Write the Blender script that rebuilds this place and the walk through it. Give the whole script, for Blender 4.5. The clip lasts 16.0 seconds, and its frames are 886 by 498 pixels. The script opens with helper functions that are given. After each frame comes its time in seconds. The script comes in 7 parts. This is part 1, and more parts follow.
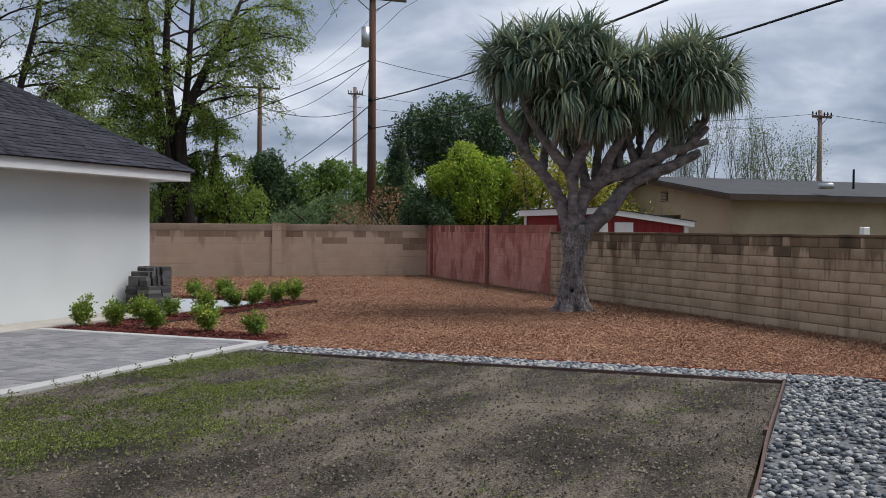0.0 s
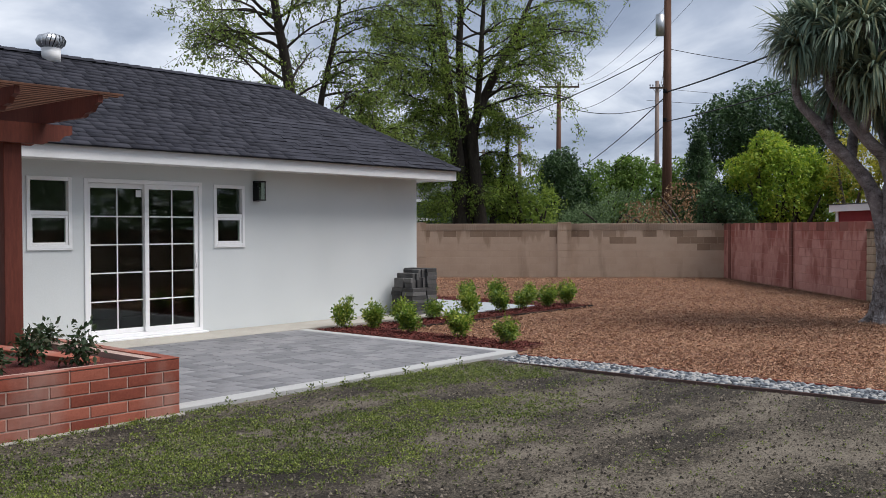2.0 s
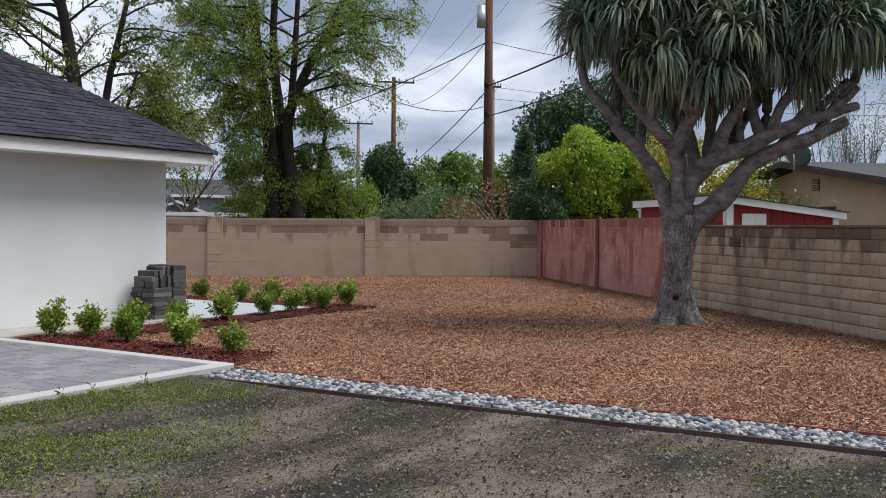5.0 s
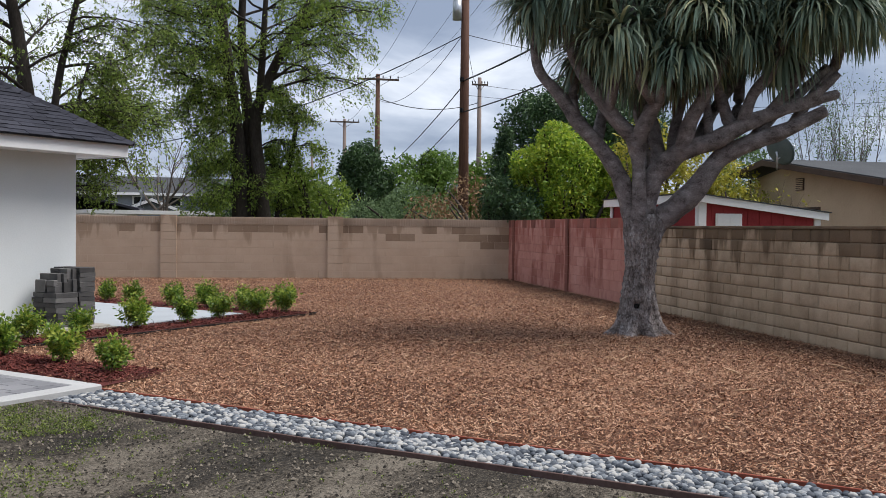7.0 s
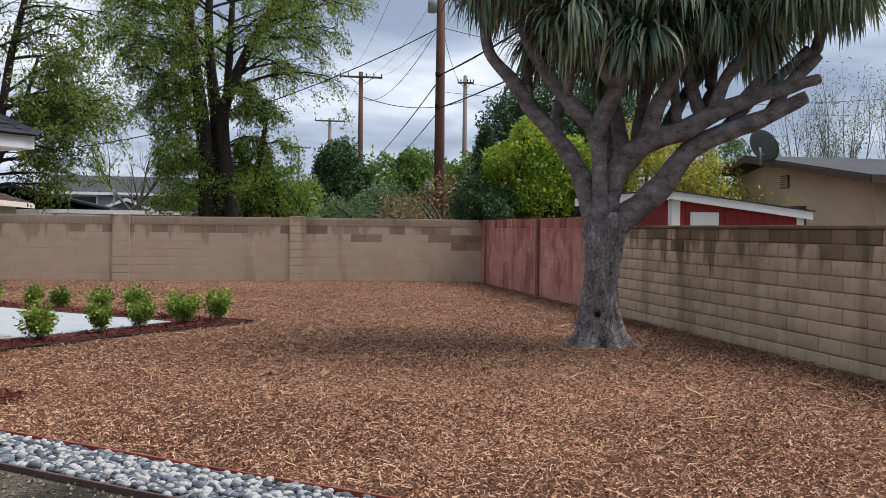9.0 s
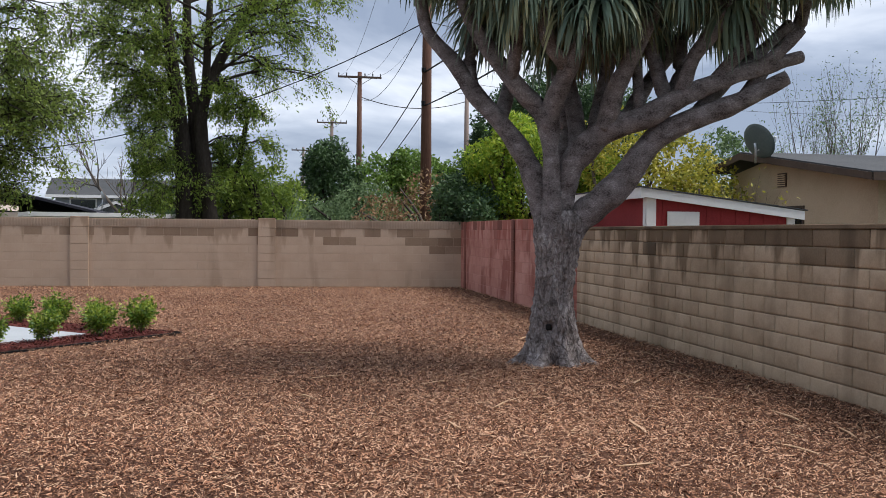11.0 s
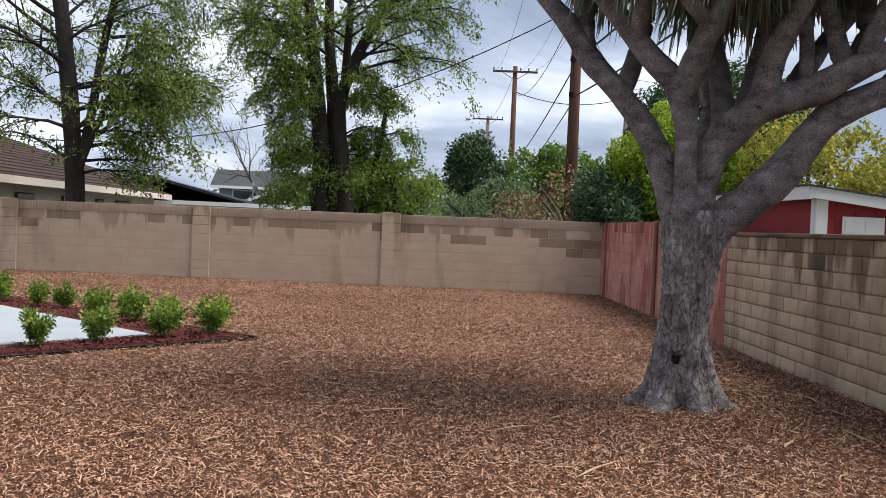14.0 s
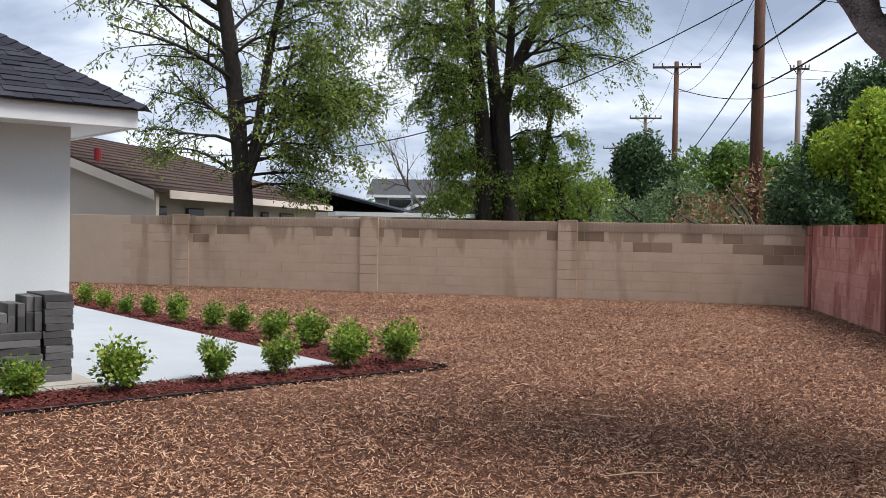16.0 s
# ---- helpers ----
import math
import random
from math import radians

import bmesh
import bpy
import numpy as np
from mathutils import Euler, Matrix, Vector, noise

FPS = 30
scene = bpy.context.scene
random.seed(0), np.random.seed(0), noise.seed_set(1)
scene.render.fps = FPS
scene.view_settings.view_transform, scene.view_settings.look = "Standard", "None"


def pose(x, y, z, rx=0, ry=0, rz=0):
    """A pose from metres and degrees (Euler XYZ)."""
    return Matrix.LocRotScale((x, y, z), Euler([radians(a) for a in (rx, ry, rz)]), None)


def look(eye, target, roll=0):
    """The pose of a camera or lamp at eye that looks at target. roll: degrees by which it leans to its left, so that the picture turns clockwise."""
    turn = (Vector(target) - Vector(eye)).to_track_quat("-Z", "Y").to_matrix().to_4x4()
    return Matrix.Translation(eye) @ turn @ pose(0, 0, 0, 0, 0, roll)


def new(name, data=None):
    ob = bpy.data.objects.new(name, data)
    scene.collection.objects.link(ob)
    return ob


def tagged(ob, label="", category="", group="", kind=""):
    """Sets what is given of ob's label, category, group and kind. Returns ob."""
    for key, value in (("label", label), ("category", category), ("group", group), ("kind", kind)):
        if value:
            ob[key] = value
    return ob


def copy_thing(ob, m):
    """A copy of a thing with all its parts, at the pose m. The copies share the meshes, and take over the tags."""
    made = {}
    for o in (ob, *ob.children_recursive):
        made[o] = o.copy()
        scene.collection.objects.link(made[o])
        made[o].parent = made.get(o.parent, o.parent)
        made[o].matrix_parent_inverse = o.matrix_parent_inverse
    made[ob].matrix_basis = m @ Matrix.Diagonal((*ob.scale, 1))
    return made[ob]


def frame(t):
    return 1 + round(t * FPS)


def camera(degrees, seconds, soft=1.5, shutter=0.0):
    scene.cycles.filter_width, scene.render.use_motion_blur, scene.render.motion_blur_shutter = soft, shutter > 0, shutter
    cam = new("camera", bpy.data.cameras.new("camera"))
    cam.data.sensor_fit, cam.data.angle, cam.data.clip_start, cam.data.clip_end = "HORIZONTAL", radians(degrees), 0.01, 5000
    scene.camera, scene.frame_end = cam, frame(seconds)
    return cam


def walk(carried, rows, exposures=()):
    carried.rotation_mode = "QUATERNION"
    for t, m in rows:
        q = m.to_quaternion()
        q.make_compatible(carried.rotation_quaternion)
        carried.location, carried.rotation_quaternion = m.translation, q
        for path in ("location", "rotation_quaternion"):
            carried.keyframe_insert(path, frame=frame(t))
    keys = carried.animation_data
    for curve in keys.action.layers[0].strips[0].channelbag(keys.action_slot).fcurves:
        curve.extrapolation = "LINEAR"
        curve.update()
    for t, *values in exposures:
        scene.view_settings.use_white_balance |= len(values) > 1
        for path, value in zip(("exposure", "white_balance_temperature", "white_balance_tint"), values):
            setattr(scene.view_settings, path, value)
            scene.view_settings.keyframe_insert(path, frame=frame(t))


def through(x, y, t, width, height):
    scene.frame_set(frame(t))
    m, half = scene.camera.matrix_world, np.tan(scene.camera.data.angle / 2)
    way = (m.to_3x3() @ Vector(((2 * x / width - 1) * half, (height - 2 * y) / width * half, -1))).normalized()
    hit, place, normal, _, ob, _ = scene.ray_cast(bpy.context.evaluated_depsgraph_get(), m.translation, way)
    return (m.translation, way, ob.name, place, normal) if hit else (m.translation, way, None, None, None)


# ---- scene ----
cam = camera(50.3, 16.0, soft=0.6)
PATH = [
    (0, (-2.527, 0.911, 1.509), (-0.676, 1.668, 1.468), 0.4),
    (0.5, (-2.202, 0.911, 1.499), (-0.352, 1.669, 1.455), 0.4),
    (1, (-1.877, 0.977, 1.529), (-0.126, 1.943, 1.483), 0.2),
    (1.5, (-1.524, 0.914, 1.526), (0.132, 2.035, 1.482), -0.0),
    (2, (-1.191, 0.939, 1.513), (0.323, 2.246, 1.469), -0.1),
    (2.2, (-1.065, 0.934, 1.519), (0.433, 2.258, 1.474), -0.1),
    (2.5, (-0.851, 0.969, 1.499), (0.639, 2.302, 1.457), -0.1),
    (3, (-0.442, 0.902, 1.484), (1.08, 2.198, 1.441), -0.1),
    (3.5, (-0.047, 0.947, 1.46), (1.613, 2.061, 1.417), 0.1),
    (4, (0.298, 0.953, 1.425), (1.989, 2.019, 1.382), 0.3),
    (4.2, (0.433, 0.939, 1.399), (2.13, 1.998, 1.356), 0.4),
    (6.3, (2.042, 0.952, 1.431), (3.744, 2.001, 1.385), 0.4),
    (6.5, (2.193, 0.967, 1.433), (3.895, 2.016, 1.387), 0.6),
    (7, (2.551, 0.986, 1.404), (4.257, 2.029, 1.36), 0.6),
    (7.5, (2.942, 1.059, 1.399), (4.651, 2.098, 1.356), 0.6),
    (8, (3.296, 1.116, 1.396), (5.006, 2.152, 1.353), 0.6),
    (8.5, (3.663, 1.08, 1.383), (5.374, 2.115, 1.342), 0.6),
    (8.7, (3.779, 1.085, 1.401), (5.493, 2.115, 1.358), 0.6),
    (10.8, (5.431, 1.104, 1.376), (7.132, 2.156, 1.341), 0.5),
    (11, (5.601, 1.063, 1.385), (7.301, 2.117, 1.349), 0.5),
    (11.5, (6.0, 1.123, 1.38), (7.698, 2.18, 1.345), 0.4),
    (12, (6.345, 1.195, 1.389), (8.042, 2.252, 1.353), 0.4),
    (12.5, (6.693, 1.189, 1.404), (8.389, 2.248, 1.368), 0.7),
    (13, (6.983, 1.305, 1.399), (8.611, 2.466, 1.359), 1.6),
    (13.5, (7.276, 1.428, 1.395), (8.801, 2.72, 1.347), 2.0),
    (14, (7.537, 1.681, 1.398), (9.036, 3.004, 1.352), 2.3),
    (14.5, (7.69, 2.006, 1.408), (9.186, 3.334, 1.363), 2.1),
    (15, (7.913, 2.309, 1.415), (9.41, 3.635, 1.372), 1.8),
    (15.5, (8.023, 2.662, 1.45), (9.475, 4.037, 1.409), 1.4),
    (16, (8.061, 3.009, 1.475), (9.332, 4.552, 1.43), 1.0),
]
walk(cam, [(t, look(eye, target, roll)) for t, eye, target, roll in PATH],
     [(0, 0.25, 6250, 12), (2, 0.35, 6250, 12), (4, 0.45, 6250, 12), (8, 0.55, 6250, 12), (12, 0.64, 6250, 12), (16, 0.74, 6250, 12)])

# ---- light and sky ----
SUN = Vector((0.30, -0.42, 0.86)).normalized()
world = bpy.data.worlds.new("overcast_sky")
scene.world = world
world.use_nodes = True
wn, wl = world.node_tree.nodes, world.node_tree.links
wn.clear()
sky = wn.new("ShaderNodeTexSky")
sky.sky_type = "NISHITA"
sky.sun_disc = False
sky.sun_elevation = math.asin(SUN.z)
sky.sun_rotation = math.atan2(SUN.x, SUN.y)
coord = wn.new("ShaderNodeTexCoord")
sep = wn.new("ShaderNodeSeparateXYZ")
wl.new(coord.outputs["Generated"], sep.inputs[0])
flat = wn.new("ShaderNodeMath"); flat.operation = "ADD"; flat.inputs[1].default_value = 0.22
absz = wn.new("ShaderNodeMath"); absz.operation = "ABSOLUTE"
wl.new(sep.outputs["Z"], absz.inputs[0]); wl.new(absz.outputs[0], flat.inputs[0])
div = wn.new("ShaderNodeVectorMath"); div.operation = "DIVIDE"
comb = wn.new("ShaderNodeCombineXYZ")
for k in "XYZ":
    wl.new(flat.outputs[0], comb.inputs[k])
wl.new(coord.outputs["Generated"], div.inputs[0]); wl.new(comb.outputs[0], div.inputs[1])
clouds = wn.new("ShaderNodeTexNoise")
clouds.inputs["Scale"].default_value = 1.6; clouds.inputs["Detail"].default_value = 6; clouds.inputs["Roughness"].default_value = 0.52
clouds.inputs["Distortion"].default_value = 0.35
wl.new(div.outputs[0], clouds.inputs["Vector"])
ramp = wn.new("ShaderNodeValToRGB")
e = ramp.color_ramp.elements
e[0].position, e[0].color = 0.36, (0.225, 0.268, 0.345, 1)
e[1].position, e[1].color = 0.66, (0.68, 0.71, 0.745, 1)
mid = e.new(0.50); mid.color = (0.375, 0.42, 0.495, 1)
wl.new(clouds.outputs["Fac"], ramp.inputs[0])
skymul = wn.new("ShaderNodeMix"); skymul.data_type = "RGBA"; skymul.blend_type = "MIX"
skyscale = wn.new("ShaderNodeVectorMath"); skyscale.operation = "SCALE"; skyscale.inputs["Scale"].default_value = 0.12
wl.new(sky.outputs[0], skyscale.inputs[0])
skymul.inputs["Factor"].default_value = 0.93
wl.new(skyscale.outputs[0], skymul.inputs["A"]); wl.new(ramp.outputs[0], skymul.inputs["B"])
back = wn.new("ShaderNodeBackground"); back.inputs["Strength"].default_value = 1.0
wl.new(skymul.outputs["Result"], back.inputs[0])
wout = wn.new("ShaderNodeOutputWorld")
wl.new(back.outputs[0], wout.inputs[0])

sun = new("sun", bpy.data.lights.new("sun", "SUN"))
sun.data.energy, sun.data.angle, sun.data.color = 3.3, radians(38), (1.0, 0.95, 0.89)
sun.matrix_world = look((0, 0, 30), Vector((0, 0, 30)) - SUN)

# ---- materials ----
def mat(name, cols, scale=4.0, fine=40.0, rough=0.85, bump=0.3, bump_dist=0.01, detail=6, stretch=(1, 1, 1), piece=0.0, metal=0.0, lohi=None, mixfine=0.45, island=False, spec=0.3, space="Object"):
    """Base colour from a two-scale noise through a ramp of cols, with fine relief; piece: variation from piece to piece."""
    m = bpy.data.materials.new(name); m.use_nodes = True
    n, l = m.node_tree.nodes, m.node_tree.links
    p = n["Principled BSDF"]
    p.inputs["Roughness"].default_value, p.inputs["Metallic"].default_value = rough, metal
    p.inputs["Specular IOR Level"].default_value = spec
    if space == "World":
        src = n.new("ShaderNodeNewGeometry").outputs["Position"]
    else:
        src = n.new("ShaderNodeTexCoord").outputs["Object"]
    mp = n.new("ShaderNodeMapping"); mp.inputs["Scale"].default_value = stretch
    l.new(src, mp.inputs["Vector"])
    def noise_node(s, d):
        q = n.new("ShaderNodeTexNoise"); q.inputs["Scale"].default_value = s; q.inputs["Detail"].default_value = d
        q.inputs["Roughness"].default_value = 0.6
        l.new(mp.outputs[0], q.inputs["Vector"])
        return q.outputs["Fac"]
    big, small = noise_node(scale, detail), noise_node(fine, 4)
    mx = n.new("ShaderNodeMix"); mx.inputs[0].default_value = mixfine
    l.new(big, mx.inputs[2]); l.new(small, mx.inputs[3])
    fac = mx.outputs[0]
    if piece:
        rnd = n.new("ShaderNodeNewGeometry").outputs["Random Per Island"] if island else n.new("ShaderNodeObjectInfo").outputs["Random"]
        ma = n.new("ShaderNodeMath"); ma.operation = "MULTIPLY_ADD"; ma.inputs[1].default_value = piece; ma.inputs[2].default_value = -piece / 2
        l.new(rnd, ma.inputs[0])
        ad = n.new("ShaderNodeMath"); ad.operation = "ADD"
        l.new(fac, ad.inputs[0]); l.new(ma.outputs[0], ad.inputs[1])
        fac = ad.outputs[0]
    r = n.new("ShaderNodeValToRGB")
    el = r.color_ramp.elements
    lo, hi = lohi or ((0.33, 0.67) if not piece else (0.25, 0.75))
    k = len(cols)
    while len(el) < k:
        el.new(0.5)
    for i, c in enumerate(cols):
        el[i].position = lo + (hi - lo) * i / max(1, k - 1); el[i].color = (*c, 1)
    l.new(fac, r.inputs[0]); l.new(r.outputs[0], p.inputs["Base Color"])
    if bump:
        b = n.new("ShaderNodeBump"); b.inputs["Strength"].default_value = bump; b.inputs["Distance"].default_value = bump_dist
        l.new(mx.outputs[0], b.inputs["Height"]); l.new(b.outputs[0], p.inputs["Normal"])
    return m


def leaf_mat(name, cols, through=0.35, rough=0.55):
    """Leaves: colour by leaf, some light let through."""
    m = bpy.data.materials.new(name); m.use_nodes = True
    n, l = m.node_tree.nodes, m.node_tree.links
    p = n["Principled BSDF"]; p.inputs["Roughness"].default_value = rough; p.inputs["Specular IOR Level"].default_value = 0.35
    g = n.new("ShaderNodeNewGeometry")
    nz = n.new("ShaderNodeTexNoise"); nz.inputs["Scale"].default_value = 0.9; l.new(g.outputs["Position"], nz.inputs["Vector"])
    mx = n.new("ShaderNodeMix"); mx.inputs[0].default_value = 0.5
    l.new(g.outputs["Random Per Island"], mx.inputs[2]); l.new(nz.outputs["Fac"], mx.inputs[3])
    r = n.new("ShaderNodeValToRGB"); el = r.color_ramp.elements
    while len(el) < len(cols):
        el.new(0.5)
    for i, c in enumerate(cols):
        el[i].position = 0.2 + 0.6 * i / max(1, len(cols) - 1); el[i].color = (*c, 1)
    l.new(mx.outputs[0], r.inputs[0]); l.new(r.outputs[0], p.inputs["Base Color"])
    t = n.new("ShaderNodeBsdfTranslucent"); l.new(r.outputs[0], t.inputs[0])
    ms = n.new("ShaderNodeMixShader"); ms.inputs[0].default_value = through
    l.new(p.outputs[0], ms.inputs[1]); l.new(t.outputs[0], ms.inputs[2]); l.new(ms.outputs[0], n["Material Output"].inputs[0])
    return m


def wall_mat(name, cols, streak_col, streak=0.5, lo=0.5, hi=0.62, rough=0.92, piece=0.25, bump=0.5, stain=1.0, blotch=0.0, drip=None):
    """Masonry with piece-to-piece tone, pores and water streaks that run down it."""
    m = mat(name, cols, 2.2, 60, rough, bump, 0.006, piece=piece, space="World")
    n, l = m.node_tree.nodes, m.node_tree.links
    p = n["Principled BSDF"]; base = p.inputs["Base Color"].links[0].from_socket
    g = n.new("ShaderNodeNewGeometry"); mp = n.new("ShaderNodeMapping"); mp.inputs["Scale"].default_value = (1.7, 1.7, 0.35 * stain)
    l.new(g.outputs["Position"], mp.inputs[0])
    q = n.new("ShaderNodeTexNoise"); q.inputs["Scale"].default_value = 1.0; q.inputs["Detail"].default_value = 5
    l.new(mp.outputs[0], q.inputs[0])
    r = n.new("ShaderNodeMapRange"); r.inputs[1].default_value, r.inputs[2].default_value = lo, hi; r.inputs[4].default_value = streak
    l.new(q.outputs["Fac"], r.inputs[0])
    mx = n.new("ShaderNodeMix"); mx.data_type = "RGBA"
    l.new(r.outputs[0], mx.inputs["Factor"]); l.new(base, mx.inputs["A"]); mx.inputs["B"].default_value = (*streak_col, 1)
    res = mx.outputs["Result"]
    if blotch:
        q2 = n.new("ShaderNodeTexNoise"); q2.inputs["Scale"].default_value = 1.5; q2.inputs["Detail"].default_value = 9; q2.inputs["Roughness"].default_value = 0.68
        l.new(g.outputs["Position"], q2.inputs[0])
        r2 = n.new("ShaderNodeMapRange"); r2.inputs[1].default_value, r2.inputs[2].default_value = 0.48, 0.66; r2.inputs[4].default_value = blotch
        l.new(q2.outputs["Fac"], r2.inputs[0])
        m2 = n.new("ShaderNodeMix"); m2.data_type = "RGBA"
        l.new(r2.outputs[0], m2.inputs["Factor"]); l.new(res, m2.inputs["A"]); m2.inputs["B"].default_value = (streak_col[0] * 1.25, streak_col[1] * 1.2, streak_col[2] * 1.2, 1)
        res = m2.outputs["Result"]
    if drip:  # damp runs down from the top of the wall, ragged and of uneven length
        top, most = drip
        m3 = n.new("ShaderNodeMapping"); m3.inputs["Scale"].default_value = (3.4, 3.4, 0.45)
        l.new(g.outputs["Position"], m3.inputs[0])
        q3 = n.new("ShaderNodeTexNoise"); q3.inputs["Scale"].default_value = 1.0; q3.inputs["Detail"].default_value = 4
        l.new(m3.outputs[0], q3.inputs[0])
        sp = n.new("ShaderNodeSeparateXYZ"); l.new(g.outputs["Position"], sp.inputs[0])
        hz = n.new("ShaderNodeMapRange"); hz.inputs[1].default_value, hz.inputs[2].default_value = top - 1.15, top; hz.inputs[3].default_value, hz.inputs[4].default_value = -0.30, 0.16
        l.new(sp.outputs["Z"], hz.inputs[0])
        sm = n.new("ShaderNodeMath"); sm.operation = "ADD"; l.new(q3.outputs["Fac"], sm.inputs[0]); l.new(hz.outputs[0], sm.inputs[1])
        r3 = n.new("ShaderNodeMapRange"); r3.inputs[1].default_value, r3.inputs[2].default_value = 0.49, 0.57; r3.inputs[4].default_value = most
        l.new(sm.outputs[0], r3.inputs[0])
        m4 = n.new("ShaderNodeMix"); m4.data_type = "RGBA"
        l.new(r3.outputs[0], m4.inputs["Factor"]); l.new(res, m4.inputs["A"]); m4.inputs["B"].default_value = (*(c * 1.35 for c in streak_col), 1)
        res = m4.outputs["Result"]
    l.new(res, p.inputs["Base Color"])
    return m


def cracked(m, scale, stretch, width, dark, depth):
    """Bark plates parted by dark cracks, on top of a material's own grain."""
    n, l = m.node_tree.nodes, m.node_tree.links
    p = n["Principled BSDF"]; base = p.inputs["Base Color"].links[0].from_socket; relief = p.inputs["Normal"].links[0].from_socket
    co = n.new("ShaderNodeTexCoord"); wn = n.new("ShaderNodeTexNoise"); wn.inputs["Scale"].default_value = 7; wn.inputs["Detail"].default_value = 5
    l.new(co.outputs["Object"], wn.inputs["Vector"])
    wm = n.new("ShaderNodeVectorMath"); wm.operation = "MULTIPLY_ADD"; wm.inputs[1].default_value = (0.16, 0.16, 0.16)
    l.new(wn.outputs["Color"], wm.inputs[0]); l.new(co.outputs["Object"], wm.inputs[2])
    mp = n.new("ShaderNodeMapping"); mp.inputs["Scale"].default_value = stretch
    l.new(wm.outputs[0], mp.inputs[0])
    vo = n.new("ShaderNodeTexVoronoi"); vo.feature = "DISTANCE_TO_EDGE"; vo.inputs["Scale"].default_value = scale
    l.new(mp.outputs[0], vo.inputs["Vector"])
    r = n.new("ShaderNodeMapRange"); r.inputs[2].default_value = width
    l.new(vo.outputs["Distance"], r.inputs[0])
    mx = n.new("ShaderNodeMix"); mx.data_type = "RGBA"; mx.inputs["A"].default_value = (*dark, 1)
    k = n.new("ShaderNodeMapRange"); k.inputs[3].default_value = 0.62
    l.new(r.outputs[0], k.inputs[0]); l.new(k.outputs[0], mx.inputs["Factor"]); l.new(base, mx.inputs["B"])
    l.new(mx.outputs["Result"], p.inputs["Base Color"])
    b = n.new("ShaderNodeBump"); b.inputs["Strength"].default_value = 1.0; b.inputs["Distance"].default_value = depth
    l.new(r.outputs[0], b.inputs["Height"]); l.new(relief, b.inputs["Normal"]); l.new(b.outputs[0], p.inputs["Normal"])
    return m


M = {}
M["stucco"] = mat("white_stucco", [(0.575, 0.60, 0.595), (0.62, 0.645, 0.64), (0.665, 0.69, 0.685)], 0.7, 55, 0.9, 0.35, 0.006)
M["white"] = mat("white_paint", [(0.7344, 0.7344, 0.7236), (0.7992, 0.7992, 0.7884)], 3, 30, 0.5, 0.08, 0.002)
M["vinyl"] = mat("white_vinyl", [(0.80, 0.80, 0.80), (0.84, 0.84, 0.84)], 3, 30, 0.35, 0.02, 0.001)
M["shingle"] = mat("charcoal_shingle", [(0.0135, 0.0140, 0.0200), (0.0235, 0.0243, 0.0335), (0.0375, 0.0380, 0.049)], 1.3, 150, 0.95, 0.7, 0.004, piece=0.4, island=True, space="World")
M["shingle_p"] = mat("charcoal_shingle_piece", [(0.0135, 0.0140, 0.0200), (0.0235, 0.0243, 0.0335), (0.0375, 0.0380, 0.049)], 1.3, 150, 0.95, 0.7, 0.004, piece=0.4, space="World")
M["roof_base"] = mat("dark_roof_felt", [(0.02, 0.02, 0.022), (0.035, 0.035, 0.04)], 2, 60, 0.95, 0.3)
M["black"] = mat("black_metal", [(0.012, 0.012, 0.013), (0.02, 0.02, 0.022)], 5, 60, 0.4, 0.05, metal=0.6)
M["galv"] = mat("galvanised_metal", [(0.42, 0.44, 0.46), (0.60, 0.62, 0.64)], 6, 40, 0.4, 0.1, metal=0.8)
M["tan"] = wall_mat("tan_painted_block", [(0.4197, 0.3062, 0.2155), (0.4877, 0.3629, 0.2609), (0.5444, 0.414, 0.3062)], (0.20, 0.135, 0.085), 0.3, 0.56, 0.66, piece=0.1, bump=0.35, drip=(1.72, 0.6))
M["tan_bare"] = wall_mat("bare_brown_block", [(0.22, 0.148, 0.098), (0.28, 0.195, 0.13), (0.34, 0.245, 0.17)], (0.11, 0.075, 0.05), 0.5, piece=0.4)
M["tan_cap"] = wall_mat("fluted_cap_block", [(0.345, 0.258, 0.186), (0.41, 0.312, 0.23), (0.46, 0.36, 0.272)], (0.17, 0.125, 0.085), 0.5, piece=0.3)
M["red"] = wall_mat("red_painted_block", [(0.43, 0.19, 0.148), (0.52, 0.25, 0.20), (0.60, 0.32, 0.26)], (0.25, 0.078, 0.058), 0.7, 0.53, 0.61, piece=0.25, blotch=0.5, stain=2.2, drip=(1.78, 0.8))
M["red_wet"] = wall_mat("damp_red_block", [(0.20, 0.075, 0.055), (0.28, 0.11, 0.083), (0.36, 0.155, 0.12)], (0.09, 0.04, 0.03), 0.7, piece=0.4)
M["slump"] = wall_mat("buff_slump_block", [(0.385, 0.285, 0.19), (0.48, 0.365, 0.25), (0.56, 0.435, 0.31)], (0.12, 0.083, 0.05), 0.6, 0.53, 0.67, piece=0.25, bump=0.9, stain=0.6, blotch=0.4, drip=(1.60, 0.85))
M["slump_dark"] = wall_mat("weathered_slump_block", [(0.15, 0.105, 0.066), (0.22, 0.158, 0.102), (0.30, 0.22, 0.148)], (0.06, 0.045, 0.03), 0.7, piece=0.4, bump=0.7)
M["mortar"] = mat("grey_mortar", [(0.27, 0.21, 0.155), (0.36, 0.285, 0.215)], 3, 60, 0.95, 0.4)
M["mortar_tan"] = mat("tan_mortar", [(0.48, 0.365, 0.27), (0.55, 0.43, 0.325)], 3, 60, 0.95, 0.3)
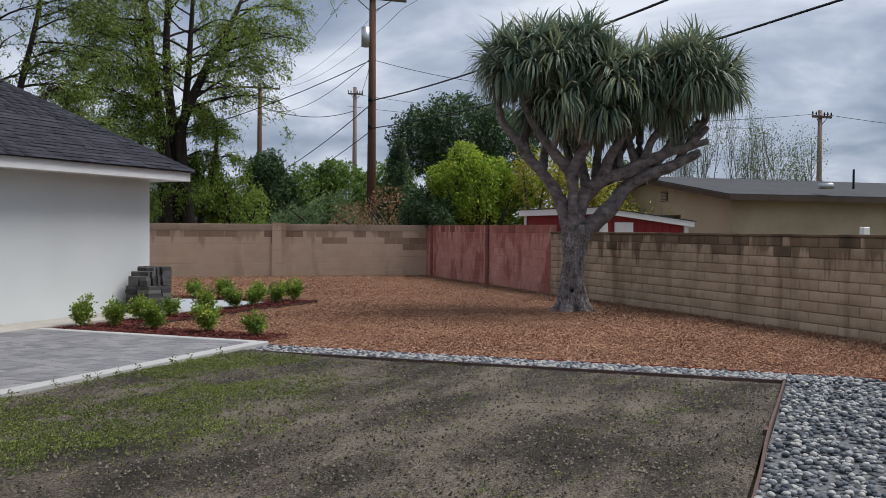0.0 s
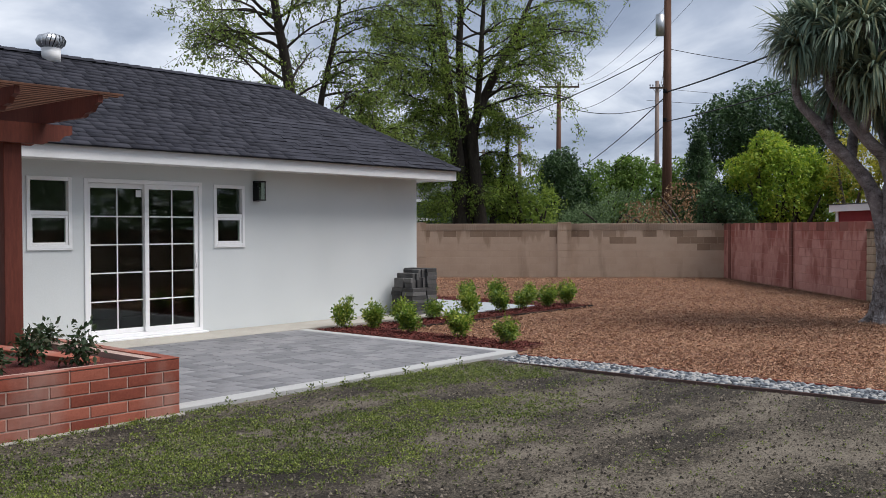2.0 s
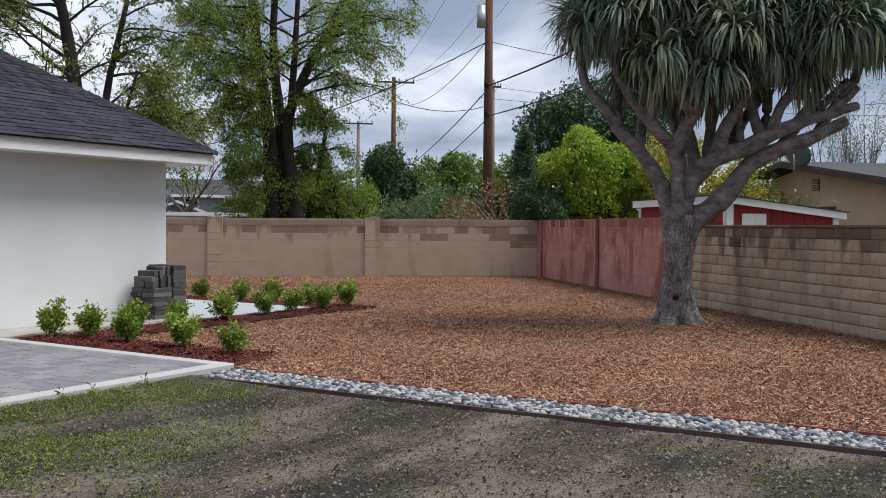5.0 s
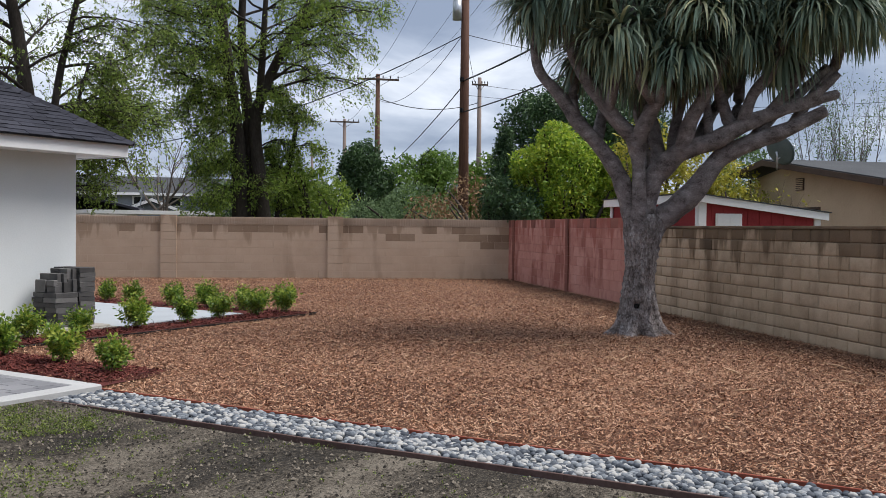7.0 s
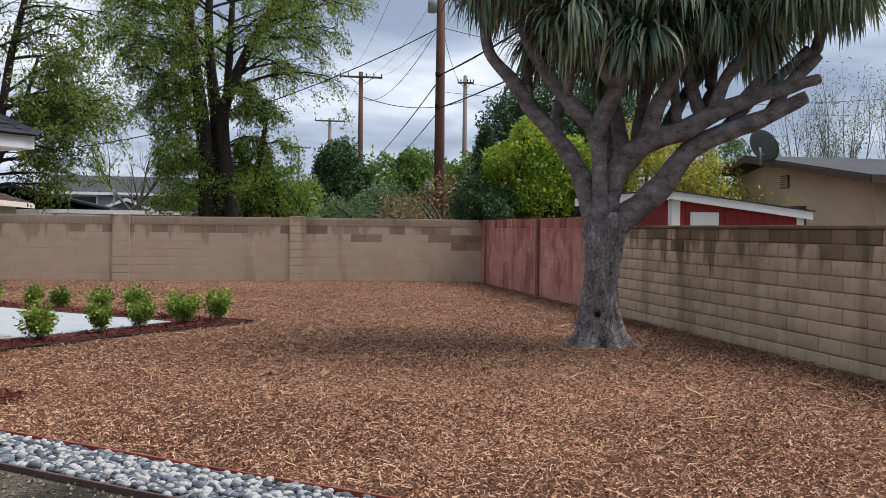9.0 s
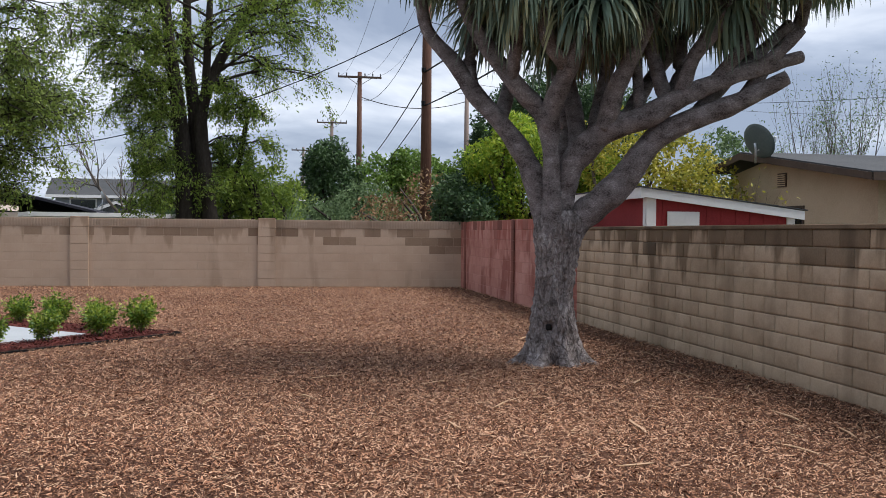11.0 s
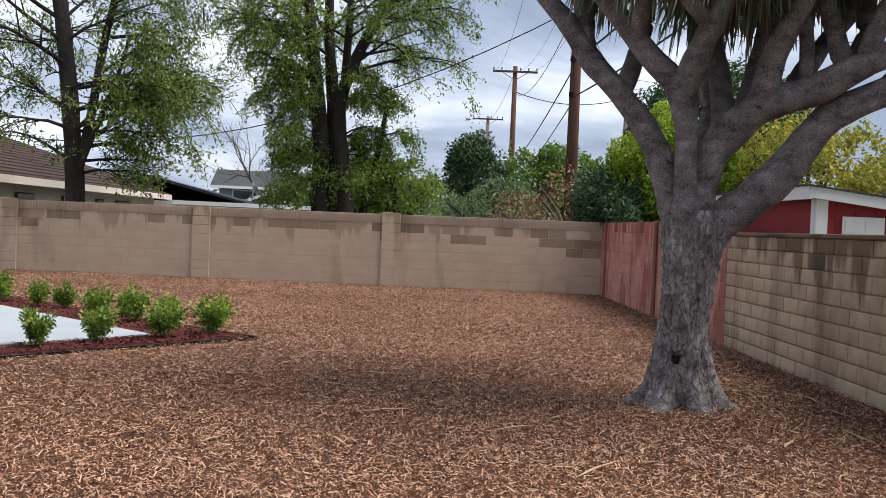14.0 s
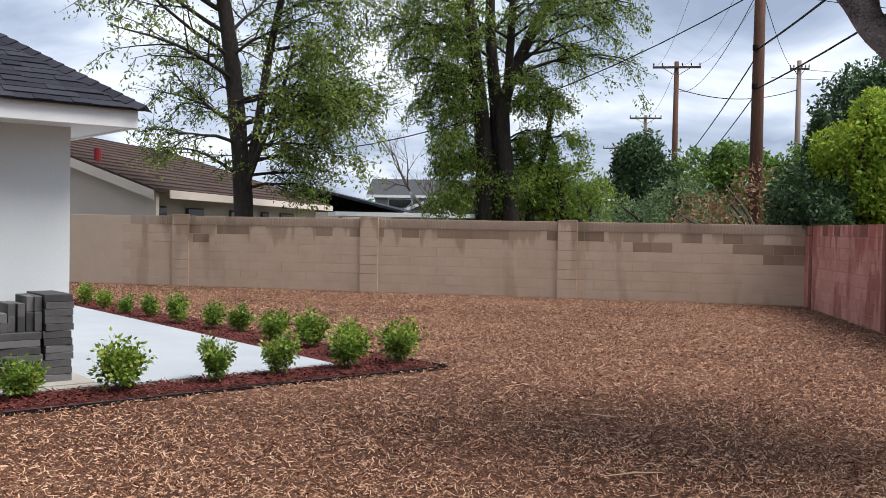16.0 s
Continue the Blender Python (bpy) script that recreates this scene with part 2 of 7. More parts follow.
M["mortar_red"] = mat("red_mortar", [(0.40, 0.19, 0.15), (0.50, 0.26, 0.21)], 3, 60, 0.95, 0.3)
M["concrete"] = mat("old_concrete", [(0.27, 0.25, 0.22), (0.34, 0.32, 0.28), (0.40, 0.38, 0.335)], 1.1, 70, 0.9, 0.25, 0.004)
M["concrete_new"] = mat("new_pale_concrete", [(0.30, 0.325, 0.342), (0.35, 0.375, 0.392), (0.39, 0.415, 0.432)], 0.8, 60, 0.85, 0.12, 0.003)
M["kerb"] = mat("pale_concrete_border", [(0.335, 0.335, 0.325), (0.41, 0.41, 0.40)], 2, 60, 0.9, 0.2, 0.003)
M["paver"] = mat("grey_paver", [(0.135, 0.136, 0.142), (0.178, 0.178, 0.185), (0.22, 0.218, 0.222)], 1.2, 90, 0.85, 0.35, 0.003, piece=0.45, space="World")
M["paver_j"] = mat("grey_paver_rest", [(0.135, 0.136, 0.142), (0.178, 0.178, 0.185), (0.22, 0.218, 0.222)], 1.2, 90, 0.85, 0.35, 0.003, piece=0.45, island=True, space="World")
M["sand"] = mat("joint_sand", [(0.16, 0.14, 0.12), (0.24, 0.22, 0.19)], 5, 80, 0.95, 0.3)
M["paver_dark"] = mat("dark_grey_paver", [(0.045, 0.043, 0.042), (0.085, 0.082, 0.08), (0.14, 0.135, 0.13)], 4, 90, 0.9, 0.5, 0.004, piece=0.5, space="World")
M["brick"] = wall_mat("red_brick", [(0.165, 0.042, 0.026), (0.24, 0.066, 0.04), (0.31, 0.10, 0.064)], (0.36, 0.28, 0.24), 0.5, 0.56, 0.72, piece=0.5, stain=2.5)
M["brick_mortar"] = mat("pinkish_brick_mortar", [(0.33, 0.23, 0.19), (0.44, 0.33, 0.28)], 5, 80, 0.95, 0.4)
M["redwood"] = mat("stained_redwood", [(0.075, 0.018, 0.011), (0.12, 0.030, 0.018), (0.17, 0.048, 0.028)], 3, 50, 0.6, 0.3, 0.003, stretch=(1, 1, 0.15))
M["lattice"] = mat("weathered_lattice", [(0.07, 0.03, 0.018), (0.13, 0.06, 0.035)], 5, 50, 0.8, 0.3)
M["dirt"] = mat("bare_soil", [(0.018, 0.015, 0.011), (0.045, 0.037, 0.027), (0.10, 0.084, 0.063), (0.165, 0.142, 0.11)], 0.9, 52, 0.97, 1.0, 0.04, detail=12, mixfine=0.42, lohi=(0.42, 0.585), space="World", stretch=(0.7, 1.5, 1))
M["mulch_base"] = mat("bark_mulch_bed", [(0.028, 0.011, 0.006), (0.10, 0.044, 0.024), (0.21, 0.107, 0.06)], 0.6, 70, 0.97, 1.0, 0.03, detail=8, mixfine=0.6, space="World")
M["chip"] = mat("bark_chip", [(0.075, 0.03, 0.016), (0.27, 0.128, 0.07), (0.44, 0.235, 0.138), (0.58, 0.37, 0.24)], 0.45, 8, 0.9, 0.2, 0.003, piece=0.85, island=True, space="World", lohi=(0.20, 0.82))
M["splinter"] = mat("pale_wood_splinter", [(0.36, 0.23, 0.135), (0.50, 0.35, 0.22)], 6, 60, 0.85, 0.3)
M["red_mulch"] = mat("red_dyed_mulch", [(0.035, 0.008, 0.007), (0.085, 0.018, 0.014), (0.14, 0.034, 0.025)], 3, 45, 0.97, 1.0, 0.025, mixfine=0.7, space="World")
M["red_chip"] = mat("red_dyed_chip", [(0.045, 0.010, 0.008), (0.10, 0.022, 0.017), (0.17, 0.045, 0.032)], 3, 20, 0.9, 0.2, piece=0.6, island=True, space="World")
PEB = [(0.055, 0.063, 0.076), (0.12, 0.135, 0.152), (0.21, 0.226, 0.24), (0.36, 0.352, 0.33)]
M["pebble"] = mat("river_pebble", PEB, 8, 90, 0.7, 0.15, 0.002, piece=0.95, island=True, space="World")
M["pebble_p"] = mat("river_pebble_piece", PEB, 8, 90, 0.7, 0.15, 0.002, piece=0.75, space="World")
M["gravel_base"] = mat("gravel_bed", [(0.04, 0.042, 0.045), (0.12, 0.125, 0.13), (0.22, 0.225, 0.23)], 9, 40, 0.95, 1.0, 0.03, space="World")
M["edging"] = mat("brown_edging_board", [(0.075, 0.045, 0.038), (0.14, 0.09, 0.078)], 4, 50, 0.85, 0.3)
M["earth"] = mat("far_ground", [(0.06, 0.055, 0.035), (0.11, 0.10, 0.06)], 0.05, 2, 0.98, 0.3)
M["bark_grey"] = cracked(mat("grey_dragon_bark", [(0.075, 0.06, 0.055), (0.175, 0.148, 0.138), (0.31, 0.275, 0.262), (0.50, 0.465, 0.45)], 5.5, 42, 0.95, 1.0, 0.05, stretch=(1, 1, 0.6), detail=11, lohi=(0.33, 0.66), mixfine=0.42), 15.0, (1, 1, 0.36), 0.13, (0.06, 0.046, 0.042), 0.010)
M["bark_limb"] = mat("smooth_grey_limb_bark", [(0.055, 0.043, 0.04), (0.17, 0.146, 0.14), (0.27, 0.238, 0.232), (0.47, 0.43, 0.42)], 6, 60, 0.85, 1.0, 0.035, stretch=(1, 1, 1.5), detail=12, lohi=(0.37, 0.665), mixfine=0.45)
M["bark_dark"] = mat("dark_bark", [(0.018, 0.014, 0.011), (0.04, 0.032, 0.026), (0.07, 0.058, 0.048)], 3, 18, 0.95, 0.9, 0.03, stretch=(1, 1, 0.35))
M["twig"] = mat("grey_twig", [(0.075, 0.06, 0.05), (0.13, 0.11, 0.09)], 3, 30, 0.9, 0.2)
M["pole"] = mat("weathered_pole", [(0.0638, 0.03, 0.0195), (0.1125, 0.0562, 0.0375), (0.1575, 0.0863, 0.06)], 1, 25, 0.9, 0.4, stretch=(1, 1, 0.1))
M["pole_grey"] = mat("grey_pole", [(0.17, 0.13, 0.11), (0.27, 0.21, 0.18)], 1, 25, 0.9, 0.3, stretch=(1, 1, 0.1))
M["wire"] = mat("black_wire", [(0.012, 0.012, 0.013), (0.02, 0.02, 0.02)], 3, 20, 0.6, 0.0)
M["shed_red"] = mat("barn_red_siding", [(0.21, 0.018, 0.020), (0.27, 0.027, 0.029), (0.31, 0.036, 0.037)], 1.5, 40, 0.7, 0.15, 0.003, space="World")
M["beige"] = mat("beige_stucco", [(0.3735, 0.2911, 0.1932), (0.4766, 0.3799, 0.2576), (0.5473, 0.4443, 0.3091)], 0.8, 40, 0.92, 0.3, space="World")
M["cream"] = mat("cream_stucco", [(0.60, 0.52, 0.44), (0.68, 0.60, 0.51)], 0.6, 30, 0.92, 0.2, space="World")
M["brown_roof"] = mat("brown_roof_shingle", [(0.033, 0.0192, 0.0144), (0.057, 0.0348, 0.0264), (0.078, 0.051, 0.0396)], 0.9, 14, 0.95, 0.6, 0.03, space="World")
M["grey_roof"] = mat("grey_roof_shingle", [(0.0413, 0.044, 0.0468), (0.066, 0.0688, 0.0715)], 0.9, 14, 0.95, 0.5, 0.03, space="World")
M["blue_siding"] = mat("blue_grey_siding", [(0.21, 0.235, 0.27), (0.27, 0.295, 0.33)], 0.8, 20, 0.8, 0.2, space="World")
M["dark_glass"] = mat("dark_window_glass", [(0.012, 0.013, 0.015), (0.022, 0.024, 0.026)], 1, 10, 0.06, 0.0, spec=0.6)
M["brown_fascia"] = mat("brown_fascia", [(0.06, 0.04, 0.03), (0.10, 0.07, 0.05)], 2, 20, 0.7, 0.1)
M["leaf_dragon"] = leaf_mat("dragon_tree_leaf", [(0.0786, 0.1216, 0.0887), (0.1502, 0.2145, 0.1544), (0.2431, 0.3003, 0.2002), (0.3718, 0.3575, 0.1859)], 0.25, 0.5)
M["leaf_dry"] = leaf_mat("dry_dragon_leaf", [(0.10, 0.075, 0.045), (0.20, 0.15, 0.09)], 0.1, 0.8)
M["leaf_ash"] = leaf_mat("ash_leaf", [(0.085, 0.135, 0.024), (0.19, 0.28, 0.043), (0.36, 0.45, 0.085)], 0.45)
M["leaf_young"] = leaf_mat("young_ash_leaf", [(0.075, 0.115, 0.024), (0.165, 0.235, 0.042), (0.29, 0.37, 0.08)], 0.45)
M["leaf_dark"] = leaf_mat("dark_evergreen_leaf", [(0.0202, 0.0456, 0.0202), (0.0558, 0.1064, 0.0405), (0.1013, 0.1773, 0.0607)], 0.2)
M["leaf_mid"] = leaf_mat("mid_green_leaf", [(0.06, 0.115, 0.022), (0.13, 0.225, 0.038), (0.23, 0.34, 0.066)], 0.35)
M["leaf_bright"] = leaf_mat("bright_green_leaf", [(0.09, 0.175, 0.018), (0.25, 0.38, 0.035), (0.48, 0.52, 0.065)], 0.42)
M["leaf_yellow"] = leaf_mat("yellow_leaf", [(0.1485, 0.1755, 0.027), (0.3375, 0.324, 0.0405), (0.486, 0.4185, 0.0675)], 0.4)
M["leaf_olive"] = leaf_mat("olive_leaf", [(0.0704, 0.1207, 0.0504), (0.1308, 0.2012, 0.0845), (0.2012, 0.2818, 0.1207)], 0.3)
M["leaf_brown"] = leaf_mat("dry_brown_leaf", [(0.1404, 0.078, 0.039), (0.2652, 0.156, 0.078), (0.3744, 0.2496, 0.1248)], 0.25)
M["leaf_shrub"] = leaf_mat("privet_leaf", [(0.04, 0.09, 0.014), (0.10, 0.19, 0.024), (0.23, 0.32, 0.04), (0.44, 0.48, 0.085)], 0.35, 0.35)
M["leaf_weed"] = leaf_mat("weed_leaf", [(0.035, 0.05, 0.014), (0.115, 0.155, 0.03), (0.30, 0.35, 0.075)], 0.3)
M["leaf_sprig"] = leaf_mat("sprig_leaf", [(0.0805, 0.1265, 0.0253), (0.1495, 0.2185, 0.0403), (0.2415, 0.3105, 0.0633)], 0.3)
M["leaf_rose"] = leaf_mat("rose_leaf", [(0.018, 0.035, 0.015), (0.035, 0.065, 0.024), (0.07, 0.06, 0.03)], 0.25)
glass = bpy.data.materials.new("window_glass"); glass.use_nodes = True
gp = glass.node_tree.nodes["Principled BSDF"]
gp.inputs["Base Color"].default_value = (0.62, 0.74, 0.67, 1); gp.inputs["Roughness"].default_value = 0.02
gp.inputs["Transmission Weight"].default_value = 1.0; gp.inputs["IOR"].default_value = 1.5
M["glass"] = glass
# Plaster set near black: the unlit room's darkness is painted into its colour.
M["room"] = mat("shade_painted_room_plaster", [(0.012, 0.013, 0.012), (0.022, 0.023, 0.021)], 1, 20, 0.9, 0.1)

# ---- building helpers ----
def mesh_of(name, verts, faces, material=None, smooth=False):
    me = bpy.data.meshes.new(name)
    me.from_pydata([tuple(v) for v in verts], [], [tuple(f) for f in faces])
    if smooth:
        me.polygons.foreach_set("use_smooth", [True] * len(me.polygons))
    me.update()
    for one in (material if isinstance(material, (list, tuple)) else [material]):
        if one:
            me.materials.append(one)
    return me


def fast_mesh(name, verts, faces, material, smooth=False):
    """A large mesh from arrays: verts (n, 3), faces (m, 3 or 4)."""
    verts, faces = np.asarray(verts, np.float32), np.asarray(faces, np.int32)
    me = bpy.data.meshes.new(name)
    k = faces.shape[1]
    me.vertices.add(len(verts)); me.vertices.foreach_set("co", verts.ravel())
    me.loops.add(faces.size); me.loops.foreach_set("vertex_index", faces.ravel())
    me.polygons.add(len(faces)); me.polygons.foreach_set("loop_start", np.arange(0, faces.size, k, dtype=np.int32))
    me.polygons.foreach_set("loop_total", np.full(len(faces), k, np.int32))
    if smooth:
        me.polygons.foreach_set("use_smooth", np.ones(len(faces), bool))
    me.update(calc_edges=True); me.validate()
    me.materials.append(material)
    return me


def linked(name, me, parent=None, m=None, label=""):
    ob = new(name, me)
    if parent:
        ob.parent = parent
    if m is not None:
        ob.matrix_local = m
    if label:
        ob["label"] = label
    return ob


def part(name, bm, material, parent, label="", smooth=False):
    me = bpy.data.meshes.new(name)
    bm.to_mesh(me); bm.free()
    if smooth:
        me.polygons.foreach_set("use_smooth", [True] * len(me.polygons))
    me.materials.append(material)
    return linked(name, me, parent, None, label)


def add_box(bm, x0, x1, y0, y1, z0, z1, bevel=0.0, m=None):
    r = bmesh.ops.create_cube(bm, size=1.0)
    vs = r["verts"]
    for v in vs:
        v.co = Vector((x0 + (v.co.x + 0.5) * (x1 - x0), y0 + (v.co.y + 0.5) * (y1 - y0), z0 + (v.co.z + 0.5) * (z1 - z0)))
    if bevel:
        es = list({ed for v in vs for ed in v.link_edges})
        r = bmesh.ops.bevel(bm, geom=es, offset=bevel, segments=1, affect="EDGES")
        vs = list({v for f in r["faces"] for v in f.verts} | {v for v in vs if v.is_valid})
    if m is not None:
        bmesh.ops.transform(bm, matrix=m, verts=vs)
    return vs


def box(name, x0, x1, y0, y1, z0, z1, material, parent=None, bevel=0.006, label="", m=None):
    bm = bmesh.new(); add_box(bm, x0, x1, y0, y1, z0, z1, bevel, m)
    return part(name, bm, material, parent, label)


def add_tube(bm, pts, radii, sides=8, wob=0.0, rng=None, cap=True):
    """A tapered tube through pts."""
    rings = []
    pts = [Vector(p) for p in pts]
    ref = Vector((0.3, 0.2, 0.93))
    for i, p in enumerate(pts):
        d = (pts[min(i + 1, len(pts) - 1)] - pts[max(i - 1, 0)]).normalized()
        u = d.cross(ref)
        if u.length < 0.2:
            u = d.cross(Vector((1, 0, 0)))
        u.normalize(); w = d.cross(u)
        ring = []
        for k in range(sides):
            a = 2 * math.pi * k / sides
            r = radii[i]
            if wob:
                r *= 1 + wob * noise.noise(p * 3.1 + Vector((math.cos(a), math.sin(a), 0)) * 1.7)
            ring.append(bm.verts.new(p + u * (r * math.cos(a)) + w * (r * math.sin(a))))
        rings.append(ring)
    for a, b in zip(rings, rings[1:]):
        for k in range(sides):
            bm.faces.new((a[k], a[(k + 1) % sides], b[(k + 1) % sides], b[k]))
    if cap:
        bm.faces.new(rings[-1]); bm.faces.new(list(reversed(rings[0])))
    return rings


def smooth_path(pts, radii, n=5):
    """Catmull-Rom points and radii between the given ones."""
    P = [Vector(p) for p in pts]
    out, rad = [], []
    for i in range(len(P) - 1):
        a, b, c, d = P[max(i - 1, 0)], P[i], P[i + 1], P[min(i + 2, len(P) - 1)]
        for k in range(n):
            t = k / n
            out.append(0.5 * ((2 * b) + (c - a) * t + (2 * a - 5 * b + 4 * c - d) * t * t + (3 * b - a - 3 * c + d) * t ** 3))
            rad.append(radii[i] + (radii[i + 1] - radii[i]) * t)
    return out + [P[-1]], rad + [radii[-1]]


def tube(name, pts, radii, material, parent=None, sides=8, smooth=True, label=""):
    bm = bmesh.new()
    add_tube(bm, pts, radii if isinstance(radii, (list, tuple)) else [radii] * len(pts), sides)
    return part(name, bm, material, parent, label, smooth)


def empty(name, label, category, m=None, group=""):
    ob = new(name)
    if m is not None:
        ob.matrix_world = m
    return tagged(ob, label, category, group)


def structure(ob, label, category):
    return tagged(ob, label, category, kind="structure")


def inside(px, py, poly):
    """Which of the points lie in the polygon."""
    res = np.zeros(len(px), bool)
    j = len(poly) - 1
    for i in range(len(poly)):
        (xi, yi), (xj, yj) = poly[i], poly[j]
        cross = ((yi > py) != (yj > py)) & (px < (xj - xi) * (py - yi) / (yj - yi + 1e-12) + xi)
        res ^= cross
        j = i
    return res


def scatter(poly, n, rng):
    xs, ys = [p[0] for p in poly], [p[1] for p in poly]
    px = rng.uniform(min(xs), max(xs), n); py = rng.uniform(min(ys), max(ys), n)
    keep = inside(px, py, poly)
    return px[keep], py[keep]


def sheet(name, poly, z, step, bumpy, material, label, category):
    """A ground sheet: the polygon filled by a fine grid with uneven height."""
    bm = bmesh.new()
    f = bm.faces.new([bm.verts.new((x, y, z)) for x, y in poly])
    if f.normal.z < 0:
        f.normal_flip()
    xs, ys = [p[0] for p in poly], [p[1] for p in poly]
    for lo, hi, nrm in ((min(xs), max(xs), Vector((1, 0, 0))), (min(ys), max(ys), Vector((0, 1, 0)))):
        c = lo + step
        while c < hi:
            bmesh.ops.bisect_plane(bm, geom=bm.verts[:] + bm.edges[:] + bm.faces[:], plane_co=nrm * c, plane_no=nrm)
            c += step
    for v in bm.verts:
        v.co.z += bumpy * (noise.noise(v.co * 0.9) + 0.5 * noise.noise(v.co * 3.3))
    me = bpy.data.meshes.new(name); bm.to_mesh(me); bm.free(); me.materials.append(material)
    me.polygons.foreach_set("use_smooth", [True] * len(me.polygons))
    return structure(new(name, me), label, category)


# ---- ground ----
bm = bmesh.new()
bmesh.ops.create_grid(bm, x_segments=24, y_segments=24, size=900)
me = bpy.data.meshes.new("ground"); bm.to_mesh(me); bm.free(); me.materials.append(M["earth"])
ground = structure(new("ground", me), "dry earth reaching out behind the garden walls", "ground")
ground.location = (20, 20, -0.12)

WC = Vector((25.97, 13.15)); WR = Vector((-0.7422, -0.6702))  # corner of the two walls, and the way along the wall with the tree
WF = Vector((-0.6166, 0.7873))                                  # the way along the far wall
def on_r(s):
    return WC + WR * s
def on_f(s):
    return WC + WF * s

far_end, near_end = on_f(22), on_r(30)
mulch_poly = [(7.81, 7.5), (7.81, 7.6), (7.81, 11.4), (13.4, 11.4), (13.4, 23.5), tuple(on_f(17.6)), tuple(WC), tuple(on_r(24.4)), (8.12, -2.6), (8.1, 0.3)]
mulch = sheet("mulch_bed", mulch_poly, 0.0, 0.22, 0.018, M["mulch_base"], "reddish-brown bark mulch covering the yard", "ground")
lawn_poly = [(-9, 1.31), (7.50, 1.33), (7.22, 7.45), (7.22, 7.56), (-9, 7.56)]
lawn = sheet("bare_lawn", lawn_poly, -0.012, 0.2, 0.012, M["dirt"], "bare grey-brown soil with sparse green weeds", "ground")
def soil_rise(y):
    """The soil banks up a little towards the terrace."""
    return 0.032 * np.clip((np.asarray(y) - 6.3) / 1.1, 0, 1)
for v in lawn.data.vertices:
    v.co.z += float(soil_rise(v.co.y))
gravel_poly = [(7.50, 1.29), (7.24, 7.45), (7.24, 7.545), (7.81, 7.545), (8.08, 0.36), (8.12, -2.6), (4.3, -6.4), (-9, -6.4), (-9, 1.29)]
gravel = sheet("gravel_bed", gravel_poly, -0.016, 0.3, 0.006, M["gravel_base"], "bed of grey river pebbles", "ground")

# ---- boundary walls ----
def block_mesh(name, w, h, d, bev, rng, material, bulge=0.0):
    """One block: its face looks to -y, with worn edges."""
    j = lambda: rng.uniform(-1, 1) * bulge
    if bulge > 0.004:  # sagging face, uneven all over
        xs, zs = (-1, -0.93, -0.5, 0, 0.5, 0.93, 1), (-1, -0.78, 0, 0.78, 1)
        sag = rng.uniform(0.5, 1.4)
        v = []
        for r, z in enumerate(zs):
            for c, x in enumerate(xs):
                rim = r in (0, 4) or c in (0, 6)
                y = -d * 0.5 + j() * 0.2 if rim else -d - bulge * (0.3 - 0.3 * z) * sag * (1 - abs(z) * 0.6) + j() * 0.3
                v.append((x * w / 2 + j() * 0.45, y, z * h / 2 + j() * 0.45))
        f = [(a + 7 * b, a + 1 + 7 * b, a + 8 + 7 * b, a + 7 + 7 * b) for b in range(4) for a in range(6)]
        k = len(v)
        v += [(-w / 2, 0, -h / 2), (w / 2, 0, -h / 2), (w / 2, 0, h / 2), (-w / 2, 0, h / 2)]
        f += [(k, k + 1, 6, 5, 4, 3, 2, 1, 0), (k + 1, k + 2, 34, 27, 20, 13, 6), (k + 2, k + 3, 28, 29, 30, 31, 32, 33, 34), (k + 3, k, 0, 7, 14, 21, 28)]
        return mesh_of(name, v, f, material, True)
    b = [(-w / 2, 0, -h / 2), (w / 2, 0, -h / 2), (w / 2, 0, h / 2), (-w / 2, 0, h / 2)]
    o = [(x, -d + bev + j() * 0.3, z) for x, _, z in b]
    i = [(x - math.copysign(bev, x) + j(), -d + j(), z - math.copysign(bev, z) + j()) for x, _, z in b]
    v = b + o + i + [(0, -d - bulge * 1.2, 0)]
    f = [(0, 1, 5, 4), (1, 2, 6, 5), (2, 3, 7, 6), (3, 0, 4, 7), (4, 5, 9, 8), (5, 6, 10, 9), (6, 7, 11, 10), (7, 4, 8, 11)]
    f += [(8, 9, 12), (9, 10, 12), (10, 11, 12), (11, 8, 12), (3, 2, 1, 0)]
    return mesh_of(name, v, f, material)


def block_wall(name, start, way, length, side, zbase, courses, h, blen, mats_of, core_mat, core_top, proud, gap, rng, bulge, label, max_s, thick=0.15):
    """A masonry wall along way from start: a mortar core, and blocks proud of it on the garden side. side: +1 if the garden lies to the right of way."""
    ang = math.atan2(way.y, way.x)
    m = Matrix.Translation((start.x, start.y, 0)) @ Matrix.Rotation(ang, 4, "Z")
    if side < 0:
        turn = Matrix.Rotation(math.pi, 4, "Z")
    core = bmesh.new()
    y0, y1 = (0.0, thick) if side > 0 else (-thick, 0.0)
    add_box(core, 0, length, y0, y1, -0.3, core_top, 0.004)
    me = bpy.data.meshes.new(name); core.to_mesh(me); core.free(); me.materials.append(core_mat)
    wall = structure(new(name, me), label, "wall")
    wall.matrix_world = m
    cache = {}
    for c in range(courses):
        s = -blen / 2 * (c % 2)
        while s < min(length, max_s):
            a, b = max(s, 0), min(s + blen, length)
            s += blen
            w = b - a - gap
            if w < 0.04:
                continue
            kind = mats_of(c, (a + b) / 2, rng)
            key = (round(w, 3), kind, rng.randrange(4))
            hh = h
            if key not in cache:
                cache[key] = block_mesh("block", w, hh - gap, proud, min(0.008, proud * 0.7), rng, M[kind], bulge)
            zc = zbase + h * (c + 0.5)
            loc = Matrix.Translation(((a + b) / 2, 0, zc))
            if side < 0:
                loc = loc @ turn
            linked("block", cache[key], wall, loc)
    return wall


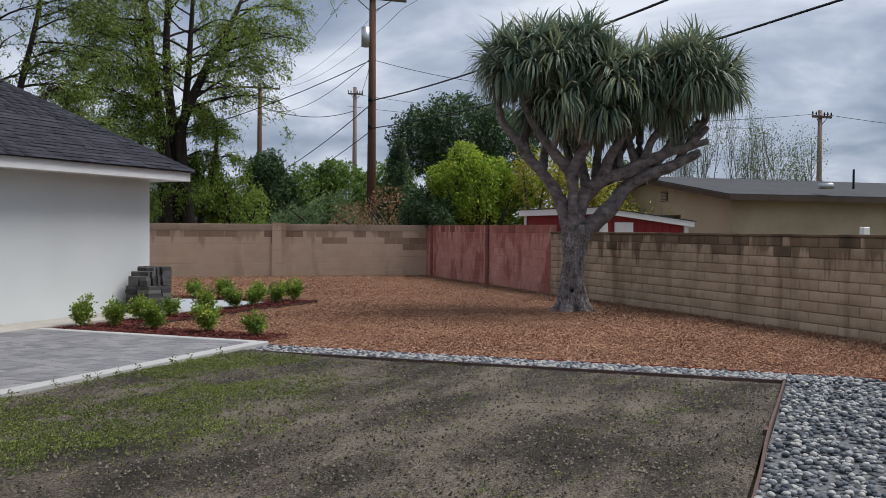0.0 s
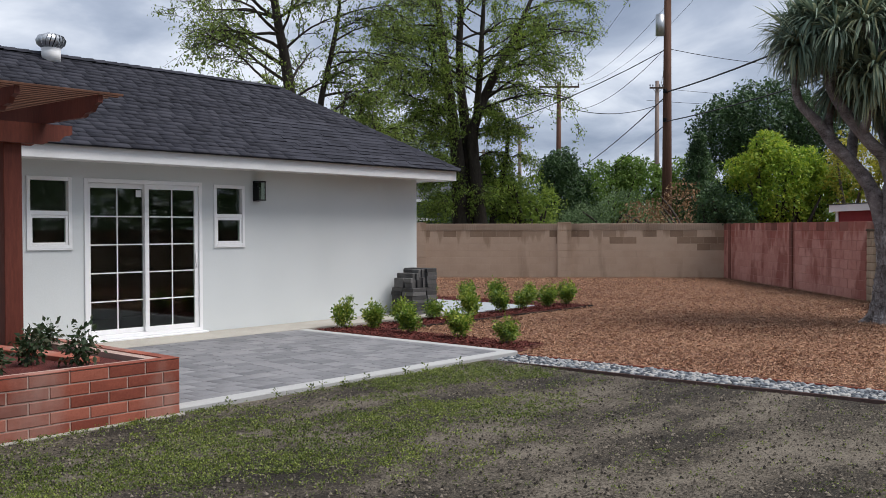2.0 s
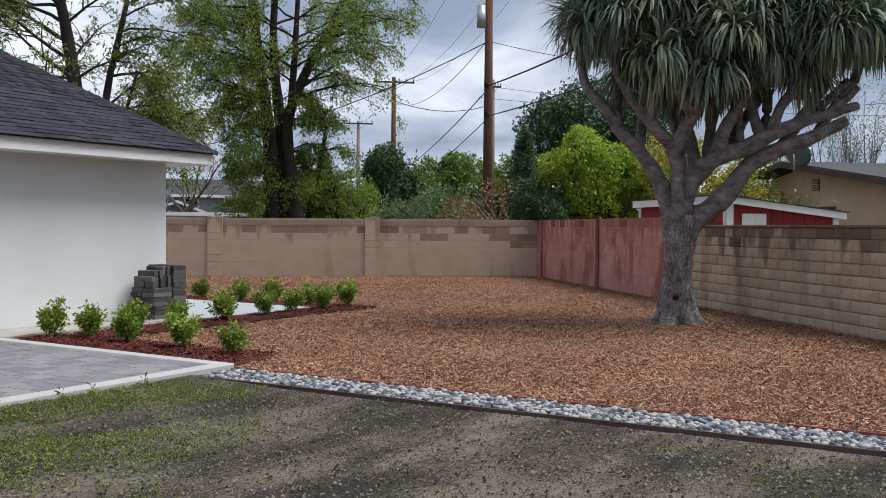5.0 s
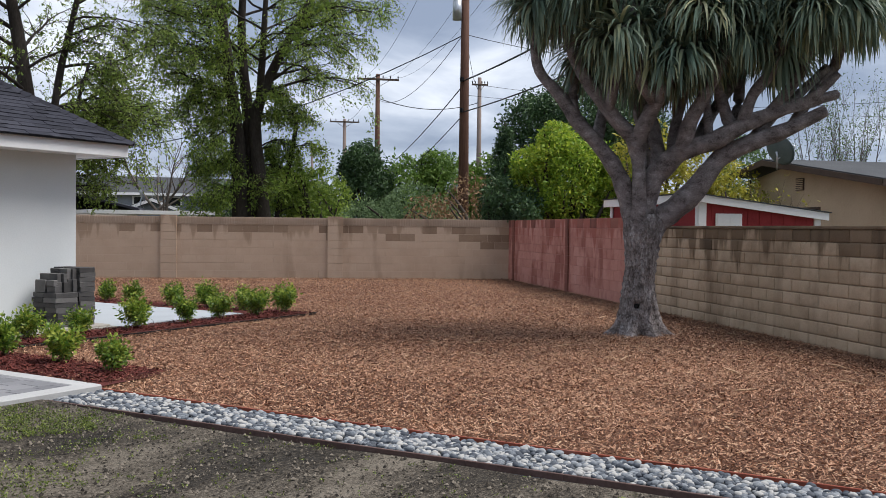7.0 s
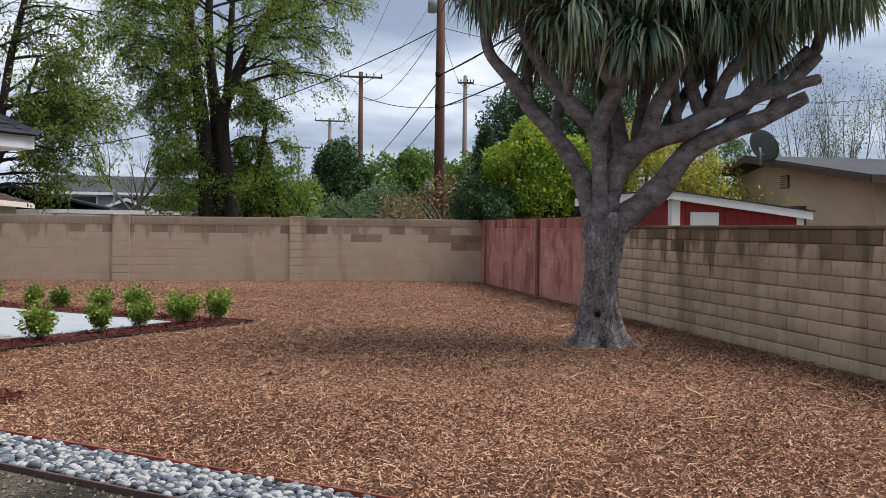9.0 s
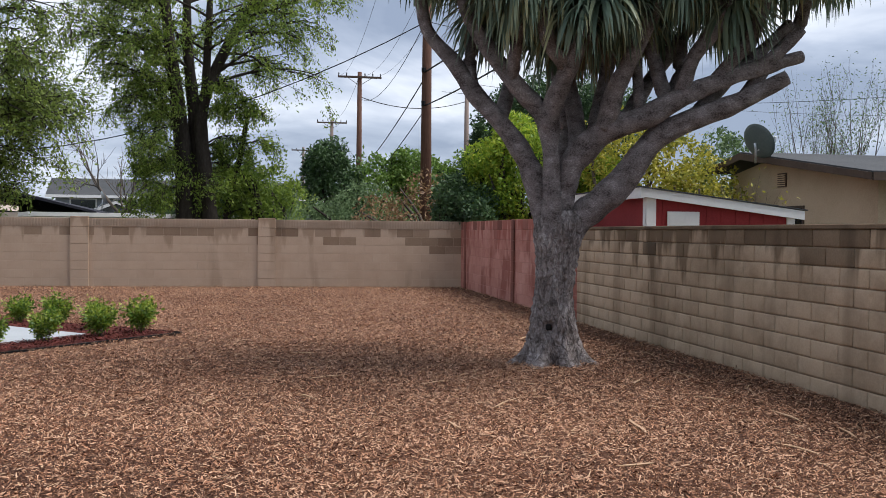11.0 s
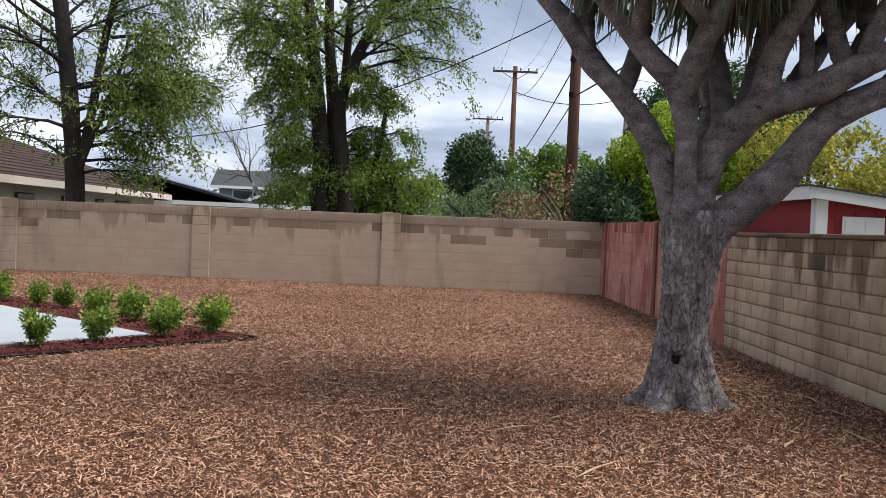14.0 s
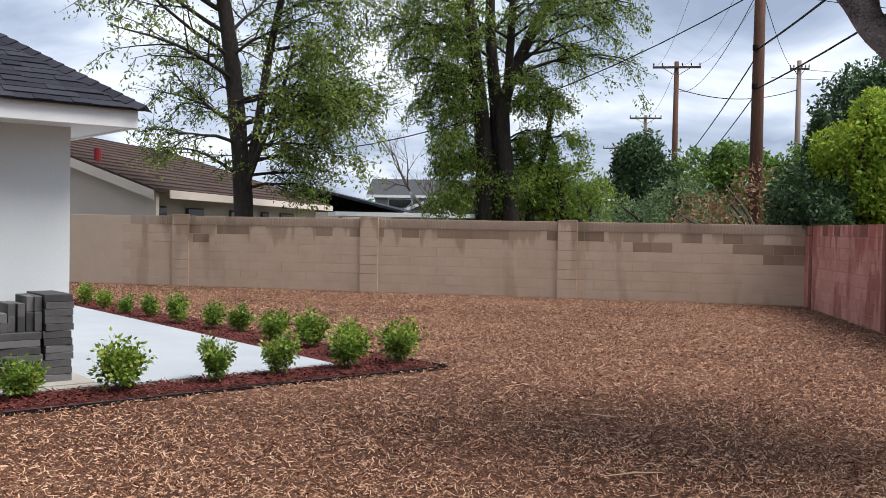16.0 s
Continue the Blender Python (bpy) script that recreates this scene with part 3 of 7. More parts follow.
rng = random.Random(5)
def far_kind(c, s, r):
    if c == 7:
        return "tan_cap"
    if c == 6:
        return "tan_bare" if r.random() < (0.6 if s < 5 else 0.42 if s < 9 else 0.3) else "tan"
    if c == 5 and s < 4.2:
        return "tan_bare" if r.random() < (0.9 if s < 1.6 else 0.12) else "tan"
    if c == 4 and s < 0.9:
        return "tan_bare"
    if c == 5 and r.random() < 0.06:
        return "tan_bare"
    return "tan"
wall_far = block_wall("wall_north", WC, WF, 21.0, -1, 0.0, 8, 0.2065, 0.405, far_kind, M["mortar_tan"], 1.645, 0.004, 0.005, rng, 0.0008, "tan painted concrete block wall with a darker fluted top course", 15.0)

def red_kind(c, s, r):
    p = 0.4 if c == 7 else 0.0
    return "red_wet" if r.random() < p else "red"
RED = 9.16
wall_red = block_wall("wall_east", WC, WR, RED, 1, 0.0, 8, 0.2055, 0.405, red_kind, M["mortar_red"], 1.64, 0.007, 0.007, rng, 0.002, "pink-red painted concrete block wall, paint worn and damp", 99)

def slump_kind(c, s, r):
    p = [0.0, 0.0, 0.0, 0.0, 0.0, 0.0, 0.02, 0.06, 0.35][c]
    if 5.5 < s < 12 and c >= 7:
        p += 0.2
    return "slump_dark" if r.random() < p else "slump"
wall_slump = block_wall("wall_south", on_r(RED), WR, 19.0, 1, -0.02, 9, 0.1625, 0.405, slump_kind, M["mortar"], 1.435, 0.011, 0.008, rng, 0.0048, "buff slump block wall, darkly weathered along its top", 13.5)

# pilasters and caps
def pilaster(parent, s, w, proud, top, side, material, label):
    bm = bmesh.new()
    h = 0.206; z = 0.0
    while z < top - 0.02:
        z1 = min(z + h, top)
        add_box(bm, s - w / 2, s + w / 2, -proud if side > 0 else 0.0, 0.0 if side > 0 else proud, z + 0.002, z1 - 0.002, 0.005)
        z = z1
    return part("pilaster", bm, material, parent, label)

def along(p, start, way):
    return (Vector(p) - start).dot(way)
for p in ((23.04, 16.97), (20.3, 20.45), (17.47, 24.1), (14.6, 27.7)):
    pilaster(wall_far, along(p, WC, WF), 0.42, 0.055, 1.69, -1, M["tan"], "tan painted pilaster")
pilaster(wall_red, along((22.03, 9.72), WC, WR), 0.22, 0.035, 1.655, 1, M["red_wet"], "dark red pilaster")
pilaster(wall_red, 0.55, 0.2, 0.03, 1.645, 1, M["red_wet"], "dark red pilaster")
# flutes along the far wall's top course
bm = bmesh.new()
s = 0.1
while s < 14.5:
    add_box(bm, s, s + 0.03, 0.0, 0.021, 1.457, 1.640)
    s += 0.067
part("fluted_course", bm, M["tan_cap"], wall_far, "fluted top course")
box("wall_cap", 0, 19.0, -0.03, 0.17, 1.437, 1.482, M["slump_dark"], wall_slump, 0.008, "dark weathered cap course")

# ---- house ----
FY, HX = 12.055, 10.98
house = empty("house", "white stucco single-storey house with a dark shingle hip roof", "house")
def wall_with_openings(name, x0, x1, z0, z1, y0, y1, holes, material, parent):
    """A wall along x with rectangular holes through it."""
    bm = bmesh.new()
    xs = sorted({x0, x1, *(v for h in holes for v in h[:2])})
    zs = sorted({z0, z1, *(v for h in holes for v in h[2:])})
    for a, b in zip(xs, xs[1:]):
        zc = z0
        spans = sorted((h[2], h[3]) for h in holes if h[0] <= a and h[1] >= b)
        for lo, hi in spans + [(z1, z1)]:
            if lo > zc:
                add_box(bm, a, b, y0, y1, zc, lo)
            zc = hi
    bmesh.ops.remove_doubles(bm, verts=bm.verts[:], dist=0.0005)
    return part(name, bm, material, parent)
WIN1, DOOR, WIN2 = (4.08, 4.65, 1.27, 2.15), (4.81, 6.55, 0.10, 2.15), (6.75, 7.28, 1.26, 2.13)
wall_with_openings("wall", -7.0, HX, -0.1, 2.36, FY, FY + 0.16, [WIN1, DOOR, WIN2], M["stucco"], house)
box("wall", HX - 0.16, HX, FY + 0.162, 16.0, -0.1, 2.36, M["stucco"], house, 0.01)
box("wall", -7.0, HX, 16.002, 16.16, -0.1, 2.36, M["stucco"], house, 0.01)
box("wall", -7.0, -6.84, FY + 0.162, 16.0, -0.1, 2.36, M["stucco"], house, 0.01)
# floor, ceiling and inner wall take the near-black colour that stands for indoor shade
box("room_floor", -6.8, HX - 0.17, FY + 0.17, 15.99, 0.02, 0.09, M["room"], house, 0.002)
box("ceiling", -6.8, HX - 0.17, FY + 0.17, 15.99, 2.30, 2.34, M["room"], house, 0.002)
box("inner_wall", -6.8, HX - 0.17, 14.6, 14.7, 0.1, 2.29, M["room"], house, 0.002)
# soffit and fascia
box("soffit", -7.5, 11.38, 11.53, FY - 0.002, 2.352, 2.366, M["white"], house, 0.002)
box("soffit", HX + 0.002, 11.38, FY, 16.5, 2.352, 2.366, M["white"], house, 0.002)
box("fascia", -7.5, 11.405, 11.50, 11.53, 2.335, 2.505, M["white"], house, 0.004, "white fascia board")
box("fascia", 11.38, 11.41, 11.533, 16.5, 2.335, 2.505, M["white"], house, 0.004, "white fascia board")
# roof body: front slope, hip end, back slope
RY, RZ, RX = 14.0, 3.99, 9.5
ex, ey, ez = 11.45, 11.45, 2.512
roofv = [(-7.5, ey, ez), (ex, ey, ez), (ex, 2 * RY - ey, ez), (-7.5, 2 * RY - ey, ez), (RX, RY, RZ), (-7.5, RY, RZ)]
me = mesh_of("roof", roofv, [(0, 1, 4, 5), (1, 2, 4), (2, 3, 5, 4), (3, 0, 5), (3, 2, 1, 0)], M["roof_base"])
roof = linked("roof", me, house, None, "charcoal shingle hip roof")
# shingles of the front slope, course by course
slope = Vector((0, RY - ey, RZ - ez)); slen = slope.length; slope.normalize()
nrm = Vector((0, -slope.z, slope.y))
rng = random.Random(11)
def tab_geom(x0, x1, d0, d1, lift, thick):
    a = Vector((0, ey, ez)) + slope * d0; b = Vector((0, ey, ez)) + slope * d1
    lo0, lo1 = a + nrm * lift, a + nrm * (lift + thick)
    hi0, hi1 = b + nrm * 0.002, b + nrm * (0.002 + thick * 0.4)
    v = []
    for x in (x0, x1):
        v += [(x, lo0.y, lo0.z), (x, lo1.y, lo1.z), (x, hi1.y, hi1.z), (x, hi0.y, hi0.z)]
    return v, [(0, 4, 5, 1), (1, 5, 6, 2), (0, 1, 2, 3), (5, 4, 7, 6), (3, 2, 6, 7)]
EXPO = 0.118
rows_n = int(slen / EXPO) + 1
rest_v, rest_f, made = [], [], 0
for r in range(rows_n):
    d0 = r * EXPO - 0.02; d1 = min(d0 + EXPO * 1.25, slen)
    yb = ey + slope.y * max(d0, 0)
    xmax = ex - (yb - ey) * (ex - RX) / (RY - ey) - 0.01
    x = -1.5 - (r % 3) * 0.11
    while x < xmax:
        w = rng.choice((0.16, 0.2, 0.25, 0.3, 0.33)); x1 = min(x + w, xmax)
        thick = rng.choice((0.007, 0.009, 0.014))
        v, f = tab_geom(x + 0.001, x1 - 0.001, d0 + rng.uniform(-0.004, 0.004), d1, 0.004 + rng.uniform(0, 0.003), thick)
        if x > 7.6 and made < 300 and r < 13:
            cx = (x + x1) / 2
            linked("shingle", mesh_of("shingle", [(a - cx, b - yb, c - ez) for a, b, c in v], f, M["shingle_p"]), roof, Matrix.Translation((cx, yb, ez)))
            made += 1
        else:
            k = len(rest_v); rest_v += v; rest_f += [tuple(i + k for i in q) for q in f]
        x = x1
sh = linked("shingle_field", fast_mesh("shingle_field", rest_v, rest_f, M["shingle"]), roof); sh["kind"] = "stuff"
# hip and ridge caps
def caps(a, b, n, wide):
    a, b = Vector(a), Vector(b); d = (b - a).normalized(); sidev = d.cross(Vector((0, 0, 1))).normalized(); up = sidev.cross(d)
    for i in range(n):
        bm = bmesh.new()
        p = a + (b - a) * (i / n); q = a + (b - a) * min(1, (i + 1.2) / n)
        vs = []
        for c, l in ((p, 0.028), (q, 0.014)):
            vs += [bm.verts.new(c - sidev * wide + up * (l - wide * 0.42)), bm.verts.new(c + up * (l + 0.012)), bm.verts.new(c + sidev * wide + up * (l - wide * 0.42))]
        bm.faces.new((vs[0], vs[1], vs[4], vs[3])); bm.faces.new((vs[1], vs[2], vs[5], vs[4])); bm.faces.new((vs[2], vs[1], vs[0]))
        part("ridge_cap", bm, M["shingle_p"], roof)
caps((ex, ey, ez), (RX, RY, RZ), 26, 0.11)
caps((RX, RY, RZ), (-4, RY, RZ), 70, 0.11)
# hip end courses
bm = bmesh.new()
for r in range(rows_n):
    t0, t1 = r / rows_n, min(1, (r + 1.15) / rows_n)
    for i0 in range(1):
        y0a, y1a = ey + (RY - ey) * t0, 2 * RY - ey - (RY - ey) * t0
        y0b, y1b = ey + (RY - ey) * t1, 2 * RY - ey - (RY - ey) * t1
        za, zb = ez + (RZ - ez) * t0 + 0.014, ez + (RZ - ez) * t1 + 0.006
        xa, xb = ex - (ex - RX) * t0 + 0.004, ex - (ex - RX) * t1 + 0.004
        q = [bm.verts.new(p) for p in ((xa, y0a, za), (xa, y1a, za), (xb, y1b, zb), (xb, y0b, zb))]
        bm.faces.new(q)
part("hip_cover", bm, M["shingle"], roof)
box("drip_edge", -7.5, ex, ey - 0.012, ey + 0.03, ez - 0.018, ez + 0.006, M["black"], house, 0.002, "dark drip edge")

# turbine vent near the ridge
vent = empty("turbine_vent", "galvanised turbine vent on the charcoal roof", "roof vent", Matrix.Translation((5.32, 13.86, 3.86)))
bm = bmesh.new(); add_tube(bm, [(0, 0, 0), (0, 0, 0.2)], [0.13, 0.13], 20); part("collar", bm, M["white"], vent, "white collar", True)
for k in range(20):
    a = 2 * math.pi * k / 20
    bm = bmesh.new()
    pts = [(0.13, 0.0, 0.2), (0.19, 0.1, 0.25), (0.205, 0.2, 0.31), (0.17, 0.3, 0.37), (0.06, 0.42, 0.405)]
    va = [bm.verts.new((r * math.cos(a + t), r * math.sin(a + t), z)) for r, t, z in pts]
    vb = [bm.verts.new((r * 0.93 * math.cos(a + t + 0.24), r * 0.93 * math.sin(a + t + 0.24), z)) for r, t, z in pts]
    for i in range(4):
        bm.faces.new((va[i], va[i + 1], vb[i + 1], vb[i]))
    part("vane", bm, M["galv"], vent, "", True)
bm = bmesh.new(); add_tube(bm, [(0, 0, 0.398), (0, 0, 0.412)], [0.075, 0.06], 16); part("top_cap", bm, M["galv"], vent)
bm = bmesh.new(); add_tube(bm, [(0, 0, 0.2), (0, 0, 0.38)], [0.11, 0.06], 12); part("core", bm, M["black"], vent)

# windows and sliding door
def frame_ring(bm, x0, x1, z0, z1, y0, y1, w):
    add_box(bm, x0, x0 + w, y0, y1, z0, z1, 0.003); add_box(bm, x1 - w, x1, y0, y1, z0, z1, 0.003)
    add_box(bm, x0 + w, x1 - w, y0, y1, z1 - w, z1, 0.003); add_box(bm, x0 + w, x1 - w, y0, y1, z0, z0 + w, 0.003)
def pane(name, x0, x1, z0, z1, y, parent):
    ob = box(name, x0, x1, y, y + 0.006, z0, z1, M["glass"], parent, 0)
    ob.visible_shadow = False
    return ob
def hung_window(name, W):
    x0, x1, z0, z1 = W
    w = structure(new(name), "white vinyl single-hung window in the stucco wall", "window")
    bm = bmesh.new(); frame_ring(bm, x0, x1, z0, z1, FY - 0.018, FY + 0.08, 0.045); part("window_frame", bm, M["vinyl"], w)
    zm = (z0 + z1) / 2
    box("meeting_rail", x0 + 0.045, x1 - 0.045, FY - 0.006, FY + 0.05, zm - 0.03, zm + 0.025, M["vinyl"], w, 0.004)
    bm = bmesh.new(); frame_ring(bm, x0 + 0.047, x1 - 0.047, z0 + 0.047, zm - 0.032, FY + 0.0, FY + 0.045, 0.03); part("sash", bm, M["vinyl"], w)
    pane("pane", x0 + 0.046, x1 - 0.046, zm + 0.026, z1 - 0.046, FY + 0.05, w)
    pane("pane", x0 + 0.078, x1 - 0.078, z0 + 0.078, zm - 0.063, FY + 0.02, w)
    box("window_sill", x0 - 0.006, x1 + 0.006, FY - 0.024, FY - 0.004, z0 - 0.016, z0 - 0.002, M["vinyl"], w, 0.004)
    return w
hung_window("window_1", WIN1); hung_window("window_2", WIN2)
door = structure(new("door_1"), "closed white vinyl sliding glass door with grid panes", "door")
x0, x1, z0, z1 = DOOR
bm = bmesh.new(); frame_ring(bm, x0, x1, z0, z1, FY - 0.02, FY + 0.10, 0.05); part("door_frame", bm, M["vinyl"], door)
xm = (x0 + x1) / 2 + 0.02
def leaf_panel(a, b, y, label):
    bm = bmesh.new(); frame_ring(bm, a, b, z0 + 0.052, z1 - 0.052, y, y + 0.035, 0.062)
    leafp = part("door_panel", bm, M["vinyl"], door, label)
    ia, ib, iz0, iz1 = a + 0.062, b - 0.062, z0 + 0.114, z1 - 0.114
    pane("pane", ia, ib, iz0, iz1, y + 0.014, leafp)
    mid_x = (ia + ib) / 2
    box("muntin", mid_x - 0.008, mid_x + 0.008, y + 0.004, y + 0.011, iz0, iz1, M["vinyl"], leafp, 0.001)
    for k in range(1, 5):
        z = iz0 + (iz1 - iz0) * k / 5
        box("muntin", ia, ib, y + 0.002, y + 0.012, z - 0.008, z + 0.008, M["vinyl"], leafp, 0.001)
    return leafp
leaf_panel(x0 + 0.052, xm + 0.03, FY + 0.045, "fixed glazed panel")
slider = leaf_panel(xm - 0.03, x1 - 0.052, FY + 0.004, "sliding glazed panel")
bm = bmesh.new()
hx = x1 - 0.083
P, R = smooth_path([(hx, FY + 0.003, 0.98), (hx - 0.03, FY - 0.035, 1.02), (hx - 0.045, FY - 0.045, 1.08), (hx - 0.03, FY - 0.035, 1.14), (hx, FY + 0.003, 1.18)], [0.009] * 5)
add_tube(bm, P, R, 8); part("door_handle", bm, M["vinyl"], slider, "white D handle", True)
box("sticker", xm - 0.13, xm - 0.05, FY + 0.052, FY + 0.056, 1.93, 2.02, M["white"], door, 0, "white paper sticker on the glass")
box("door_sill", x0 - 0.02, x1 + 0.04, FY - 0.1, FY - 0.003, 0.062, 0.098, M["vinyl"], door, 0.005)

# wall lanterns
def wall_lamp(x, z):
    L = empty("wall_lantern", "black box wall lantern with clear glass on white stucco", "wall lamp", Matrix.Translation((x, FY, z)), "lanterns beside the door")
    box("backplate", -0.055, 0.055, -0.025, -0.001, -0.15, 0.15, M["black"], L, 0.004)
    bm = bmesh.new()
    for dx in (-0.065, 0.055):
        for dy in (-0.15, -0.045):
            add_box(bm, dx, dx + 0.01, dy, dy + 0.01, -0.125, 0.125)
    add_box(bm, -0.07, 0.07, -0.155, -0.03, 0.125, 0.145); add_box(bm, -0.07, 0.07, -0.155, -0.03, -0.14, -0.125)
    part("cage", bm, M["black"], L)
    g = box("glass_pane", -0.052, 0.052, -0.143, -0.138, -0.124, 0.124, M["glass"], L, 0)
    box("arm", -0.02, 0.02, -0.06, -0.026, 0.06, 0.1, M["black"], L, 0.003)
    bm = bmesh.new(); add_tube(bm, [(0, -0.09, 0.124), (0, -0.09, 0.06)], [0.018, 0.014], 10); part("socket", bm, M["black"], L)
    return L
wall_lamp(7.49, 2.06); wall_lamp(3.78, 2.06)

# ---- paved terrace ----
terrace = structure(box("terrace_base", -7, 7.62, 7.705, 11.32, -0.2, 0.035, M["sand"], None, 0.004), "terrace of grey concrete pavers with a pale concrete border", "terrace")
structure(box("terrace_border", -7, 7.80, 7.53, 7.70, -0.2, 0.066, M["kerb"], None, 0.012), "pale poured concrete border round the terrace", "kerb")
structure(box("terrace_border", 7.625, 7.80, 7.703, 11.30, -0.2, 0.066, M["kerb"], None, 0.012), "pale poured concrete border round the terrace", "kerb")
structure(box("house_walk", -7, 10.98, 11.325, FY - 0.003, -0.2, 0.078, M["concrete"], None, 0.012), "old concrete walk along the house wall", "walk")
rng = random.Random(21)
cache, rest_v, rest_f = {}, [], []
def paver_geom(w, l, h, b):
    v = [(-w, -l, 0), (w, -l, 0), (w, l, 0), (-w, l, 0), (-w, -l, h - b), (w, -l, h - b), (w, l, h - b), (-w, l, h - b), (-w + b, -l + b, h), (w - b, -l + b, h), (w - b, l - b, h), (-w + b, l - b, h)]
    return v, [(0, 1, 5, 4), (1, 2, 6, 5), (2, 3, 7, 6), (3, 0, 4, 7), (4, 5, 9, 8), (5, 6, 10, 9), (6, 7, 11, 10), (7, 4, 8, 11), (8, 9, 10, 11)]
y = 7.705; made = 0
row = 0
while y < 11.3:
    d = (0.16, 0.24, 0.16, 0.24, 0.16)[row % 5]; row += 1
    d = min(d, 11.32 - y)
    x = -3.0 - rng.uniform(0, 0.2)
    while x < 7.62:
        w = min(rng.choice((0.16, 0.24, 0.24, 0.32)), 7.62 - x)
        if w > 0.03 and d > 0.03:
            v, f = paver_geom(w / 2 - 0.003, d / 2 - 0.003, 0.026, 0.005)
            cx, cy, cz = x + w / 2, y + d / 2, 0.036 + rng.uniform(0, 0.003)
            if 4.6 < x and made < 300:
                key = (round(w, 3), round(d, 3))
                if key not in cache:
                    cache[key] = mesh_of("paver", v, f, M["paver"])
                linked("paver", cache[key], terrace, Matrix.Translation((cx, cy, cz))); made += 1
            else:
                k = len(rest_v); rest_v += [(a + cx, b + cy, c + cz) for a, b, c in v]; rest_f += [tuple(i + k for i in q) for q in f]
        x += w
    y += d
o = linked("paver_field", fast_mesh("paver_field", rest_v, rest_f, M["paver_j"]), terrace); o["kind"] = "stuff"
# side slab
structure(box("side_slab", 10.99, 13.40, 11.22, 21.5, -0.2, 0.055, M["concrete_new"], None, 0.012), "smooth pale new concrete slab beside the house", "slab")
structure(box("slab_strip", 9.6, 10.985, 11.20, 11.322, -0.2, 0.06, M["concrete"], None, 0.008), "strip of old concrete walk", "walk")

# ---- planting beds of red mulch ----
sheet("red_mulch_bed_1", [(7.805, 7.60), (8.70, 7.80), (8.62, 10.58), (8.62, 11.19), (7.805, 11.31)], 0.03, 0.15, 0.02, M["red_mulch"], "planting bed of dark red dyed mulch", "planting bed")
sheet("red_mulch_bed_2", [(8.60, 10.56), (14.35, 10.60), (13.45, 11.21), (8.60, 11.21)], 0.032, 0.15, 0.02, M["red_mulch"], "planting bed of dark red dyed mulch", "planting bed")
sheet("red_mulch_bed_3", [(13.405, 11.0), (14.30, 10.66), (14.12, 14.5), (14.10, 21.0), (13.405, 21.0)], 0.034, 0.15, 0.02, M["red_mulch"], "planting bed of dark red dyed mulch", "planting bed")
def board(name, pts, h0, h1, w, material, label):
    bm = bmesh.new()
    for (ax, ay), (bx, by) in zip(pts, pts[1:]):
        L = math.hypot(bx - ax, by - ay)
        add_box(bm, 0, L, -w / 2, w / 2, h0, h1, 0.003, Matrix.Translation((ax, ay, 0)) @ Matrix.Rotation(math.atan2(by - ay, bx - ax), 4, "Z"))
    me = bpy.data.meshes.new(name); bm.to_mesh(me); bm.free(); me.materials.append(material)
    return structure(new(name, me), label, "edging")
board("bed_edging", [(8.65, 10.54), (11.2, 10.56), (14.40, 10.585)], -0.05, 0.034, 0.008, M["black"], "thin black edging strip along the planting bed")
board("bed_edging", [(14.40, 10.60), (14.17, 14.5), (14.15, 21.0)], -0.05, 0.034, 0.008, M["black"], "thin black edging strip along the planting bed")
wob = lambda t, a: a * math.sin(t * 7.1) + a * 0.6 * math.sin(t * 17.3 + 1)
board("lawn_edging", [(7.52 - 0.028 * k + wob(k, 0.006), 1.30 + 0.62 * k) for k in range(11)], -0.08, 0.022, 0.018, M["edging"], "brown bender-board edging beside the pebbles")
board("lawn_edging", [(7.53 - 0.75 * k, 1.30 + wob(k, 0.012)) for k in range(22)], -0.08, 0.026, 0.022, M["edging"], "brown bender-board edging beside the pebbles")
board("mulch_edging", [(7.81 + 0.031 * k + wob(k + 3, 0.006), 7.58 - 0.85 * k) for k in range(10)], -0.08, 0.028, 0.016, M["brick"], "thin reddish edging between pebbles and mulch")
stake = box("edging_stake", 4.90, 5.03, 1.315, 1.35, -0.05, 0.03, M["edging"], None, 0.004); tagged(stake, "small wooden stake beside the brown edging", "stake")

# ---- brick planter with pergola post ----
planter = empty("brick_planter", "red brick planter with pale mortar, whitish bloom low down", "planter")
PX, PY0, PY1, PZ = 3.16, 7.50, 10.1, 0.475
box("mortar_core", -3.0, PX - 0.004, PY0 + 0.002, PY0 + 0.19, -0.1, PZ - 0.006, M["brick_mortar"], planter, 0)
box("mortar_core", PX - 0.19, PX - 0.003, PY0 + 0.192, PY1, -0.1, PZ - 0.006, M["brick_mortar"], planter, 0)
bm = bmesh.new(); add_box(bm, 0, 1.5, -0.09, 0.09, -0.1, PZ - 0.01, 0.004, Matrix.Translation((2.72, 8.1, 0)) @ Matrix.Rotation(radians(97), 4, "Z"))
part("inner_wall", bm, M["brick"], planter, "low inner brick wall")
rng = random.Random(8)
bcache = {}
def brick_at(w, m):
    key = (round(w, 3), rng.randrange(3))
    if key not in bcache:
        bcache[key] = block_mesh("brick", w, 0.083, 0.016, 0.005, rng, M["brick"], 0.0015)
    linked("brick", bcache[key], planter, m)
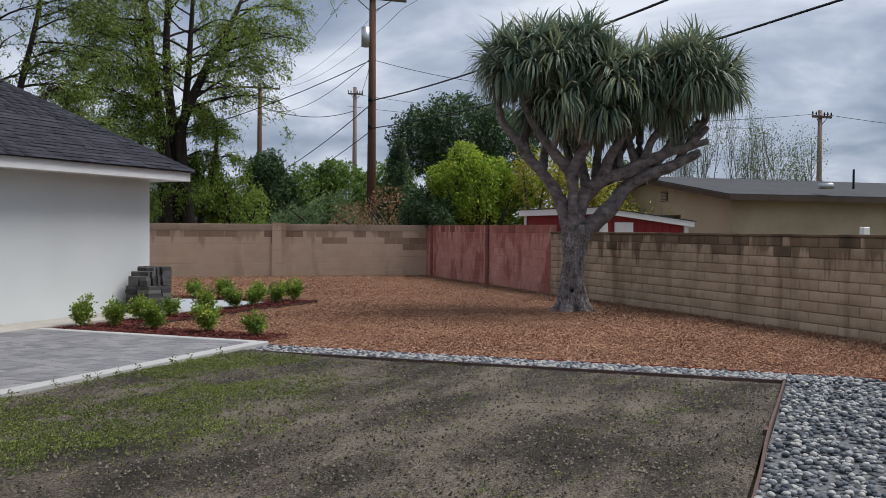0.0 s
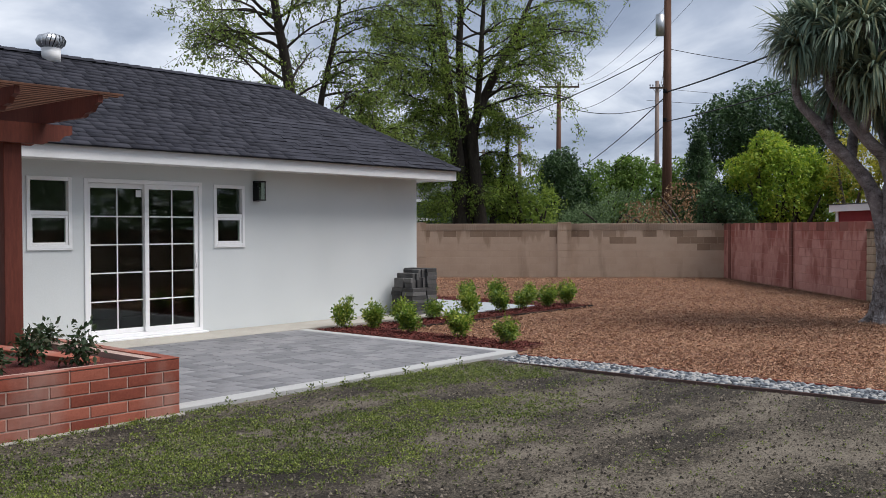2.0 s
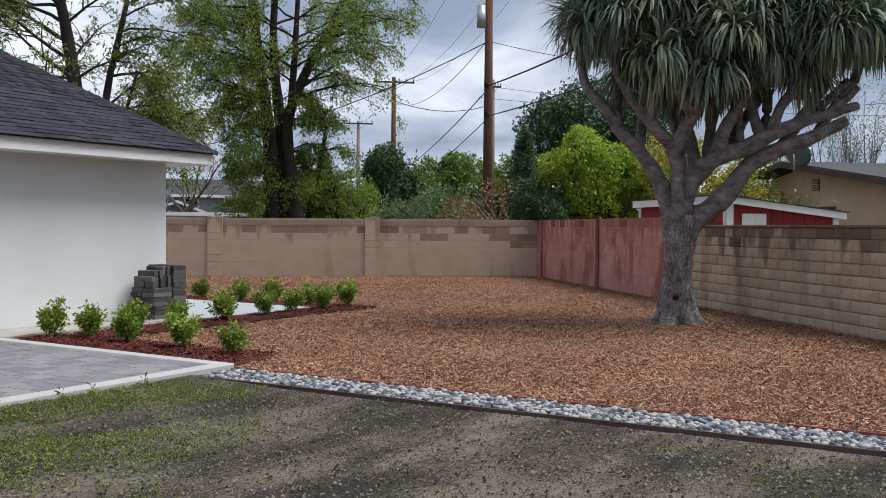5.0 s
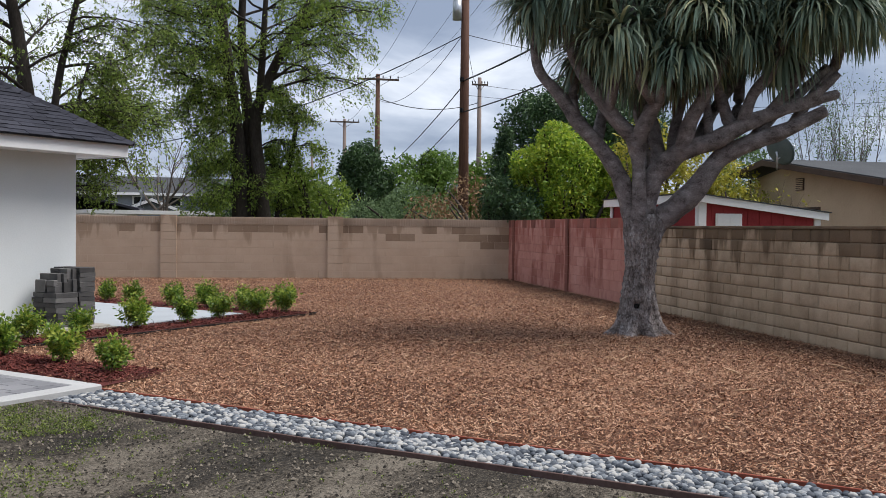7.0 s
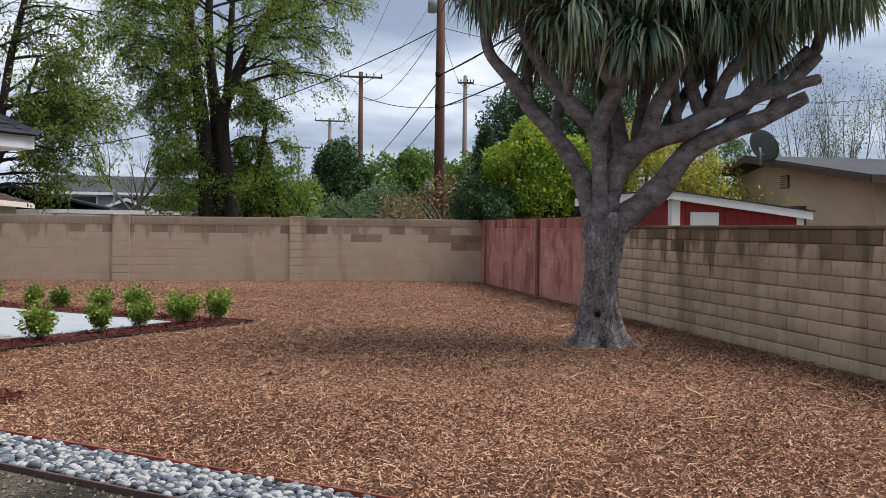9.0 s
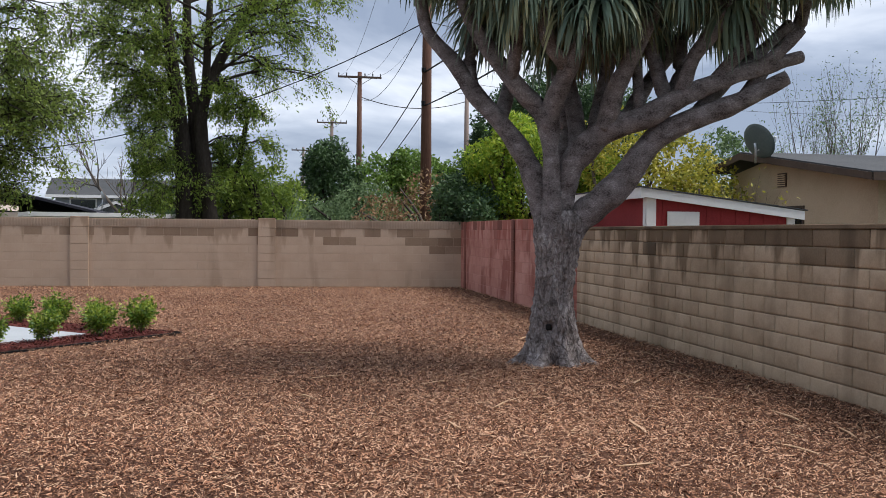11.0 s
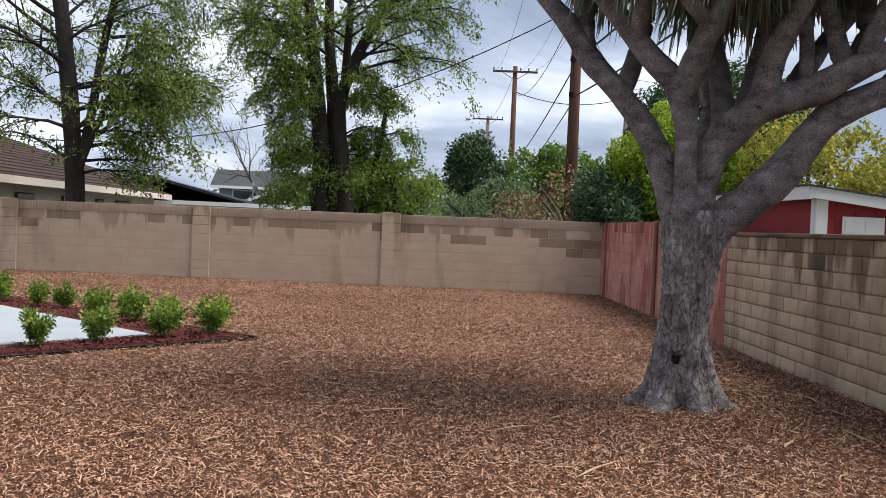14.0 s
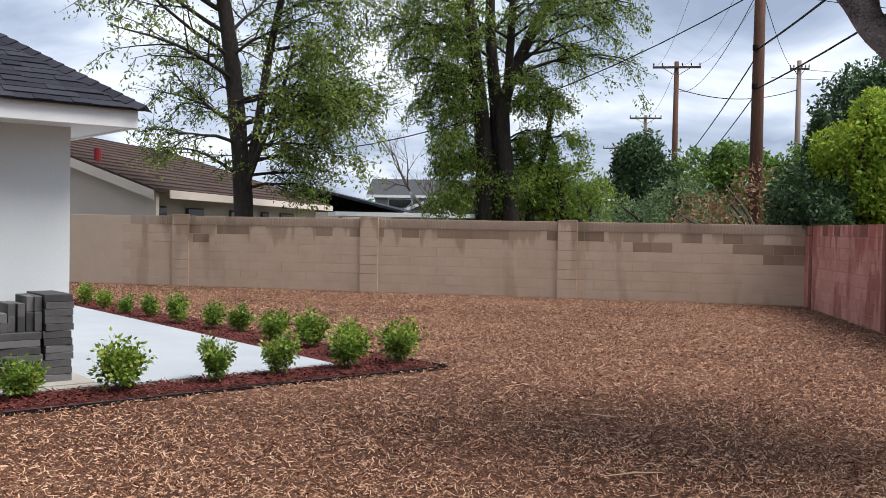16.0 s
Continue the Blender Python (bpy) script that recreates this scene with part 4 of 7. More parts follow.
for c in range(5):
    z = 0.008 + 0.0925 * (c + 0.5)
    x = PX - (0.155 if c % 2 else 0.0)
    if c % 2:
        brick_at(0.145, Matrix.Translation((PX - 0.0775, PY0 + 0.012, z)))
    while x > -1.6:
        brick_at(0.30, Matrix.Translation((x - 0.155, PY0 + 0.012, z))); x -= 0.31
    y = PY0 + 0.01
    while y < PY1:
        brick_at(0.30, Matrix.Translation((PX - 0.012, y + 0.155, z)) @ Matrix.Rotation(math.pi / 2, 4, "Z")); y += 0.31
x = PX
for k in range(15):  # top course laid flat
    box("brick", PX - 0.31 * (k + 1) + 0.004, PX - 0.31 * k - 0.004, PY0 - 0.006, PY0 + 0.096, PZ - 0.004, PZ + 0.004, M["brick"], planter, 0.002)
for k in range(8):
    box("brick", PX - 0.096, PX + 0.006, PY0 + 0.102 + 0.31 * k, PY0 + 0.404 + 0.31 * k, PZ - 0.004, PZ + 0.004, M["brick"], planter, 0.002)
box("planter_soil", -3.0, PX - 0.192, PY0 + 0.194, PY1, -0.05, PZ - 0.05, M["red_mulch"], planter, 0.01, "dark red mulch fill")
box("planter_footing", -3.0, PX + 0.02, PY0 - 0.05, PY0 + 0.006, -0.1, 0.03, M["concrete"], planter, 0.006, "rough concrete footing")
pergola = empty("pergola", "dark red stained timber pergola with lattice top", "pergola")
box("post", 2.69, 2.86, 9.55, 9.72, PZ - 0.06, 2.42, M["redwood"], pergola, 0.006)
def notched_beam(name, a, b, y, z, h, w):
    """A beam along x whose end b is cut in a stepped curve below."""
    prof = [(a, z), (b - 0.28, z), (b - 0.24, z + 0.03), (b - 0.13, z + 0.035), (b - 0.08, z + h * 0.45), (b, z + h * 0.55), (b, z + h), (a, z + h)]
    v = [(x, y, zz) for x, zz in prof] + [(x, y + w, zz) for x, zz in prof]
    n = len(prof)
    f = [tuple(range(n)), tuple(reversed(range(n, 2 * n)))] + [(i, n + i, n + (i + 1) % n, (i + 1) % n) for i in range(n)]
    return linked(name, mesh_of(name, v, f, M["redwood"]), pergola)
notched_beam("beam", -3.5, 3.32, 9.49, 2.30, 0.19, 0.05); notched_beam("beam", -3.5, 3.32, 9.73, 2.30, 0.19, 0.05)
for k in range(5):
    x = 3.02 - 0.72 * k
    prof = [(11.2, 2.49), (8.75, 2.49), (8.7, 2.52), (8.6, 2.53), (8.55, 2.58), (8.48, 2.6), (8.48, 2.665), (11.2, 2.665)]
    v = [(x, yy, zz) for yy, zz in prof] + [(x + 0.045, yy, zz) for yy, zz in prof]; n = len(prof)
    linked("rafter", mesh_of("rafter", v, [tuple(range(n)), tuple(reversed(range(n, 2 * n)))] + [(i, n + i, n + (i + 1) % n, (i + 1) % n) for i in range(n)], M["redwood"]), pergola)
for k in range(24):
    y = 8.44 + 0.11 * k
    box("lattice_slat", -3.5, 3.24 + 0.02 * math.sin(k * 2.1), y, y + 0.036, 2.667, 2.687, M["lattice"], pergola, 0.002)

# ---- stack of spare pavers by the corner ----
stack = empty("paver_stack", "stack of dark grey spare concrete pavers on the walk", "paver stack", Matrix.Translation((10.42, 11.58, 0.079)))
rng = random.Random(3)
def stack_block(x, y, z, sx, sy, sz):
    v, f = paver_geom(sx / 2 - 0.002, sy / 2 - 0.002, sz - 0.002, 0.005)
    f = f + [(3, 2, 1, 0)]
    linked("paver", mesh_of("paver", v, f, M["paver_dark"]), stack, Matrix.Translation((x, y, z)) @ Matrix.Rotation(rng.uniform(-0.05, 0.05), 4, "Z"))
for lay in range(12):
    z = lay * 0.0635
    stack_block(0.28 + rng.uniform(-0.012, 0.012), 0.03, z, 0.24, 0.32, 0.062)
    stack_block(0.28 + rng.uniform(-0.012, 0.012), 0.30, z, 0.24, 0.2, 0.062)
for lay in range(7):
    z = lay * 0.0635
    stack_block(-0.03 + rng.uniform(-0.02, 0.02), -0.02, z, 0.34, 0.24, 0.062)
    stack_block(-0.03 + rng.uniform(-0.02, 0.02), 0.24, z, 0.34, 0.24, 0.062)
for k, (x, h) in enumerate(((-0.17, 0.16), (-0.10, 0.24), (-0.03, 0.24), (0.05, 0.30), (0.11, 0.30))):
    stack_block(x + 0.01, -0.02 + 0.03 * (k % 2), 0.447, 0.062, 0.16, h * 0.55)
    stack_block(x + 0.012, 0.0 + 0.03 * (k % 2), 0.447 + h * 0.55 + 0.001, 0.062, 0.16, h * 0.45)
    stack_block(x + 0.01, 0.2, 0.447, 0.062, 0.2, h)

# ---- plants: helpers ----
def leaf_cloud(points, size, rs, droop=0.3, slim=0.42, spread=1.0):
    """Leaves as folded rhombs at the points: vertex and face arrays (two triangles a leaf)."""
    n = len(points)
    pts = np.asarray(points)
    ax = rs.normal(size=(n, 3)); ax[:, 2] = ax[:, 2] * spread - droop
    ax /= np.linalg.norm(ax, axis=1, keepdims=True)
    up = rs.normal(size=(n, 3)) + np.array([0, 0, 0.9])
    sd = np.cross(ax, up); sd /= np.linalg.norm(sd, axis=1, keepdims=True) + 1e-9
    L = size * rs.uniform(0.6, 1.35, (n, 1)); W = L * slim
    a = pts; c = pts + ax * L
    m = pts + ax * L * 0.45
    nn = np.cross(sd, ax)
    b = m + sd * W * 0.5 + nn * W * 0.12; d = m - sd * W * 0.5 + nn * W * 0.12
    v = np.stack([a, b, c, d], 1).reshape(-1, 3)
    k = np.arange(n)[:, None] * 4
    f = np.concatenate([k + np.array([[0, 1, 2]]), k + np.array([[0, 2, 3]])], 1).reshape(-1, 3)
    return v, f


def crown_part(name, points, size, material, parent, seed, droop=0.3, slim=0.42, label=""):
    rs = np.random.RandomState(seed)
    v, f = leaf_cloud(points, size, rs, droop, slim)
    return linked(name, fast_mesh(name, v, f, material), parent, None, label)


def lumpy(blobs, n, seed, shell=0.62, gap=0.0, gs=1.1):
    """Points near the skins of several uneven blobs, with gaps."""
    rs = np.random.RandomState(seed)
    vol = np.array([b[1][0] * b[1][1] * b[1][2] for b in blobs]) ** 0.667
    out = []
    for (c, r), share in zip(blobs, vol / vol.sum()):
        k = int(n * share * (1.9 if gap else 1.15))
        d = rs.normal(size=(k, 3)); d /= np.linalg.norm(d, axis=1, keepdims=True)
        rad = shell + (1 - shell) * rs.uniform(0, 1, k) ** 0.6
        keep = np.ones(k, bool)
        p = np.array(c) + d * rad[:, None] * np.array(r)
        for i in range(k):
            q = Vector(p[i]) * gs
            t = noise.noise(q)
            p[i] += d[i] * np.array(r) * (0.3 * t + 0.22 * noise.noise(q * 2.7))
            if gap and noise.noise(q * 1.7 + Vector((9, 2, 4))) < gap - 0.5 + 0.15 * rs.normal():
                keep[i] = False
        out.append(p[keep])
    out = np.concatenate(out)
    return out[rs.permutation(len(out))[: n]]


def grow(bm, p, d, length, r, depth, rng, tips, up=0.15, wander=0.25, kids=(3, 4), ratio=0.62, sides=6, angle=0.75, droop=0.0):
    """A limb with its side branches; twig ends go into tips."""
    n = 4 if depth > 1 else 3
    pts, rad = [p.copy()], [r]
    q, dd = p.copy(), d.normalized()
    for i in range(n):
        dd = (dd + Vector((rng.gauss(0, wander), rng.gauss(0, wander), rng.gauss(0, wander) + up - droop * (i / n))) * 0.5).normalized()
        q = q + dd * (length / n)
        pts.append(q.copy()); rad.append(r * (1 - 0.55 * (i + 1) / n))
    add_tube(bm, pts, rad, sides if depth > 1 else 4, cap=False)
    if depth <= 0:
        tips.extend(pts[1:])
        return
    if depth <= 1:
        tips.extend(pts[2:])
    for k in range(rng.randint(*kids)):
        t = rng.uniform(0.35, 1.0); i = min(n - 1, int(t * n)); f = t * n - i
        o = pts[i].lerp(pts[i + 1], f)
        axis = dd.orthogonal().normalized(); axis.rotate(Matrix.Rotation(rng.uniform(0, 6.28), 3, dd))
        cd = (dd + axis * math.tan(angle * rng.uniform(0.6, 1.2))).normalized()
        grow(bm, o, cd, length * ratio * rng.uniform(0.75, 1.2), rad[i] * 0.6, depth - 1, rng, tips, up, wander, kids, ratio, sides, angle, droop)
    grow(bm, pts[-1], dd, length * ratio, rad[-1], depth - 1, rng, tips, up, wander, kids, ratio, sides, angle, droop)


def around(tips, per, sigma, seed):
    rs = np.random.RandomState(seed)
    t = np.array([tuple(p) for p in tips])
    return np.repeat(t, per, axis=0) + rs.normal(size=(len(t) * per, 3)) * sigma

# ---- dragon tree ----
TC = Vector((14.75, 5.33, 0)); TR = Vector((0.358, -0.934, 0)); TD = Vector((0.934, 0.358, 0))
def tree_pt(r, z, d=0.0):
    return TR * r + TD * d + Vector((0, 0, z))
dragon = empty("dragon_tree", "old dragon tree with thick grey forked limbs and sword-leaf crown", "tree", Matrix.Translation(TC))
rng = random.Random(4)
bm = bmesh.new()
prof = [(-0.08, 0.42), (0.0, 0.385), (0.06, 0.34), (0.14, 0.295), (0.25, 0.265), (0.4, 0.242), (0.6, 0.218), (0.8, 0.203), (1.0, 0.20), (1.2, 0.218), (1.35, 0.25), (1.5, 0.25), (1.62, 0.18)]
zs = np.linspace(-0.08, 1.62, 96); sides = 84
rings = []
for z in zs:
    r0 = float(np.interp(z, [p[0] for p in prof], [p[1] for p in prof]))
    cx = -0.02 + 0.05 * max(0, z - 0.6)
    ring = []
    for k in range(sides):
        a = 2 * math.pi * k / sides
        q = Vector((math.cos(a), math.sin(a), z * 1.1))
        r = r0 * (1 + 0.11 * noise.noise(q * 2.0) + 0.07 * noise.noise(Vector((math.cos(a) * 5, math.sin(a) * 5, z * 3))) + 0.035 * noise.noise(q * 13))
        flare = max(0, 0.3 - z) / 0.3
        crack = noise.noise(Vector((math.cos(a) * 7, math.sin(a) * 7, z * 2.6 + 5))) * noise.noise(Vector((math.cos(a) * 3, math.sin(a) * 3, z * 9)))
        r -= 0.05 * max(0, 0.35 - 4 * abs(crack)) * (1 - min(1, max(0, z - 1.0)))
        r *= 1 + flare * flare * (0.20 * math.sin(6 * a + 0.7) + 0.14 * math.sin(11 * a + 2)) + 0.012 * math.sin(z * 60 + 3 * math.sin(a * 2))
        p = TR * (r * math.cos(a) * 1.05 + cx) + TD * (r * math.sin(a)) + Vector((0, 0, z))
        hole = (p - tree_pt(-0.05, 0.40, -0.24)).length
        if hole < 0.07:
            p -= (p - tree_pt(cx, z)).normalized() * 0.1 * (1 - (hole / 0.07) ** 2)
        ring.append(bm.verts.new(p))
    rings.append(ring)
for a, b in zip(rings, rings[1:]):
    for k in range(sides):
        bm.faces.new((a[k], a[(k + 1) % sides], b[(k + 1) % sides], b[k]))
bm.faces.new(rings[-1])
part("trunk", bm, M["bark_grey"], dragon, "grey cracked trunk with a knot hole and flared foot", True)
# black plug in the dent: the hole's inner shade is put in as colour
box("knot_hole", -0.03, 0.03, -0.012, 0.012, -0.03, 0.03, M["black"], dragon, 0.01, "black plug that paints the shade inside the knot hole", Matrix.Translation(tree_pt(-0.05, 0.40, -0.19)) @ Matrix.Rotation(math.atan2(TR.y, TR.x), 4, "Z"))
limbs = [
    # (r, z, d, radius) along each limb
    [(-0.06, 1.25, 0.0, 0.17), (-0.13, 1.64, 0.0, 0.155), (-0.24, 1.98, -0.03, 0.135), (-0.36, 2.24, -0.05, 0.122), (-0.61, 2.58, -0.08, 0.116), (-0.85, 2.84, -0.1, 0.112), (-1.08, 3.18, -0.12, 0.09), (-1.38, 3.55, -0.15, 0.08), (-1.45, 3.95, -0.2, 0.07)],
    [(-0.9, 2.92, -0.1, 0.085), (-0.93, 3.3, -0.02, 0.075), (-0.8, 3.8, 0.15, 0.07)],
    [(-0.14, 1.7, 0.08, 0.12), (0.0, 2.15, 0.35, 0.10), (0.06, 2.6, 0.7, 0.095), (-0.1, 3.3, 1.0, 0.085), (-0.3, 3.9, 1.1, 0.07)],
    [(-0.02, 1.35, -0.10, 0.14), (-0.04, 1.9, -0.17, 0.10), (-0.05, 2.25, -0.19, 0.10), (-0.10, 2.58, -0.2, 0.135), (-0.35, 2.86, -0.28, 0.108), (-0.58, 3.14, -0.35, 0.10), (-0.85, 3.55, -0.42, 0.09), (-1.0, 3.95, -0.45, 0.075)],
    [(-0.09, 2.52, -0.2, 0.125), (0.02, 2.80, -0.35, 0.115), (0.16, 3.08, -0.5, 0.108), (0.33, 3.42, -0.62, 0.095), (0.55, 3.85, -0.7, 0.08)],
    [(0.02, 1.4, 0.02, 0.18), (0.06, 1.8, 0.02, 0.17), (0.16, 2.1, 0.0, 0.162), (0.36, 2.34, -0.04, 0.155), (0.6, 2.5, -0.08, 0.148), (0.9, 2.58, -0.1, 0.132), (1.22, 2.76, -0.12, 0.118), (1.72, 2.97, -0.1, 0.10), (2.19, 3.11, -0.05, 0.085), (2.46, 3.19, 0.0, 0.065)],
    [(2.0, 3.04, -0.08, 0.075), (2.2, 3.2, -0.1, 0.07), (2.44, 3.44, -0.1, 0.05)],
    [(0.52, 2.48, -0.1, 0.12), (0.60, 2.82, -0.25, 0.105), (0.74, 3.1, -0.35, 0.10), (0.95, 3.55, -0.45, 0.09), (1.1, 3.95, -0.5, 0.08)],
    [(0.24, 2.28, 0.05, 0.12), (0.16, 2.75, 0.25, 0.105), (0.08, 3.1, 0.4, 0.095), (0.05, 3.7, 0.5, 0.08)],
    [(1.14, 2.70, -0.1, 0.09), (1.04, 3.05, 0.0, 0.085), (0.95, 3.4, 0.05, 0.08), (0.9, 3.9, 0.1, 0.07)],
    [(0.03, 1.10, 0.02, 0.17), (0.20, 1.48, 0.05, 0.18), (0.44, 1.70, 0.06, 0.175), (0.68, 1.93, 0.06, 0.165), (0.87, 2.2, 0.05, 0.155), (1.08, 2.42, 0.04, 0.145), (1.42, 2.58, 0.0, 0.128), (1.75, 2.70, 0.0, 0.112), (2.08, 2.86, 0.0, 0.10), (2.32, 2.98, 0.0, 0.08)],
    [(1.26, 2.76, -0.12, 0.09), (1.38, 3.16, -0.2, 0.082), (1.63, 3.5, -0.25, 0.078), (1.75, 3.95, -0.3, 0.07)],
    [(1.60, 2.94, -0.1, 0.08), (1.95, 3.4, -0.15, 0.073), (2.1, 3.85, -0.2, 0.07)],
    [(0.70, 2.5, 0.0, 0.11), (0.9, 2.95, 0.5, 0.095), (1.2, 3.4, 0.8, 0.088), (1.5, 3.9, 1.0, 0.08)],
    [(1.40, 2.58, 0.05, 0.09), (1.75, 3.0, 0.4, 0.085), (2.0, 3.4, 0.6, 0.08), (2.2, 3.9, 0.6, 0.07)],
    [(1.0, 2.62, 0.0, 0.085), (1.25, 3.0, 0.35, 0.08), (1.3, 3.5, 0.5, 0.075)],
    [(-0.6, 2.57, -0.08, 0.09), (-0.55, 2.95, 0.25, 0.088), (-0.5, 3.4, 0.5, 0.08), (-0.55, 3.9, 0.55, 0.075)],
    [(1.9, 2.78, 0.0, 0.08), (2.2, 3.2, 0.3, 0.075), (2.5, 3.6, 0.4, 0.07)],
    [(0.14, 3.04, -0.48, 0.08), (-0.05, 3.3, -0.75, 0.078), (-0.1, 3.75, -0.9, 0.07)],
    [(0.85, 2.57, -0.1, 0.075), (0.84, 2.95, 0.0, 0.07), (0.80, 3.4, 0.1, 0.065)],
    [(-0.45, 2.98, -0.32, 0.075), (-0.35, 3.35, -0.6, 0.07), (-0.2, 3.9, -0.8, 0.065)],
    [(1.8, 3.0, -0.1, 0.07), (2.1, 3.3, 0.25, 0.068), (2.4, 3.6, 0.35, 0.06)],
    [(0.4, 2.38, -0.02, 0.10), (0.45, 2.85, 0.25, 0.09), (0.55, 3.4, 0.3, 0.085), (0.55, 3.9, 0.2, 0.075)],
]
ends = []
for L in limbs:
    P, R = smooth_path([tree_pt(r, z, d) for r, z, d, _ in L], [q for *_, q in L], 6)
    # swollen at old leaf-scar joints, thicker where the limb leaves its parent
    R = [0.88 * q * (1.0 + 0.16 * noise.noise(Vector(p) * 5.0) + 0.10 * max(0, 1 - i / 4)) for i, (p, q) in enumerate(zip(P, R))]
    bm = bmesh.new(); add_tube(bm, P, R, 20, 0.16)
    part("limb", bm, M["bark_limb"], dragon, "", True)
    ends += P[len(P) // 2:]
# rosettes of sword leaves
def rosette_mesh(name, n, seed, low):
    rs = random.Random(seed); v, f = [], []
    for i in range(n):
        th = rs.uniform(0, 6.283); u = rs.random()
        pol = math.acos(1 - u * (1 - math.cos(low)))
        L = rs.uniform(0.48, 0.78); w = rs.uniform(0.016, 0.025)
        p = Vector((0, 0, 0)); out = Vector((math.cos(th), math.sin(th), 0)); side = Vector((-math.sin(th), math.cos(th), 0))
        ang = pol; k = len(v); seg = 4
        bend = rs.uniform(0.14, 0.42) * (0.35 + math.sin(min(pol, 1.57)))
        for s in range(seg + 1):
            ww = w * (0.7, 1.0, 0.9, 0.6, 0.06)[s]
            v += [tuple(p - side * ww), tuple(p + side * ww)]
            dv = out * math.sin(ang) + Vector((0, 0, 1)) * math.cos(ang)
            p = p + dv * (L / seg); ang = min(ang + bend, 3.05)
        f += [(k + 2 * s, k + 2 * s + 1, k + 2 * s + 3, k + 2 * s + 2) for s in range(seg)]
    return fast_mesh(name, v, f, M["leaf_dragon"])
ros = [rosette_mesh("leaf_rosette", 120, 30 + i, 2.2) for i in range(4)] + [rosette_mesh("leaf_rosette", 130, 40 + i, 2.75) for i in range(3)]
dry = rosette_mesh("dry_skirt", 60, 60, 2.95); dry.materials[0] = M["leaf_dry"]
rng = random.Random(17)
heads = []
for (cr, cz, cd), (sr, sz, sd_), cnt in (((-0.62, 4.48, 0.0), (1.0, 0.62, 1.15), 44), ((2.05, 4.28, 0.0), (0.82, 0.60, 0.95), 34), ((0.75, 4.30, -0.1), (0.75, 0.50, 1.0), 22), ((0.42, 3.62, -0.55), (0.42, 0.22, 0.35), 9), ((-0.25, 3.85, -0.5), (0.5, 0.25, 0.5), 8), ((0.5, 3.7, 0.5), (0.7, 0.3, 0.6), 8), ((-1.45, 4.70, 0.1), (0.12, 0.12, 0.2), 2), ((0.0, 5.0, 0.0), (0.4, 0.1, 0.6), 6), ((0.05, 3.80, 0.0), (0.85, 0.22, 0.9), 12), ((1.35, 3.80, 0.2), (0.7, 0.22, 0.9), 7)):
    tries = 0
    got = 0
    while got < cnt and tries < 4000:
        tries += 1
        a, b, c = rng.gauss(0, 1), rng.gauss(0, 1), rng.gauss(0, 1)
        l = math.sqrt(a * a + b * b + c * c); k = rng.uniform(0.72, 1.0)
        if c / l < -0.35:
            continue
        h = (cr + sr * a / l * k, cz + sz * c / l * k, cd + sd_ * b / l * k)
        if all((h[0] - q[0]) ** 2 + (h[1] - q[1]) ** 2 + (h[2] - q[2]) ** 2 > 0.055 for q in heads):
            heads.append(h); got += 1
bm = bmesh.new()
for i, (r, z, d) in enumerate(heads):
    p = tree_pt(r, z, d)
    m = Matrix.Translation(p) @ Matrix.Rotation(rng.uniform(0, 6.28), 4, "Z") @ Matrix.Rotation(rng.uniform(-0.25, 0.25), 4, "X") @ Matrix.Diagonal((*([rng.uniform(0.85, 1.12)] * 3), 1))
    linked("leaf_rosette", ros[rng.randrange(7) if z < 4.6 else rng.randrange(4)], dragon, m)
    e = min(ends, key=lambda q: (q - p).length + (3 if q.z > p.z else 0))
    mid_ = e.lerp(p, 0.5) + Vector((rng.uniform(-.08, .08), rng.uniform(-.08, .08), 0.03))
    P, R = smooth_path([e, mid_, p], [0.075, 0.06, 0.045], 5); add_tube(bm, P, R, 9, 0.1)
    if rng.random() < 0.16 and z < 4.5:
        linked("dry_skirt", dry, dragon, Matrix.Translation(p - Vector((0, 0, 0.08))) @ Matrix.Rotation(rng.uniform(0, 6), 4, "Z"), "dead brown hanging leaves")
part("upper_limb", bm, M["bark_limb"], dragon, "", True)

# ---- young shrubs in the red mulch ----
def shrub(seed):
    rs = random.Random(seed)
    root = new("privet_shrub")
    bm = bmesh.new(); tips = []
    for k in range(9):
        a = rs.uniform(0, 6.28)
        tilt = rs.uniform(0.08, 0.75)
        d = Vector((math.cos(a) * tilt, math.sin(a) * tilt, 1)).normalized()
        grow(bm, Vector((rs.gauss(0, .02), rs.gauss(0, .02), 0)), d, rs.uniform(0.20, 0.34), 0.005, 1, rs, tips, 0.3, 0.25, (3, 4), 0.5, 4)
    part("stem", bm, M["twig"], root, "thin brown stems")
    tips = [t for t in tips if t.z > 0.06]
    pts = around(tips, 11, 0.027, seed)
    crown_part("foliage", pts, 0.052, M["leaf_shrub"], root, seed, -0.35, 0.56)
    return tagged(root, "young bright green shrub planted in dark red mulch", "shrub", "shrubs in the planting beds")
protos = [shrub(70 + i) for i in range(5)]
spots = [(8.30, 11.08), (8.54, 10.72), (8.5, 9.92), (8.5, 9.05), (8.42, 8.17), (9.5, 10.98), (10.26, 11.05), (11.06, 10.92), (11.92, 10.96), (12.6, 10.92), (13.38, 10.92), (14.05, 10.95),
         (13.95, 11.75), (13.94, 12.56), (13.85, 13.25), (13.95, 14.43), (13.82, 14.95), (13.75, 15.84), (13.74, 16.93), (13.62, 17.52), (13.64, 18.63), (13.66, 19.6)]
rng = random.Random(2)
